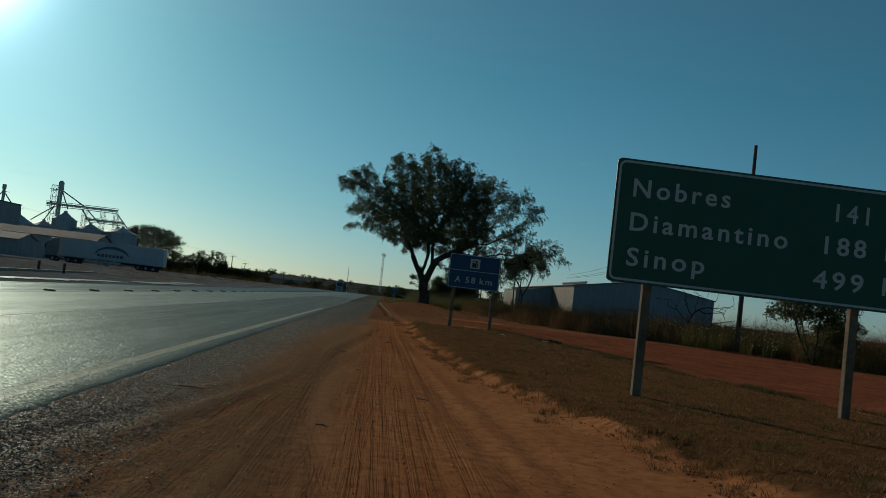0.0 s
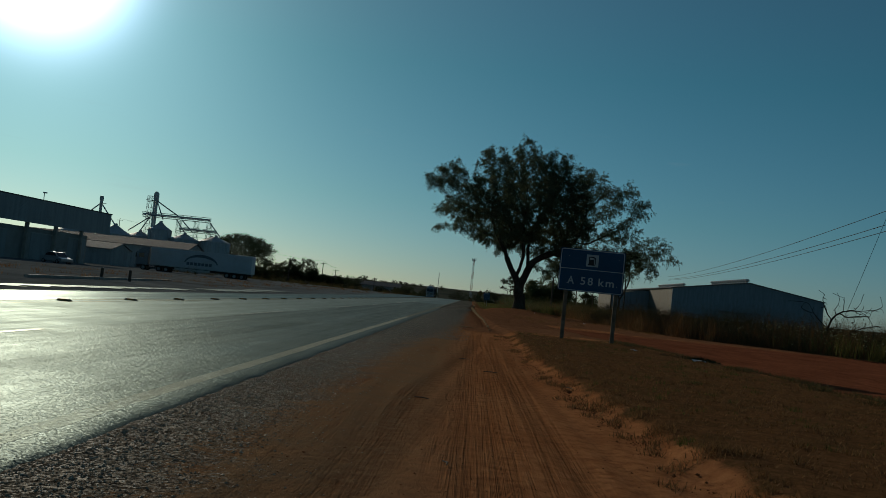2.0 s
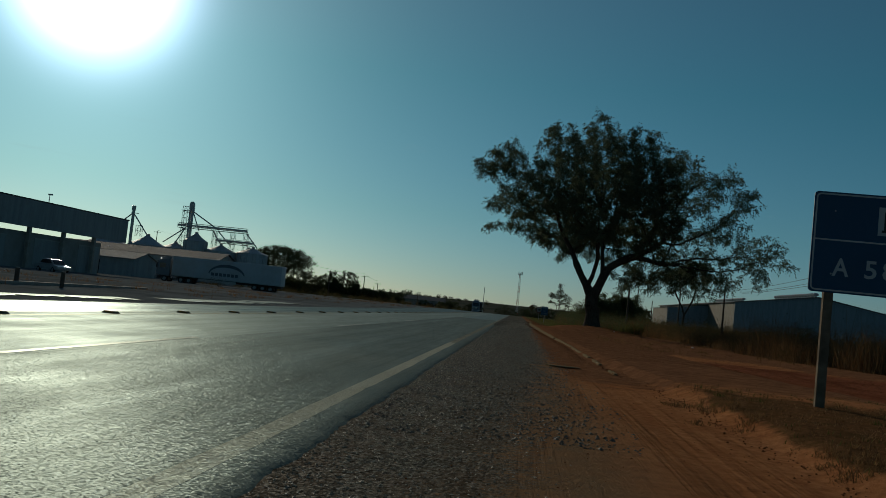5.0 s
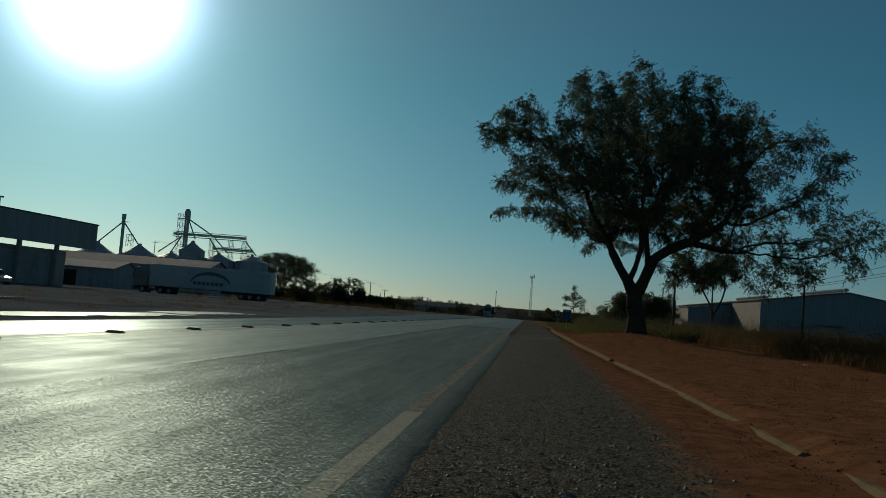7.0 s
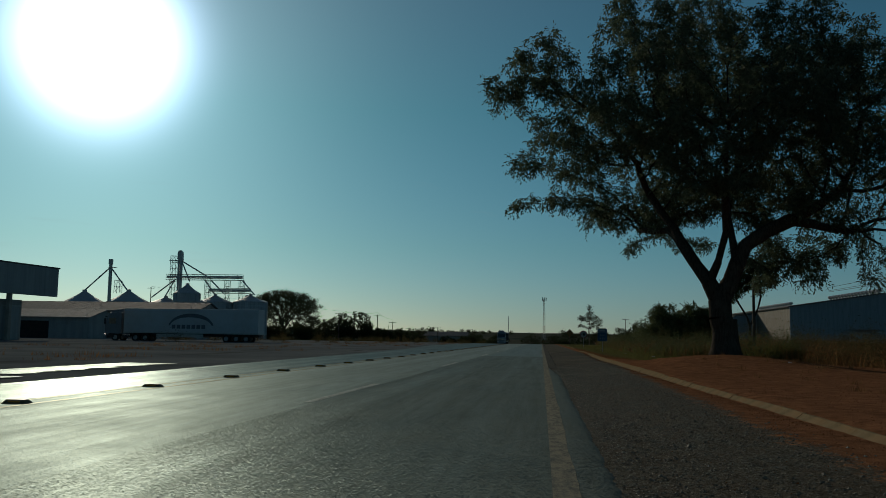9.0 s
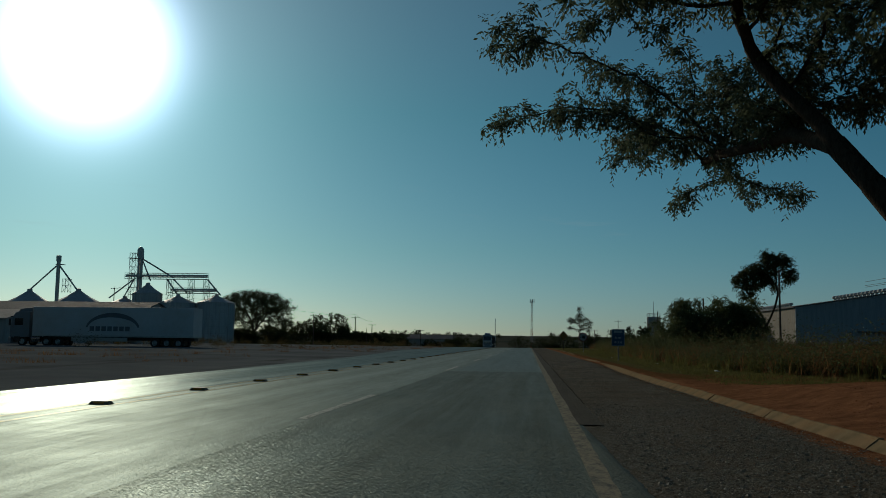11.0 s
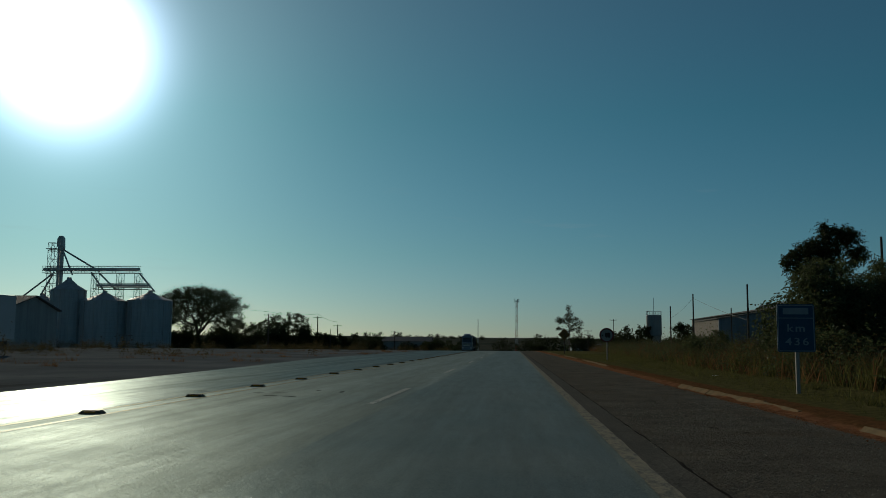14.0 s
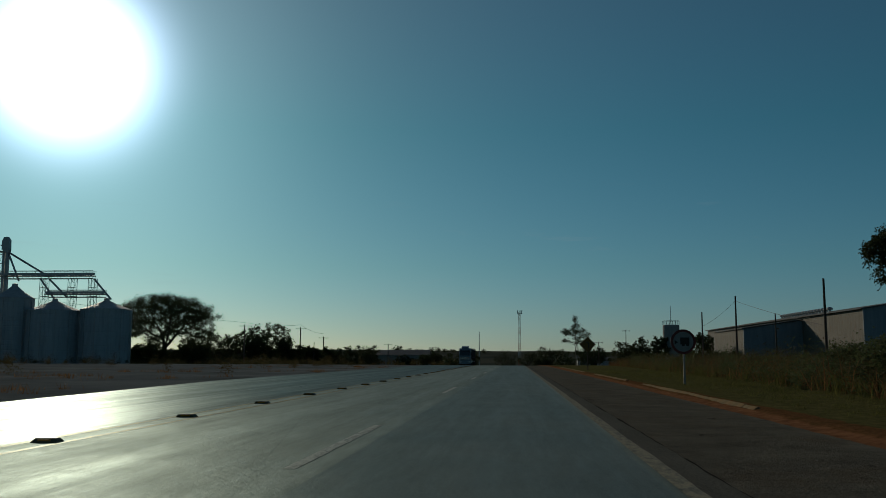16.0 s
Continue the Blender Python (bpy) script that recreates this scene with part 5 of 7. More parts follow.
for label, points, height, width, lean, material, seed in (
        ("tall reddish dry grass beyond the dirt track", scatter(52000, 9, 44, 66, 100, in_tall, 11, 30, 0.28), 1.15, 0.016, 1.1, M_DRY, 12),
        ("tall reddish dry grass behind the service sign", scatter(60000, 9, 44, 34, 66, in_tall, 63, 30, 0.34), 1.85, 0.015, 1.15, M_DRY, 64),
        ("golden stand of tall seeding grass by the dirt bank", scatter(12000, 10.4, 15.5, 44, 66, lambda x, y, u: (waves(x, y, 29, ((1.5, 1.0), (4.0, 1.6))) > -0.15) & (x > tall_x(y) - 0.6), 61, 30, 0.35), 1.5, 0.014, 1.0, M_MOWN, 62),
        ("tall reddish dry grass along the highway", scatter(90000, 5, 34, 96, 260, in_tall, 13, 30, 0.34, 1.4), 1.0, 0.024, 1.3, M_DRY, 14)):
    lawn("tall_dry_grass", label, points, stand(points, height, seed), width, lean, material, seed, 2)
foot = scatter(74000, 5, 18, 92, 240, lambda x, y, u: (x > tall_x(y) - 0.1 + 0.3 * waves(x, y, 24, ((1.4, 1.0), (3.0, 1.0)))) & (x < tall_x(y) + 2.0 + 1.6 * waves(x, y, 4, ((3.0, 1.0), (8.0, 1.0)))), 15, 70, 0.22, 1.6)
lawn("tall_green_grass", "tall green grass in clumps at the foot of the dry stand", foot, stand(foot, 0.80, 17), 0.024, 0.9, M_FOOT, 16, 2)


def weed_thicket(name, label, centres, per, material, seed, size=0.10, tall=1.0):
    """Leafy weeds in loose uneven heaps."""
    r = np.random.RandomState(seed)
    n = len(centres)
    h = r.uniform(0.35, 1.25, n) * tall
    w = r.uniform(0.3, 0.8, n)
    off = r.normal(size=(n, per, 3)) * np.stack([w * 0.5, w * 0.5, h * 0.33], -1)[:, None]
    p = centres[:, None] + off + np.stack([h * 0, h * 0, h * 0.6], -1)[:, None]
    p = p.reshape(-1, 3)
    p = p[p[:, 2] > land(p[:, 0], p[:, 1])]
    v, f = leaves(p, size, seed, 0.1, 0.4)
    tagged(raw(name, v, f, material), label, "weeds", kind="stuff")


weed_thicket("dry_weeds", "brown leafy weeds among the tall grass", scatter(1900, 6, 34, 94, 260, in_tall, 71, 0, 0, 1.5), 80, M_WEED, 72, 0.10, 1.25)
lawn("tall_weed_stand", "rank brown weed stalks in the field", scatter(42000, 9, 48, 138, 262, lambda x, y, u: x > tall_x(y) + 1.2, 65, 26, 0.4, 1.2), 1.35, 0.022, 0.8, M_WEED, 66, 2)
weed_thicket("green_weeds", "green leafy weeds along the foot of the grass", scatter(2600, 5, 16, 92, 230, lambda x, y, u: (x > tall_x(y)) & (x < tall_x(y) + 2.2), 73, 0, 0, 1.5), 110, M_LEAF_BUSH, 74, 0.10, 1.1)
def far_woods():
    """Scattered trees and scrub that roll away to the horizon."""
    r = np.random.RandomState(101)
    x, y = r.uniform(-520, 520, 3600), 500 + 900 * r.uniform(0, 1, 3600) ** 1.2
    ok = (np.abs(x + 7) > 30 + 0.0 * y) & (waves(x, y, 103, ((90.0, 1.0), (260.0, 1.6))) > -0.05)
    x, y = x[ok], y[ok]
    h = r.uniform(2.0, 6.0, len(x)) * (1 + (r.uniform(0, 1, len(x)) > 0.93) * 0.7)
    base = np.stack([x, y, land(x, y)], -1)
    off = r.normal(size=(len(x), 120, 3))
    off *= (r.uniform(0, 1, (len(x), 120)) ** 0.4 / np.linalg.norm(off, axis=2))[..., None]
    off = off * np.stack([h * 0.75, h * 0.6, h * 0.5], -1)[:, None] + np.stack([h * 0, h * 0, h * 0.45], -1)[:, None]
    p = (base[:, None] + off).reshape(-1, 3)
    v, f = leaves(p, np.repeat(h * 0.20, 120)[:, None], 102, 0.0, 0.75)
    tagged(raw("far_woods", v, f, M_LEAF_FAR), "dark scrub and trees rolling to the horizon", "trees", kind="stuff")


far_woods()
weed_thicket("yard_weeds", "dark dry weeds across the far yard", scatter(900, -100, -17, 150, 345, lambda x, y, u: (waves(x, y, 77, ((12.0, 1.0), (40.0, 2.0))) > 0.0) & ((x > -58) | (y > 225)), 81), 110, M_WEED, 82, 0.15)
weed_thicket("dry_weeds", "brown leafy weeds beyond the side track", scatter(2600, 10, 42, 38, 98, in_tall, 75), 70, M_WEED, 76, 0.10, 1.15)
def on_strip(x, y, u):
    w = waves(x, y, 6, ((0.6, 1.0), (1.7, 1.2), (5.0, 1.5)))
    return (x > 4.1 + 0.9 * w) & (x < tall_x(y) + 0.5) & (u < np.clip(0.25 + 0.30 * (x - 3.6) + 0.6 * w, 0, 1))


lawn("low_green_grass", "low green grass strip behind the kerb", scatter(120000, 3.4, 12, 90, 200, on_strip, 17, 16, 0.07, 1.5), 0.075, 0.014, 0.9, M_FOOT, 18)
lawn("bank_weeds", "scattered weeds on the dirt bank under the tree", scatter(16000, 4.5, 14, 52, 98, lambda x, y, u: (waves(x, y, 44, ((2.0, 1.0), (6.0, 1.5))) > 0.12) & (x > 5.2), 19, 26, 0.10), 0.14, 0.014, 0.7, M_DRY, 20)
lawn("track_side_grass", "rank green grass and weeds behind the side track", scatter(22000, 18, 46, 24, 62, lambda x, y, u: x > tall_x(y) - 1.0, 23, 24, 0.18), 1.05, 0.024, 0.8, M_FOOT, 24, 2)
lawn("yard_grass", "patchy dry grass along the far side of the road", scatter(20000, -34, -15.2, 20, 240, lambda x, y, u: waves(x, y, 55, ((4.0, 1.0), (14.0, 1.8))) > 0.15, 25, 24, 0.25), 0.22, 0.03, 0.6, M_DRY, 26)


lawn("strip_tufts", "green and straw tufts across the low grass strip", scatter(26000, 3.6, 10, 92, 190, lambda x, y, u: on_strip(x, y, u) & (x > 4.4) & (waves(x, y, 66, ((1.2, 1.0), (3.5, 1.5))) > 0.08), 67, 60, 0.09, 1.4), 0.20, 0.015, 1.0, M_FOOT, 68)


def seed_heads():
    p = scatter(5200, 17, 40, 28, 62, lambda x, y, u: x > tall_x(y) - 0.8, 27, 6, 0.4)
    p[:, 2] += np.random.RandomState(3).uniform(0.3, 1.3, len(p))
    v, f = leaves(p, 0.09, 28, 0.0, 0.7)
    tagged(raw("seed_heads", v, f, M_SEED), "pale seed heads over the weeds", "grass", kind="stuff")


seed_heads()


# ---- loose stones and clods ----
def pebbles(name, label, points, size, material, seed):
    r = np.random.RandomState(seed)
    base = np.array([(1, 0, 0), (-1, 0, 0), (0, 1, 0), (0, -1, 0), (0, 0, 1), (0, 0, -0.6)], float)
    tri = np.array([(0, 2, 4), (2, 1, 4), (1, 3, 4), (3, 0, 4), (2, 0, 5), (1, 2, 5), (3, 1, 5), (0, 3, 5)])
    n = len(points)
    s = size * r.lognormal(0, 0.32, n)[:, None, None]
    v = base[None] * s * r.uniform(0.6, 1.3, (n, 6, 1)) * np.array([1, 1, 0.65])
    a = r.uniform(0, 6.283, n)
    c, q = np.cos(a)[:, None], np.sin(a)[:, None]
    v = np.stack([v[..., 0] * c - v[..., 1] * q, v[..., 0] * q + v[..., 1] * c, v[..., 2]], -1) + points[:, None]
    f = (tri[None] + np.arange(n)[:, None, None] * 6).reshape(-1, 3)
    v[..., 2] += 0.012
    return tagged(raw(name, v.reshape(-1, 3), f, material), label, "gravel", kind="stuff")


pebbles("loose_gravel", "loose grey gravel along the asphalt edge", scatter(80000, 0.38, 2.6, 3.0, 75, lambda x, y, u: (u < np.exp(-((x - 0.45) / 0.75) ** 2)) & (x < 2.3), 41, 0, 0, 2.0), 0.0065, M_STONE, 42)
pebbles("loose_gravel", "loose stones on the broken sealed shoulder", scatter(20000, 0.35, 3.0, 75, 119, lambda x, y, u: u < 0.45 + 0.9 * waves(x, y, 39, ((1.5, 1.0), (5.0, 1.5))), 49, 0, 0, 1.4), 0.008, M_STONE, 50)
pebbles("bank_clods", "crumbled dark clods on the trodden bank", scatter(22000, 3.3, 11.0, 42, 112, lambda x, y, u: u < 0.5 + 0.6 * waves(x, y, 37, ((1.2, 1.0), (4.0, 1.5))), 47, 0, 0, 1.3), 0.011, M_CLOD, 48)
pebbles("shoulder_gravel", "coarse grey gravel strewn over the shoulder", scatter(26000, 0.45, 2.9, 28, 84, lambda x, y, u: u < (0.55 + 0.5 * waves(x, y, 38, ((0.7, 1.0), (2.4, 1.5)))) * (1 - soft_step(x, 2.0, 2.8)), 53, 0, 0, 1.2), 0.012, M_STONE_DARK, 54)
pebbles("kerb_spill", "red soil crumbs washed against the kerb", (lambda y, r: np.stack([np.interp(y, [37, 50, 60, 68, 84, 93, 101, 109, 117, 126, 145, 162, 225], [3.22, 3.22, 3.05, 2.92, 2.80, 2.68, 2.74, 2.93, 3.08, 2.92, 3.16, 3.30, 3.30]) - 0.06 - np.abs(r.normal(0, 0.16, len(y))), y, land(2.7 + 0 * y, y)], -1))(np.random.RandomState(15).uniform(40, 126, 4200), np.random.RandomState(16)), 0.008, M_CLOD, 52)
pebbles("earth_clods", "small red clods on the dirt", scatter(11000, 1.0, 9.0, 3, 95, lambda x, y, u: (x < verge_x(y) + 0.3) | (y > 44), 43, 0, 0, 1.5), 0.006, M_CLOD, 44)
pebbles("verge_crumbs", "crumbled earth along the torn verge", (lambda y, r: np.stack([verge_x(y) + r.normal(-0.05, 0.16, len(y)), y, land(verge_x(y), y)], -1))(np.random.RandomState(5).uniform(4, 40, 1100), np.random.RandomState(6)), 0.011, M_CLOD, 46)


def litter():
    r = random.Random(9)
    for x, y, s in ((7.94, 26.97, 0.19), (6.92, 29.6, 0.10), (8.6, 30.0, 0.07), (6.6, 88.0, 0.09), (7.9, 80.0, 0.08), (10.3, 66.5, 0.10), (9.4, 104.5, 0.12), (5.6, 112.5, 0.09), (6.1, 101.0, 0.13), (8.0, 36.5, 0.06), (5.2, 131.0, 0.10)):
        b = Build()
        n = 9
        pts = [(0, 0, s * 0.25)] + [(s * r.uniform(0.5, 1.2) * math.cos(6.283 * i / n), s * r.uniform(0.5, 1.2) * math.sin(6.283 * i / n), s * r.uniform(0.02, 0.35)) for i in range(n)]
        b.add(pts, [(0, 1 + i, 1 + (i + 1) % n) for i in range(n)])
        b.add([(p[0] * 0.95, p[1] * 0.95, p[2] - 0.012) for p in pts], [(0, 1 + (i + 1) % n, 1 + i) for i in range(n)])
        o = part("plastic_litter", b, M_PLASTIC)
        o.matrix_basis = pose(*on(x, y, 0.012))
        tagged(o, "crumpled white plastic litter on the ground", "litter", "litter by the road")
    for x, y, l, a in ((1.05, 8.6, 0.26, 80), (2.55, 12.0, 0.14, 20), (2.2, 15.6, 0.18, 70), (3.3, 9.4, 0.16, 60), (3.0, 19.5, 0.22, 85), (2.4, 6.9, 0.13, 60), (2.6, 22.0, 0.2, 75), (4.0, 18.0, 0.2, 20)):
        b = Build().tube((-l / 2, 0, 0.008), (0, 0.01, 0.012), 0.005, 0.007, 6).tube((0, 0.01, 0.012), (l / 2, -0.02, 0.01), 0.007, 0.004, 6)
        o = part("stick", b, M_DARK_TIMBER)
        o.matrix_basis = pose(*on(x, y, 0.004), 0, 0, a - 90)
        tagged(o, "short dark dry stick on the dirt", "stick", "sticks on the dirt")


litter()
slab = part("stone_slab", Build().prism([(-0.30, -0.12), (-0.1, -0.18), (0.28, -0.13), (0.32, 0.08), (0.05, 0.16), (-0.26, 0.11)], 0.0, 0.014), M_KERB, bevel=0.003)
slab.matrix_basis = pose(*on(2.46, 38.2, 0.012), 90, 0, 8)
tagged(slab, "pale broken slab lying flat on the dirt", "stone")


# ---- lettering ----
def lettering(text, width, height, at, parent, material, depth=0.004):
    """Letters of a given cap height and overall width on a board that faces -y; at is their lower left corner."""
    cu = bpy.data.curves.new("lettering", "FONT")
    cu.body, cu.extrude, cu.resolution_u, cu.space_character = text, 0.02, 3, 1.28
    cu.offset = 0.015
    ob = new("lettering", cu)
    me = bpy.data.meshes.new_from_object(ob.evaluated_get(bpy.context.evaluated_depsgraph_get()))
    bpy.data.objects.remove(ob)
    co = np.empty(len(me.vertices) * 3, np.float32)
    me.vertices.foreach_get("co", co)
    co = co.reshape(-1, 3)
    x0, x1 = co[:, 0].min(), co[:, 0].max()
    caps = 0.72
    out = np.stack([(co[:, 0] - x0) / (x1 - x0) * width, -(co[:, 2] + 0.02) / 0.04 * depth, co[:, 1] / caps * height], -1)
    # one mesh for each character: solids that share their stretch across belong together
    n = len(out)
    root = np.arange(n)
    ends = np.empty(len(me.edges) * 2, np.int32)
    me.edges.foreach_get("vertices", ends)
    ends = ends.reshape(-1, 2)
    while True:
        low = np.minimum(root[ends[:, 0]], root[ends[:, 1]])
        fresh = root.copy()
        np.minimum.at(fresh, ends[:, 0], low)
        np.minimum.at(fresh, ends[:, 1], low)
        if (fresh == root).all():
            break
        root = fresh
    spans = sorted((out[root == k, 0].min(), out[root == k, 0].max(), k) for k in np.unique(root))
    groups = []
    for a, b, k in spans:
        if groups and a < groups[-1][0] - 0.001:
            groups[-1][0] = max(groups[-1][0], b)
            groups[-1][1].append(k)
        else:
            groups.append([b, [k]])
    polys = [tuple(p.vertices) for p in me.polygons]
    bpy.data.meshes.remove(me)
    for _, keys in groups:
        mine = np.isin(root, keys)
        number = np.cumsum(mine) - 1
        glyph = Build().add([tuple(map(float, p)) for p in out[mine]], [tuple(int(number[i]) for i in p) for p in polys if mine[p[0]]])
        part("letter", glyph, material, parent).matrix_basis = pose(*at)


def rounded(w, h, r, n=5):
    out = []
    for cx, cz, a0 in ((w / 2 - r, h / 2 - r, 0), (-w / 2 + r, h / 2 - r, 90), (-w / 2 + r, -h / 2 + r, 180), (w / 2 - r, -h / 2 + r, 270)):
        for k in range(n + 1):
            a = radians(a0 + 90 * k / n)
            out.append((cx + r * math.cos(a), cz + r * math.sin(a)))
    return out


def ring(w, h, r, t, y, depth):
    """A flat rounded border."""
    a, b = rounded(w, h, r), rounded(w - 2 * t, h - 2 * t, max(r - t, 0.005))
    n = len(a)
    pts = [(p[0], y, p[1]) for p in a + b] + [(p[0], y - depth, p[1]) for p in a + b]
    f = []
    for i in range(n):
        j = (i + 1) % n
        f += [(2 * n + i, 2 * n + j, 3 * n + j, 3 * n + i), (i, j, 2 * n + j, 2 * n + i), (n + i, 3 * n + i, 3 * n + j, n + j)]
    return Build().add(pts, f)


def direction_sign():
    w, h, mid = 4.56, 1.60, 2.38
    e = thing("direction_sign", (5.565 + w / 2, 11.2, 0), "large green highway distance sign on two timber posts", "road sign")
    part("board", Build().prism([(x, z + mid) for x, z in rounded(w, h, 0.06)], -0.012, 0.012), M_SIGN_GREEN, e, "dark green board")
    o = part("border", ring(w - 0.05, h - 0.05, 0.09, 0.03, -0.0125, 0.003), M_SIGN_WHITE, e, "thin white border")
    o.matrix_basis = pose(0, 0, mid)
    part("back_sheet", Build().box((0, 0.018, mid), (w - 0.04, 0.008, h - 0.04)), M_SIGN_BACK, e)
    for z in (mid - 0.5, mid, mid + 0.5):
        part("rail", Build().box((0, 0.05, z), (w - 0.3, 0.05, 0.07)), M_TIMBER, e, bevel=0.005)
    for x in (-w / 2 + 0.575, -w / 2 + 3.37):
        part("post", Build().box((x, 0.13, mid / 2 + 0.2), (0.115, 0.10, mid + 1.1)), M_TIMBER, e, bevel=0.008)
        for z in (mid - 0.5, mid, mid + 0.5):
            part("bolt", Build().tube((x, -0.012, z), (x, -0.016, z), 0.012, 0.010, 8), M_SIGN_GREEN, e)
    left = -w / 2
    for z, name, wide, number, nwide in ((2.70, "Nobres", 1.29, "141", 0.45), (2.26, "Diamantino", 2.10, "188", 0.565), (1.805, "Sinop", 1.03, "499", 0.68)):
        lettering(name, wide, 0.238, (left + 0.235, -0.0125, z), e, M_LETTER)
        lettering(number, nwide, 0.238, (left + 3.40 - nwide, -0.0125, z), e, M_LETTER)
        lettering("km", 0.49, 0.238, (left + 3.66, -0.0125, z), e, M_LETTER)


def fuel_sign():
    w, h, mid = 1.92, 1.28, 2.23
    e = thing("service_sign", (6.10, 33.05, 0), "blue fuel station sign on two slim posts", "road sign", turn=-4.0)
    part("board", Build().prism([(x, z + mid) for x, z in rounded(w, h, 0.05)], -0.01, 0.01), M_SIGN_BLUE, e, "dark blue board")
    o = part("border", ring(w - 0.04, h - 0.04, 0.06, 0.02, -0.0105, 0.003), M_SIGN_WHITE, e, "thin white border")
    o.matrix_basis = pose(0, 0, mid)
    part("divider", Build().box((0, -0.0122, mid + 0.03), (w - 0.08, 0.003, 0.02)), M_SIGN_WHITE, e)
    part("back_sheet", Build().box((0, 0.014, mid), (w - 0.03, 0.006, h - 0.03)), M_SIGN_BACK, e)
    icon = part("pictogram", Build().box((0, -0.0125, mid + 0.31), (0.36, 0.004, 0.36)), M_SIGN_WHITE, e, "white square with a fuel pump")
    pump = Build().box((-0.03, -0.0165, mid + 0.31), (0.16, 0.004, 0.24)).box((-0.03, -0.0165, mid + 0.185), (0.21, 0.004, 0.03)).box((0.085, -0.0165, mid + 0.30), (0.022, 0.004, 0.2)).box((0.065, -0.0165, mid + 0.40), (0.06, 0.004, 0.022))
    part("pump_symbol", pump, M_SIGN_BLACK, icon)
    part("pump_window", Build().box((-0.03, -0.0195, mid + 0.37), (0.11, 0.003, 0.06)), M_SIGN_WHITE, icon)
    lettering("A", 0.20, 0.23, (-0.69, -0.0115, mid - 0.42), e, M_SIGN_WHITE)
    lettering("58", 0.37, 0.23, (-0.30, -0.0115, mid - 0.42), e, M_SIGN_WHITE)
    lettering("km", 0.46, 0.23, (0.23, -0.0115, mid - 0.42), e, M_SIGN_WHITE)
    for x in (-0.70, 0.78):
        part("post", Build().box((x, 0.06, mid / 2 + 0.2), (0.115, 0.09, mid + 0.75)), M_TIMBER, e, bevel=0.006)
        for z in (mid - 0.4, mid + 0.4):
            part("bolt", Build().tube((x, -0.01, z), (x, -0.018, z), 0.012, 0.01, 8), M_GALV, e)


def km_sign():
    e = thing("kilometre_sign", (4.6, 120.95, 0), "small blue kilometre marker on a pale post", "road sign")
    part("board", Build().prism([(x, z + 1.40) for x, z in rounded(0.74, 0.96, 0.04)], -0.008, 0.008), M_SIGN_BLUE, e)
    o = part("border", ring(0.71, 0.93, 0.04, 0.015, -0.0085, 0.002), M_DIM_LETTER, e)
    o.matrix_basis = pose(0, 0, 1.40)
    part("divider", Build().box((0, -0.0102, 1.60), (0.70, 0.003, 0.015)), M_DIM_LETTER, e)
    part("text_bar", Build().box((0, -0.010, 1.74), (0.50, 0.003, 0.13)), M_DIM_LETTER, e, "line of white characters")
    lettering("km", 0.34, 0.15, (-0.17, -0.0085, 1.33), e, M_DIM_LETTER)
    lettering("436", 0.46, 0.15, (-0.22, -0.0085, 1.06), e, M_DIM_LETTER)
    part("post", Build().box((0.02, 0.045, 0.8), (0.07, 0.07, 2.1)), M_CONCRETE, e, bevel=0.006)


def round_sign():
    e = thing("prohibition_sign", (5.0, 161.2, -0.12), "round white sign with a dark rim and lorry symbol", "road sign")
    z = 1.80
    disc = [(0.47 * math.cos(6.2832 * k / 36), z + 0.47 * math.sin(6.2832 * k / 36)) for k in range(36)]
    part("board", Build().prism(disc, -0.006, 0.006), M_SIGN_SHADED, e)
    n = 36
    pts = [(r * math.cos(6.2832 * k / n), y, z + r * math.sin(6.2832 * k / n)) for r, y in ((0.47, -0.0065), (0.47, -0.010), (0.375, -0.010), (0.375, -0.0065)) for k in range(n)]
    part("rim", Build().add(pts, [(c * n + i, c * n + (i + 1) % n, (c + 1) * n + (i + 1) % n, (c + 1) * n + i) for c in range(3) for i in range(n)]), M_SIGN_RED, e, "dull red rim")
    part("lorry_symbol", Build().box((0.06, -0.009, z + 0.03), (0.34, 0.004, 0.26)).box((-0.0, -0.009, z - 0.13), (0.1, 0.004, 0.06)).box((0.16, -0.009, z - 0.13), (0.1, 0.004, 0.06)), M_SIGN_BLACK, e)
    part("arrow_symbol", Build().prism([(-0.32, z - 0.10), (-0.20, z - 0.02), (-0.32, z + 0.06)], -0.010, -0.007), M_SIGN_BLACK, e)
    part("post", Build().box((0.02, 0.04, 0.85), (0.07, 0.07, 2.0)), M_CONCRETE, e, bevel=0.006)


def diamond_sign():
    e = thing("warning_sign", (4.5, 200, 0), "amber diamond warning sign on a dark post", "road sign")
    s = 0.66
    z = 2.15
    part("board", Build().prism([(0, z - s), (s, z), (0, z + s), (-s, z)], -0.006, 0.006), M_SIGN_YELLOW, e)
    t = 0.57
    b = Build()
    for (x0, z0), (x1, z1) in (((0, -t), (t, 0)), ((t, 0), (0, t)), ((0, t), (-t, 0)), ((-t, 0), (0, -t))):
        b.bar((x0, -0.009, z + z0), (x1, -0.009, z + z1), 0.022)
    part("rim", b, M_SIGN_BLACK, e)
    part("arrow_symbol", Build().bar((0.1, -0.009, z - 0.28), (0.1, -0.009, z + 0.1), 0.05).bar((0.1, -0.009, z + 0.1), (-0.12, -0.009, z + 0.22), 0.05), M_SIGN_BLACK, e)
    part("post", Build().box((0, 0.045, 0.95), (0.08, 0.08, 2.5)), M_DARK_TIMBER, e, bevel=0.006)


direction_sign()
fuel_sign()
km_sign()
round_sign()
diamond_sign()


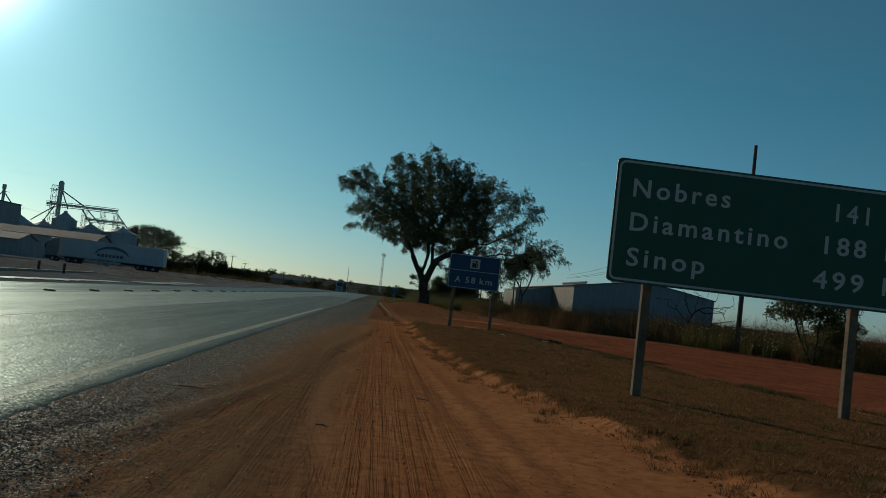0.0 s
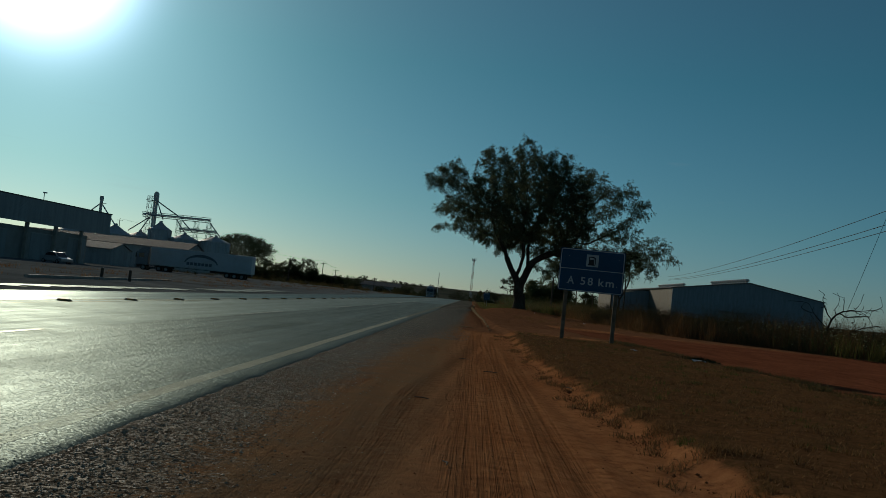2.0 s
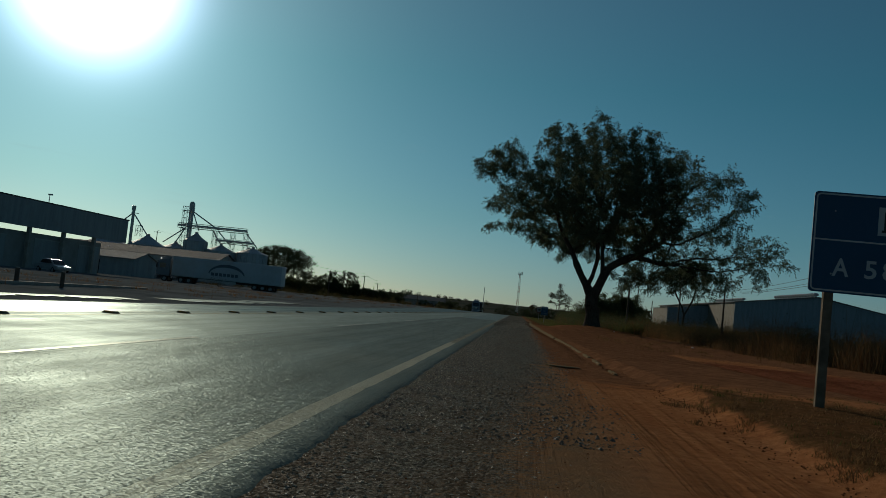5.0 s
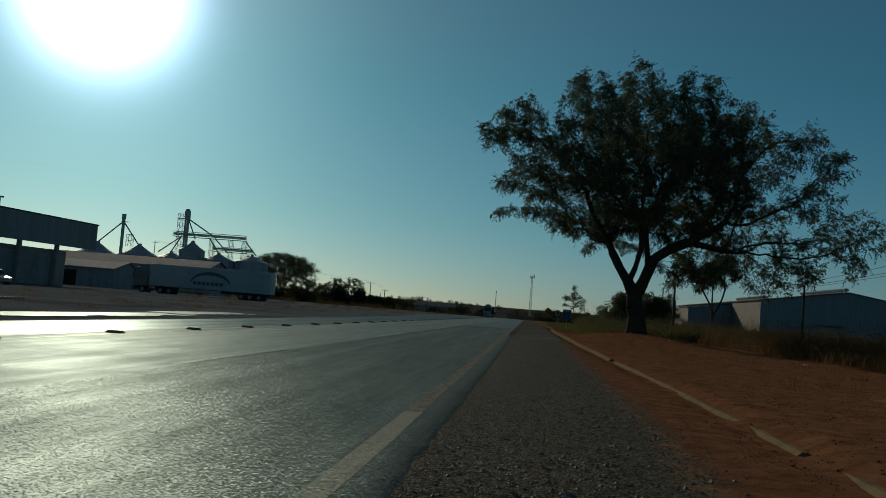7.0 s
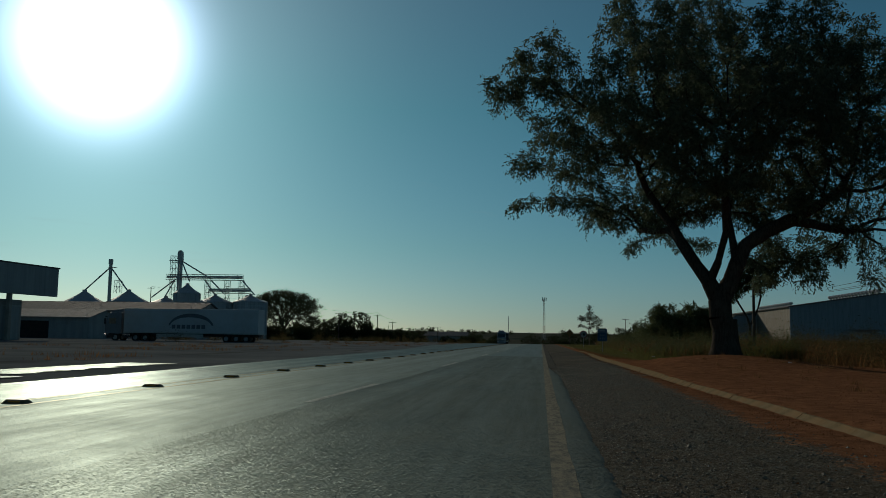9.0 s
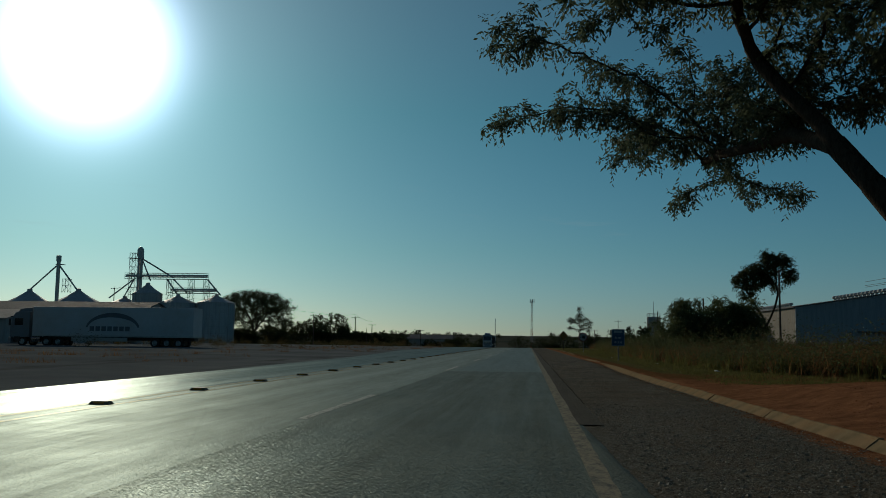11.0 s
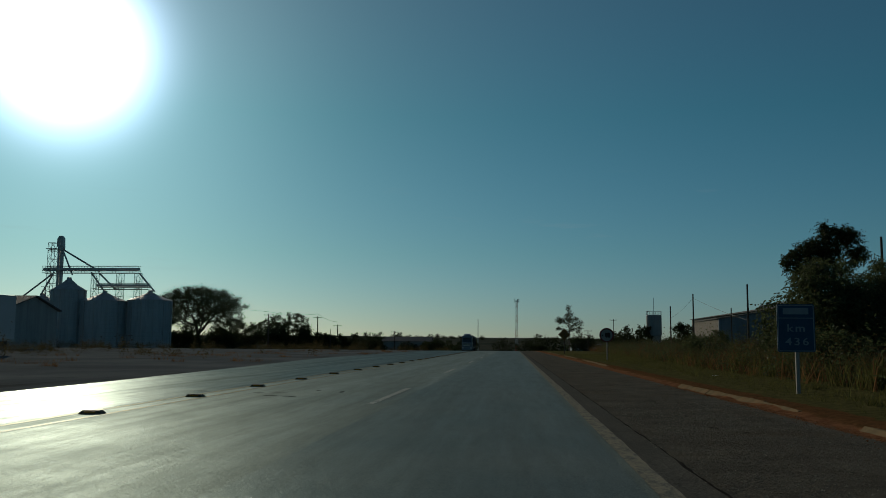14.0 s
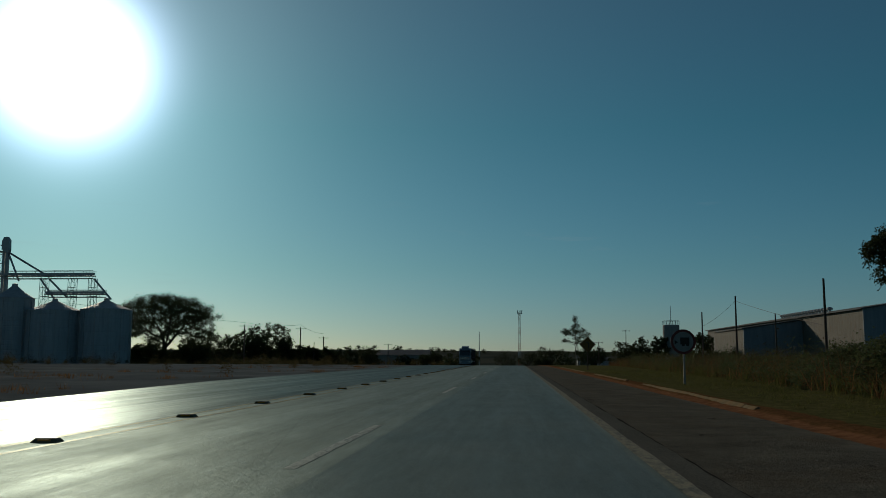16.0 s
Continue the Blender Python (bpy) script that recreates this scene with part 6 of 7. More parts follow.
# ---- poles and wires ----
def pole(x, y, height, radius=0.13, arms=(), material=None, label="plain timber utility pole", group="", extra=True, lean=0.0):
    base = on(x, y)
    e = thing("utility_pole", base, label, "utility pole", group)
    part("shaft", Build().tube((0, 0, -0.4), (lean, 0, height), radius, radius * 0.62, 10), material or M_DARK_TIMBER, e)
    for z, wide in arms:
        arm = part("crossarm", Build().box((lean * z / height, 0.14, z), (wide, 0.10, 0.12)), M_DARK_TIMBER, e)
        for k in (-0.46, -0.16, 0.46):
            part("insulator", Build().tube((k * wide, 0.14, z + 0.06), (k * wide, 0.14, z + 0.26), 0.05, 0.035, 6), M_GALV, arm)
    return e


for x, y, h in ((26.0, 208, 8.1), (26.8, 243.3, 9.0), (27.6, 268, 8.3), (29.2, 178, 10.0), (37, 262, 7.7)):
    pole(x, y, h, 0.15, label="bare dark timber pole in the grass", group="poles in the field")
pole(16.4, 87.8, 3.9, 0.09, label="old dark fence post by the grass", group="posts by the tree")
pole(10.7, 97.1, 3.9, 0.10, label="old dark fence post by the grass", group="posts by the tree")
pole(22.5, 48.0, 11.5, 0.15, label="tall grey timber pole behind the dirt track")
for x, y, h in ((-66, 337, 9.6), (-56, 352, 9.6), (-53, 366, 7.8), (-43, 420, 7.5), (-142, 362, 19), (-36, 520, 9), (-30, 610, 9)):
    pole(x, y, h, 0.21, ((h - 0.35, 2.6),), label="timber utility pole with a crossarm", group="power line beyond the yard")
pole(-51.5, 348, 5.8, 0.14, label="timber stub pole by the thicket")
for x, y, h in ((32, 400, 11.2), (19, 420, 8), (22, 380, 7)):
    pole(x, y, h, 0.14, ((h - 0.3, 2.4),), label="timber utility pole with a crossarm", group="power line ahead")
pole(-24, 700, 22, 0.3, label="thin pale pole far ahead", material=M_GALV)


def wire(a, b, sag, radius=0.014):
    a, b = Vector(a), Vector(b)
    c = Build()
    n = 14
    last = a
    for k in range(1, n + 1):
        t = k / n
        p = a.lerp(b, t) - Vector((0, 0, sag * 4 * t * (1 - t)))
        c.tube(last, p, radius, radius, 4, False)
        last = p
    o = part("power_cable", c, M_WIRE)
    tagged(o, "thin dark overhead cable between poles", "cable", "overhead cables")


for k, dz in enumerate((0.0, -0.75, -1.05)):
    wire((26.6 + 0.3 * k, 56, 9.0 + dz), (40.5, 182, 9.0 + dz * 0.6), 0.7, 0.022)
for a, b in (((-66, 337, 9.3), (-56, 352, 9.3)), ((-56, 352, 9.3), (-53, 366, 7.4)), ((-142, 362, 18.2), (-66, 337, 9.3))):
    wire(a, b, 0.5, 0.03)
wire((22.5, 48.0, 10.4), (25.2, 62.0, 1.2), 0.05, 0.012)
wire((26.8, 243.3, 8.4), (26.0, 208, 4.0), 0.2, 0.02)
wire((26.8, 243.3, 8.4), (27.6, 268, 6.0), 0.3, 0.02)


def lattice(b, base, size, z0, z1, panel, w=0.07, taper=1.0):
    """A square braced tower."""
    n = max(1, round((z1 - z0) / panel))
    for k in range(n):
        za, zb = z0 + (z1 - z0) * k / n, z0 + (z1 - z0) * (k + 1) / n
        sa, sb = size * (1 + (taper - 1) * k / n), size * (1 + (taper - 1) * (k + 1) / n)
        ca = [(base[0] + i * sa / 2, base[1] + j * sa / 2, za) for i, j in ((-1, -1), (1, -1), (1, 1), (-1, 1))]
        cb = [(base[0] + i * sb / 2, base[1] + j * sb / 2, zb) for i, j in ((-1, -1), (1, -1), (1, 1), (-1, 1))]
        for i in range(4):
            j = (i + 1) % 4
            b.bar(ca[i], cb[i], w)
            b.bar(cb[i], cb[j], w * 0.7)
            b.bar(ca[i], cb[j], w * 0.6)


def radio_mast():
    e = thing("radio_mast", on(1.8, 720), "slim red and white lattice radio mast", "mast")
    top, n = 36.0, 7
    for k in range(n):
        b = Build()
        lattice(b, (0, 0), 1.9 - 0.8 * k / n, top * k / n, top * (k + 1) / n, 1.8, 0.17, 1 - 0.1)
        part("mast_section", b, M_MAST_RED if k % 2 == 0 else M_MAST_WHITE, e)
    for k in range(5):
        a = k * 1.2566
        part("antenna", Build().box((1.5 * math.cos(a), 1.5 * math.sin(a), top - 0.2), (0.5, 0.5, 2.4)), M_SIGN_WHITE, e, bevel=0.05)
    part("platform", Build().lathe([(0.2, top - 1.0), (1.6, top - 1.0), (1.6, top - 0.85), (0.2, top - 0.85)], 12), M_GALV, e)


radio_mast()


# ---- grain terminal beyond the yard ----
def silo(at, radius, eave, peak, name="grain_silo", label="round grey corrugated grain silo with a conical roof"):
    e = thing(name, at, label, "silo", "silos of the grain terminal")
    rings = []
    n = int(eave / 0.9)
    for k in range(n):
        z0, z1 = eave * k / n, eave * (k + 1) / n
        rings += [(radius, z0 + 0.02), (radius + 0.05, z0 + 0.12), (radius + 0.05, z1 - 0.1), (radius, z1 - 0.02)]
    part("silo_wall", Build().lathe(rings, 32), M_SILO, e)
    part("silo_roof", Build().lathe([(radius + 0.22, eave - 0.08), (radius + 0.22, eave + 0.02), (radius * 0.5, eave + (peak - eave) * 0.5), (0.55, peak - 0.1), (0.55, peak + 0.35), (0.0, peak + 0.5)], 32), M_SILO, e)
    part("footing", Build().lathe([(radius + 0.5, -1.5), (radius + 0.5, 0.15), (radius, 0.15)], 32), M_CONCRETE, e)
    for k in range(12):
        a = 6.2832 * k / 12
        part("stiffener", Build().box((0, 0, 0), (0.14, 0.14, eave)), M_GALV, e).matrix_basis = pose((radius + 0.1) * math.cos(a), (radius + 0.1) * math.sin(a), eave / 2, 0, 0, math.degrees(a))
    return e


G = -0.6
for x, y, r, ev, pk in ((-103.2, 301, 3.75, 13.4, 16.0), (-110.5, 303, 4.6, 10.6, 12.4), (-95.0, 302, 5.1, 10.9, 13.0), (-85.0, 304, 4.9, 11.2, 13.2), (-89.5, 314, 5.0, 11.2, 13.3), (-118.5, 300, 4.6, 9.6, 11.4), (-113.9, 262, 5.2, 8.9, 11.9), (-102.8, 263, 5.0, 9.3, 12.1)):
    silo((x, y, G), r, ev, pk)


def elevator():
    e = thing("grain_elevator", (-107, 302, G), "steel bucket elevator tower with conveyor bridges", "grain elevator")
    b = Build()
    lattice(b, (-1.0, 0), 1.6, 0, 24.5, 1.9, 0.09)
    part("tower", b, M_GALV, e)
    part("elevator_leg", Build().box((0.55, 0, 12.4), (0.5, 0.7, 24.6)).box((1.25, 0, 12.0), (0.5, 0.7, 22.8)), M_GALV, e)
    head = Build().prism([(0.1, 23.6), (0.1, 25.4), (0.5, 26.1), (1.1, 26.2), (1.6, 25.6), (1.7, 23.4), (1.5, 22.6)], -0.5, 0.5)
    part("elevator_head", head, M_GALV, e, bevel=0.05)
    part("service_deck", Build().box((-0.9, 0, 23.1), (2.6, 2.2, 0.12)), M_GALV, e)

    def bridge(x0, x1, z, tall=1.4):
        b = Build()
        for y in (-0.7, 0.7):
            b.bar((x0, y, z), (x1, y, z), 0.13)
            b.bar((x0, y, z - 0.55), (x1, y, z - 0.55), 0.10)
            b.bar((x0, y, z + tall * 0.75), (x1, y, z + tall * 0.75), 0.06)
            n = int((x1 - x0) / 1.3)
            for k in range(n + 1):
                x = x0 + (x1 - x0) * k / n
                b.bar((x, y, z - 0.55), (x, y, z + tall * 0.75), 0.06)
        b.box(((x0 + x1) / 2, 0, z + 0.06), (x1 - x0, 1.3, 0.06)).box(((x0 + x1) / 2, 0, z + 0.42), (x1 - x0, 0.6, 0.5))
        part("conveyor_bridge", b, M_GALV, e)

    bridge(-3.0, 20.0, 18.0)
    bridge(10.0, 22.4, 14.2, 1.2)
    for x in (9.5, 15.5, 19.8):
        b = Build()
        lattice(b, (x, 0), 1.3, 8.5, 17.4, 1.8, 0.08)
        part("bridge_support", b, M_GALV, e)
    for a, c in (((1.4, 0, 23.0), (10.5, 0, 17.8)), ((1.4, 0, 22.8), (4.0, 0, 17.0)), ((-0.4, 0, 17.6), (-7.5, 0, 12.2)), ((-0.6, 0, 17.4), (-3.4, 0, 12.4)), ((20.0, 0, 17.4), (23.8, 0, 13.2)), ((10.5, 0, 17.4), (14.5, 0, 13.6)), ((8.5, 0, 17.6), (12.0, 0, 13.0))):
        part("spout", Build().tube(a, c, 0.2, 0.2, 8), M_GALV, e)


def second_elevator():
    e = thing("grain_elevator", (-107.4, 262, G), "slim round elevator leg with two sloping spouts", "grain elevator")
    part("elevator_leg", Build().tube((0, 0, 0), (0, 0, 18.8), 0.42, 0.42, 10), M_GALV, e)
    part("elevator_head", Build().box((0, 0, 19.3), (0.95, 0.8, 1.4)), M_GALV, e, bevel=0.15)
    part("service_deck", Build().box((0.5, 0, 17.9), (1.8, 1.4, 0.1)), M_GALV, e)
    for c in ((-6.4, 0, 12.2), (4.4, 0.6, 12.2)):
        part("spout", Build().tube((0, 0, 18.0), c, 0.18, 0.18, 8), M_GALV, e)
    b = Build()
    lattice(b, (2.2, 0), 1.4, 11.5, 14.6, 1.5, 0.08)
    part("roof_frame", b, M_GALV, e)


elevator()
second_elevator()


def shed(at, sx, sy, eave, rise, wall, roof, label, turn=0.0, ridge_axis="x", doors=()):
    """A gabled shed with thick walls, an overhanging roof and dark panels for the shade of doorways."""
    e = thing("shed", at, label, "building", turn=turn)
    t = 0.2
    part("wall", Build().box((0, -sy / 2 + t / 2, eave / 2 - 0.5), (sx, t, eave + 1)), wall, e)
    part("wall", Build().box((0, sy / 2 - t / 2, eave / 2 - 0.5), (sx, t, eave + 1)), wall, e)
    for s in (-1, 1):
        part("wall", Build().prism([(-sy / 2 + t, -1.0), (sy / 2 - t, -1.0), (sy / 2 - t, eave), (0, eave + rise), (-sy / 2 + t, eave)], s * sx / 2 - s * t, s * sx / 2, "x"), wall, e)
    for s in (-1, 1):
        q = Build().prism([(0, eave + rise + 0.02), (s * (sy / 2 + 0.5), eave - 0.12), (s * (sy / 2 + 0.5), eave + 0.02), (0, eave + rise + 0.16)], -sx / 2 - 0.4, sx / 2 + 0.4, "x")
        part("roof", q, roof, e)
    # near-black panels on the closed wall stand for the shade inside doorways
    for x, w, h in doors:
        part("doorway", Build().box((x, -sy / 2 - 0.02, h / 2), (w, 0.06, h)), M_DARK, e, "dark panel painted as the shade in a doorway")
    return e


shed((-84, 214, -0.2), 42, 12, 5.4, 1.6, M_BARN, M_ROOF, "long low shed with a pale roof", doors=((-10, 5, 3.6), (2, 5, 3.6)))
shed((-86, 185, -0.1), 34, 10, 3.4, 1.2, M_BARN, M_ROOF_PALE, "low open-fronted workshop with a pale roof edge", doors=((-9, 6, 2.8), (-1, 6, 2.8), (8, 5, 2.8)))
shed((-49, 512, -3.0), 22, 12, 5.2, 2.0, M_WALL, M_ROOF, "grey shed far beyond the yard", doors=((4, 4, 3),))
shed((34, 540, -3.2), 14, 9, 3.4, 1.4, M_BARN, M_ROOF, "small roadside building far ahead", doors=((0, 3, 2.4),))


def canopy_building():
    """The big open-sided service building along the yard."""
    e = thing("service_building", (-59.6, 120, -0.05), "large grey service building with a deep fascia and open clerestory", "building", turn=-4.2)
    L, W = 62.0, 30.0
    part("fascia", Build().box((0, -L / 2 + 30, 6.8), (0.35, L, 3.3)), M_BARN, e)
    part("fascia", Build().box((-W / 2, 30 - 0.17, 7.7), (W - 0.35, 0.34, 1.5)), M_BARN, e)
    part("roof", Build().prism([(0.2, 8.45), (-W, 9.6), (-W, 9.8), (0.25, 8.62)], -L + 30.2, 30.2), M_ROOF, e)
    for k in range(1, 9):
        part("column", Build().box((-0.3, 29.4 - k * 7.4, 2.6), (0.45, 0.45, 5.3)), M_CONCRETE, e, bevel=0.02)
    part("wall", Build().box((-1.0, -3, 2.25), (0.25, 56, 4.6)), M_WALL, e)
    part("wall", Build().box((-W + 0.2, -1, 2.1), (0.25, L - 4, 4.4)), M_WALL, e)
    for k, y in enumerate((22, 12, 1, -9, -20)):
        door = part("roller_door", Build().box((-0.86, y, 1.9), (0.06, 5.2, 3.8)), M_BARN, e)
        part("door_track", Build().box((-0.82, y, 3.86), (0.1, 5.5, 0.14)), M_GALV, door)
    for k in range(4):
        part("roof_lamp", Build().tube((0, 10 - 14 * k, 8.5), (0.0, 10 - 14 * k, 9.6), 0.06, 0.05, 6).box((0.1, 10 - 14 * k, 9.65), (0.5, 0.3, 0.18)), M_GALV, e)


canopy_building()


# ---- warehouse on the right ----
def warehouse():
    e = thing("warehouse", (73.1, 324.6, G), "huge pale blue sheet warehouse with a low gable and ridge vents", "warehouse")
    W, L, eave, peak = 53.0, 156.0, 12.4, 16.6
    t = 0.3
    part("gable_wall", Build().prism([(0, -1.5), (W, -1.5), (W, eave), (W / 2, peak), (0, eave)], 0, t), M_BLUE_SHEET, e)
    part("gable_wall", Build().prism([(0, -1.5), (W, -1.5), (W, eave), (W / 2, peak), (0, eave)], L - t, L), M_BLUE_SHEET, e)
    part("side_wall", Build().box((t / 2, L / 2, eave / 2 - 0.75), (t, L - 2 * t, eave + 1.5)), M_CREAM_SHEET, e, "cream side wall")
    part("side_wall", Build().box((W - t / 2, L / 2, eave / 2 - 0.75), (t, L - 2 * t, eave + 1.5)), M_CREAM_SHEET, e, "cream side wall")
    for s in (0, 1):
        x0, x1 = (W / 2, -0.7) if s == 0 else (W / 2, W + 0.7)
        part("roof", Build().prism([(x0, peak + 0.05), (x1, eave - 0.06), (x1, eave + 0.16), (x0, peak + 0.3)], -0.5, L + 0.5), M_ROOF, e)
    for y in list(np.arange(3, 48, 3.2)) + list(np.arange(98, 150, 3.2)):
        vent = part("ridge_vent", Build().lathe([(0.5, 0), (0.5, 0.5), (0.95, 0.6), (1.0, 1.0), (0.7, 1.35), (0, 1.5)], 12), M_GALV, e)
        vent.matrix_basis = pose(W / 2, float(y), peak + 0.2)
    # lean-to wing on the road side
    part("wing_wall", Build().prism([(-15, -1.5), (-0.02, -1.5), (-0.02, 11.6), (-15, 9.4)], 41, 41.3), M_BLUE_SHEET, e)
    part("wing_wall", Build().prism([(-15, -1.5), (-0.02, -1.5), (-0.02, 11.6), (-15, 9.4)], 76, 76.3), M_BLUE_SHEET, e)
    part("wing_wall", Build().box((-14.85, 58.65, 3.95), (0.3, 34.7, 10.9)), M_CREAM_SHEET, e, "cream outer wall")
    part("wing_roof", Build().prism([(0, 11.75), (-15.5, 9.45), (-15.5, 9.65), (0, 11.95)], 40.5, 76.8), M_ROOF, e)
    for x, w, h in ((20, 7, 5.2), (31, 5, 4.0)):
        door = part("sliding_door", Build().box((x, -0.06, h / 2), (w, 0.1, h)), M_BARN, e)
        part("door_rail", Build().box((x + 1, -0.08, h + 0.1), (w + 3, 0.14, 0.16)), M_GALV, door)
    b = Build()
    for k in range(14):
        b.bar((17 + k * 0.6, -0.9, 4.6), (17 + k * 0.6, -0.9, 5.8), 0.05)
    b.bar((17, -0.9, 5.8), (25, -0.9, 5.8), 0.07)
    part("loading_rail", b, M_GALV, e)
    part("loading_roof", Build().box((21, -1.2, 5.9), (9, 2.4, 0.12)), M_ROOF, e)


warehouse()


def water_tower():
    e = thing("water_tower", on(42, 380), "pale round water tank on a concrete shaft with an aerial", "water tower")
    part("shaft", Build().lathe([(2.15, -0.5), (2.15, 5.5)], 16), M_CONCRETE, e)
    part("tank", Build().lathe([(2.15, 5.4), (2.3, 5.5), (2.3, 11.4), (2.2, 11.7), (0, 11.8)], 20), M_WALL_PALE, e)
    b = Build()
    for k in range(16):
        a, c = 6.2832 * k / 16, 6.2832 * (k + 1) / 16
        b.bar((2.25 * math.cos(a), 2.25 * math.sin(a), 11.7), (2.25 * math.cos(a), 2.25 * math.sin(a), 12.8), 0.06)
        b.bar((2.25 * math.cos(a), 2.25 * math.sin(a), 12.8), (2.25 * math.cos(c), 2.25 * math.sin(c), 12.8), 0.06)
    part("railing", b, M_GALV, e)
    part("aerial", Build().tube((0, 0, 11.8), (0, 0, 17), 0.1, 0.05, 6), M_GALV, e)


water_tower()


# ---- vehicles ----
def wheel(parent, at, r=0.5, w=0.3):
    x, y, z = at
    t = part("wheel", Build().lathe([(r * 0.58, -w / 2), (r * 0.9, -w / 2), (r, -w / 2 + 0.05), (r, w / 2 - 0.05), (r * 0.9, w / 2), (r * 0.58, w / 2)], 20, axis="x"), M_TYRE, parent)
    t.matrix_basis = pose(x, y, z)
    part("rim", Build().lathe([(0.0, -w * 0.42), (r * 0.2, -w * 0.45), (r * 0.45, -w * 0.3), (r * 0.6, -w * 0.44), (r * 0.6, w * 0.44), (r * 0.45, w * 0.3), (r * 0.2, w * 0.45), (0.0, w * 0.42)], 16, axis="x"), M_GALV, t)
    return t


def cab(e, long=2.3, paint=None):
    """A flat-fronted tractor that faces -y, its front at y = 0."""
    paint = paint or M_CAB
    side = [(0.05, 0.95), (0.0, 1.6), (0.03, 2.05), (0.22, 3.05), (0.55, 3.62), (long, 3.72), (long, 0.95)]
    part("cab_body", Build().prism(side, -1.23, 1.23, "x"), paint, e, bevel=0.06)
    part("windscreen", Build().add([(-1.08, -0.0, 2.12), (1.08, -0.0, 2.12), (1.02, 0.2, 3.02), (-1.02, 0.2, 3.02)], [(0, 1, 2, 3)]).add([(-1.08, 0.03, 2.12), (1.08, 0.03, 2.12), (1.02, 0.23, 3.02), (-1.02, 0.23, 3.02)], [(3, 2, 1, 0)]), M_GLASS, e)
    part("sun_visor", Build().box((0, 0.08, 3.16), (2.2, 0.32, 0.12), pose(0, 0, 0)), M_CHASSIS, e, bevel=0.03)
    grille = part("grille", Build().box((0, -0.02, 1.55), (1.9, 0.06, 0.62)), M_CHASSIS, e, bevel=0.02)
    for k in range(4):
        part("grille_bar", Build().box((0, -0.06, 1.34 + 0.15 * k), (1.85, 0.03, 0.05)), M_CHROME, grille)
    part("bumper", Build().box((0, 0.02, 0.62), (2.5, 0.34, 0.62)), paint, e, bevel=0.06)
    for s in (-1, 1):
        part("headlight", Build().box((s * 0.98, -0.16, 0.78), (0.4, 0.05, 0.22)), M_LAMP_GLASS, e, bevel=0.02)
        arm = part("mirror", Build().box((s * 1.48, 0.12, 2.55), (0.2, 0.16, 0.75)), M_CHASSIS, e, bevel=0.04)
        part("mirror_arm", Build().bar((s * 1.2, 0.2, 2.9), (s * 1.48, 0.14, 2.9), 0.04), M_CHASSIS, arm)
        part("side_window", Build().box((s * 1.235, 1.0, 2.6), (0.02, 0.95, 0.75)), M_GLASS, e)
        part("step", Build().box((s * 1.18, 0.9, 0.75), (0.16, 0.7, 0.5)), M_CHASSIS, e, bevel=0.03)
        wheel(e, (s * 1.05, 1.45, 0.5))
        wheel(e, (s * 0.95, 4.2, 0.5), 0.5, 0.56)
        wheel(e, (s * 0.95, 5.5, 0.5), 0.5, 0.56)
    part("air_deflector", Build().prism([(0.5, 3.6), (0.8, 3.95), (1.5, 4.12), (long, 4.15), (long, 3.66)], -0.75, 0.75, "x"), paint, e, bevel=0.05)
    part("chassis", Build().box((-0.45, 3.6, 0.85), (0.14, 6.0, 0.3)).box((0.45, 3.6, 0.85), (0.14, 6.0, 0.3)), M_CHASSIS, e)
    part("fuel_tank", Build().tube((1.0, 2.5, 0.75), (1.0, 3.5, 0.75), 0.33, 0.33, 14), M_CHROME, e)


def road_train():
    e = thing("grain_lorry", (-12.0, 318, -0.60), "grey-blue lorry pulling two dark tarpaulined grain trailers", "lorry")
    cab(e)
    for y0, length in ((3.3, 8.6), (12.4, 9.2)):
        body = part("trailer_body", Build().box((0, y0 + length / 2, 2.3), (2.6, length, 2.0)), M_TARP, e, bevel=0.04)
        part("tarpaulin", Build().prism([(-1.32, 3.26), (1.32, 3.26), (1.28, 3.55), (0.6, 3.78), (0, 3.84), (-0.6, 3.78), (-1.28, 3.55)], y0 - 0.04, y0 + length + 0.04), M_TARP, e)
        for k in range(int(length / 0.62)):
            for s in (-1, 1):
                part("stake", Build().box((s * 1.32, y0 + 0.3 + k * 0.62, 2.3), (0.05, 0.09, 1.95)), M_CHASSIS, body)
        part("trailer_frame", Build().box((0, y0 + length / 2, 1.1), (1.1, length - 0.4, 0.4)), M_CHASSIS, e)
        for s in (-1, 1):
            part("side_guard", Build().box((s * 1.2, y0 + length * 0.45, 0.85), (0.05, length * 0.4, 0.25)), M_GALV, e)
            for k in range(3):
                wheel(e, (s * 0.98, y0 + length - 0.9 - 1.25 * k, 0.5), 0.5, 0.52)


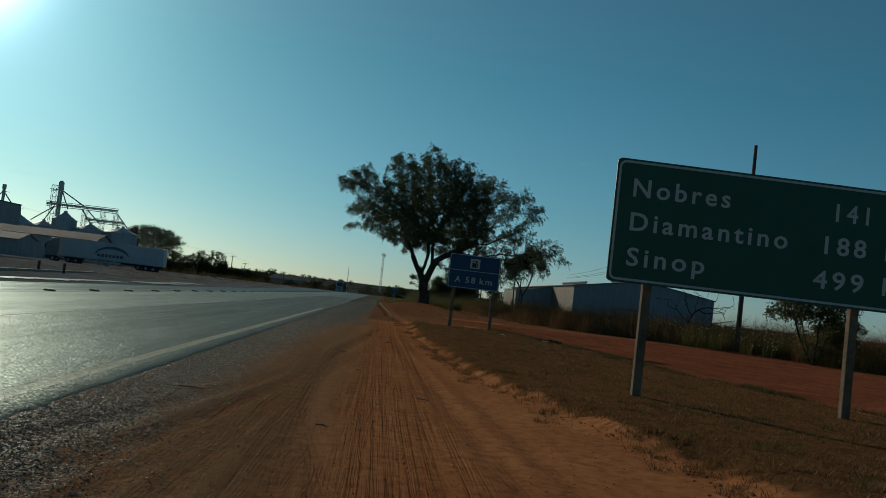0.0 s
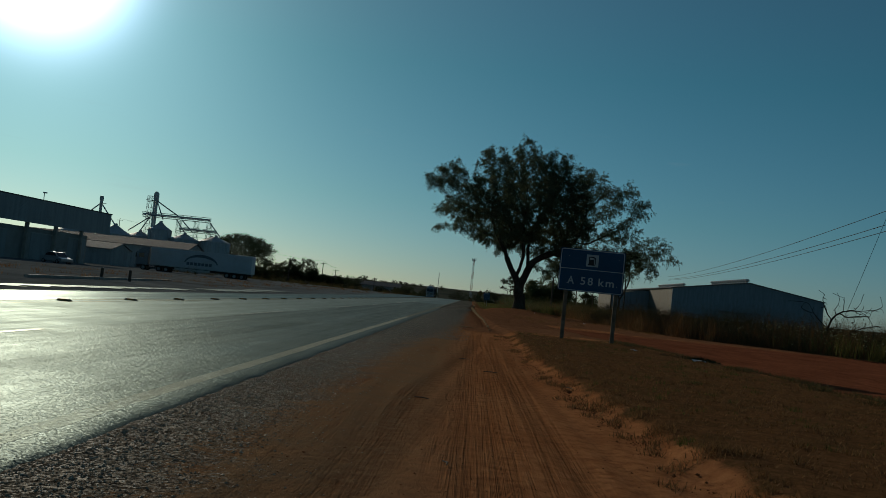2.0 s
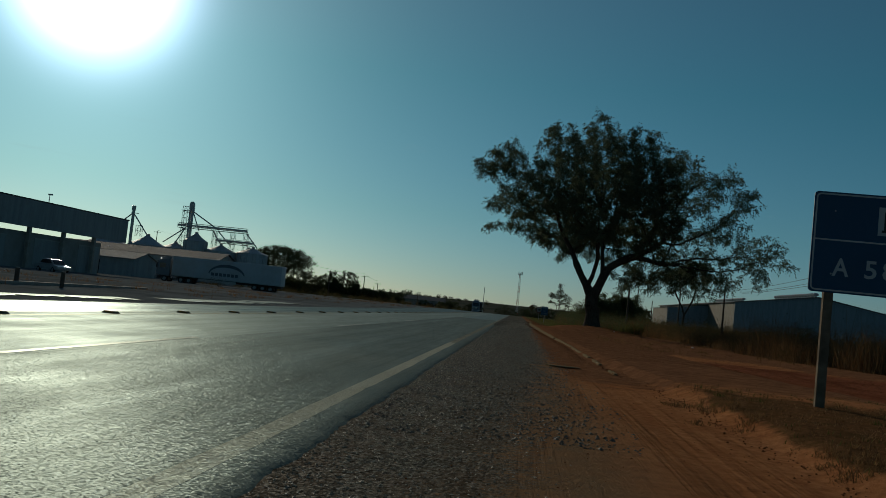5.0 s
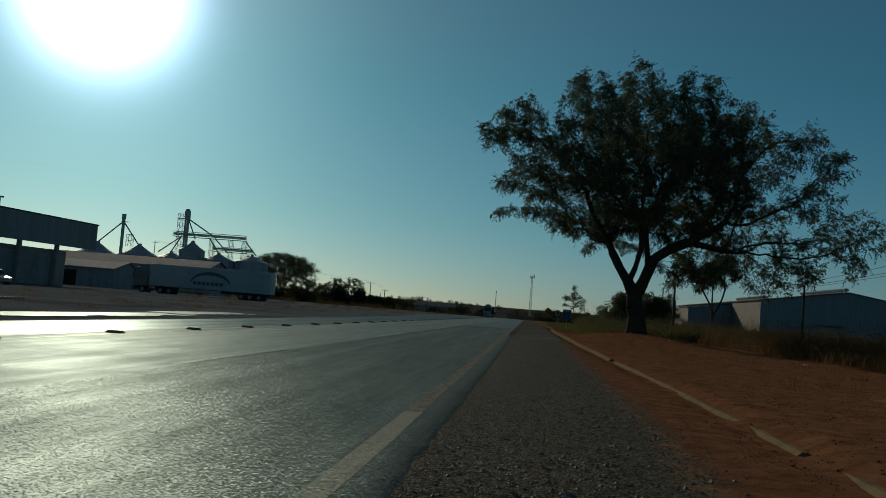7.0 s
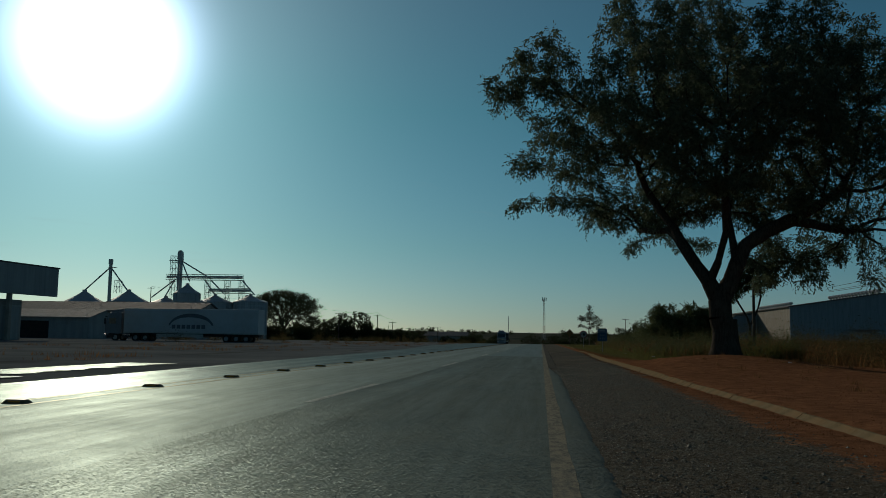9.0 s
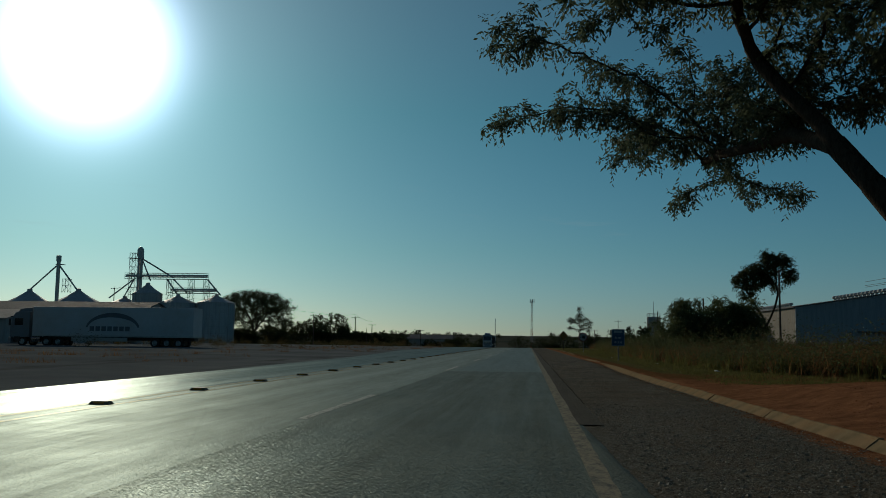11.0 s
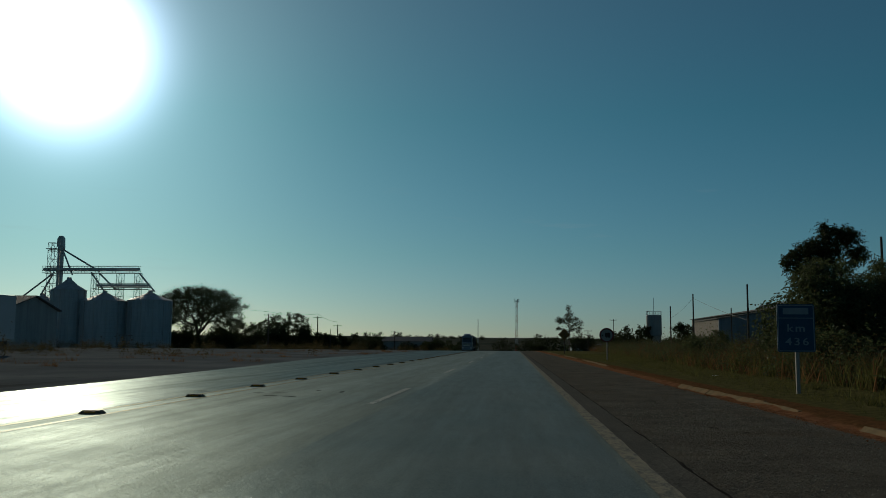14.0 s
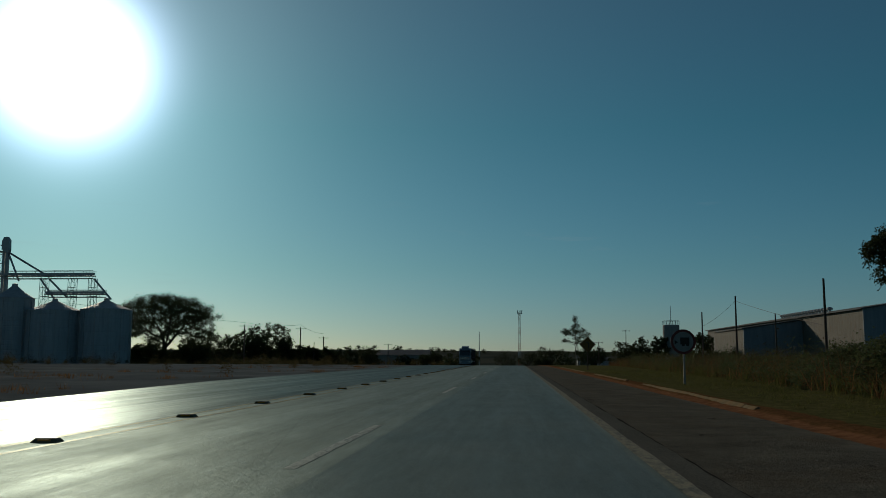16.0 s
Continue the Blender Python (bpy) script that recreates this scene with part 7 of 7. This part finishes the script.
def box_lorry():
    """Parked box trailer with a dark arched emblem on its white side."""
    e = thing("box_lorry", (-56.4, 161.5, -0.05), "parked pale box lorry with a dark arched emblem", "lorry", turn=-90)
    cab(e, 2.2)
    L = 17.9
    part("box_body", Build().box((0, 2.6 + L / 2, 2.72), (2.6, L, 3.05)), M_TRAILER, e, bevel=0.04)
    part("bottom_rail", Build().box((0, 2.6 + L / 2, 1.15), (2.62, L, 0.16)), M_GALV, e)
    part("trailer_frame", Build().box((0, 3 + L / 2, 0.9), (1.1, L - 1, 0.36)), M_CHASSIS, e)
    # emblem: crescent and a row of bars in place of its lettering
    b = Build()
    n = 22
    cy, cz = 2.6 + 9.0, 1.9
    pts = []
    for k in range(n + 1):
        a = math.pi * (0.04 + 0.92 * k / n)
        wide = 0.18 + 0.62 * math.sin(a) ** 1.5 * (0.55 + 0.45 * k / n)
        pts += [(1.304, cy - 3.0 * math.cos(a), cz + 1.75 * math.sin(a)), (1.304, cy - (3.0 - wide) * math.cos(a), cz + (1.75 - wide * 0.75) * math.sin(a))]
    b.add(pts, [(2 * k, 2 * k + 1, 2 * k + 3, 2 * k + 2) for k in range(n)])
    q = Build().add([(-x, y, z) for x, y, z in b.v], b.f)
    part("emblem", b, M_EMBLEM, e, "dark arch emblem"), part("emblem", q, M_EMBLEM, e, "dark arch emblem")
    for k in range(7):
        for s in (-1, 1):
            part("emblem_bar", Build().box((s * 1.304, cy - 2.3 + k * 0.66, 1.95), (0.006, 0.5, 0.5)), M_EMBLEM, e)
    for s in (-1, 1):
        for k in range(3):
            wheel(e, (s * 0.98, 2.6 + L - 1.6 - 1.3 * k, 0.5), 0.5, 0.5)
        part("side_guard", Build().box((s * 1.2, 2.6 + L * 0.42, 0.8), (0.05, L * 0.35, 0.4)), M_GALV, e)


def parked_car(at, turn, paint, label):
    e = thing("parked_car", at, label, "car", turn=turn)
    low = [(-2.1, 0.35), (-2.15, 0.72), (-1.2, 0.9), (1.55, 0.95), (2.05, 0.85), (2.1, 0.35)]
    part("car_body", Build().prism(low, -0.85, 0.85, "x"), paint, e, bevel=0.08)
    part("car_roof", Build().prism([(-1.25, 0.9), (-0.55, 1.42), (0.85, 1.45), (1.6, 0.95)], -0.72, 0.72, "x"), paint, e, bevel=0.07)
    for s in (-1, 1):
        part("car_window", Build().prism([(-1.0, 0.98), (-0.48, 1.35), (0.78, 1.37), (1.25, 0.99)], s * 0.722, s * 0.735, "x"), M_GLASS, e)
        for y in (-1.35, 1.3):
            wheel(e, (s * 0.76, y, 0.31), 0.31, 0.2)
        part("headlight", Build().box((s * 0.6, -2.12, 0.66), (0.32, 0.08, 0.14)), M_LAMP_GLASS, e, bevel=0.02)
    part("windscreen", Build().add([(-0.66, -1.22, 0.97), (0.66, -1.22, 0.97), (0.6, -0.62, 1.4), (-0.6, -0.62, 1.4)], [(0, 1, 2, 3)]), M_GLASS, e)


road_train()
box_lorry()
def yard_edge():
    """A low pale kerb that crosses the yard, with two short posts beside it."""
    e = thing("yard_kerb", (-17.4, 56, 0.0), "low pale concrete kerb across the yard", "kerb", turn=6.0, kind="structure")
    for k in range(26):
        part("kerb_stone", Build().box((0, -12.5 + k, 0.02), (0.16, 0.985, 0.24)), M_CONCRETE, e, bevel=0.015)
    for x, y in ((-17.3, 53.7), (-16.5, 55.6)):
        b = thing("bollard", on(x, y), "short dark post beside the yard kerb", "bollard", "bollards in the yard")
        part("post", Build().tube((0, 0, -0.2), (0, 0, 0.62), 0.09, 0.08, 10), M_DARK_TIMBER, b)
        part("cap", Build().tube((0, 0, 0.62), (0, 0, 0.66), 0.085, 0.05, 10), M_CONCRETE, b)


yard_edge()
parked_car((-47.5, 112, -0.05), 60, M_CAR, "silver saloon car parked by the service building")
parked_car((-66, 208, -0.1), 80, M_CAB, "white car parked by the sheds")

kerb()
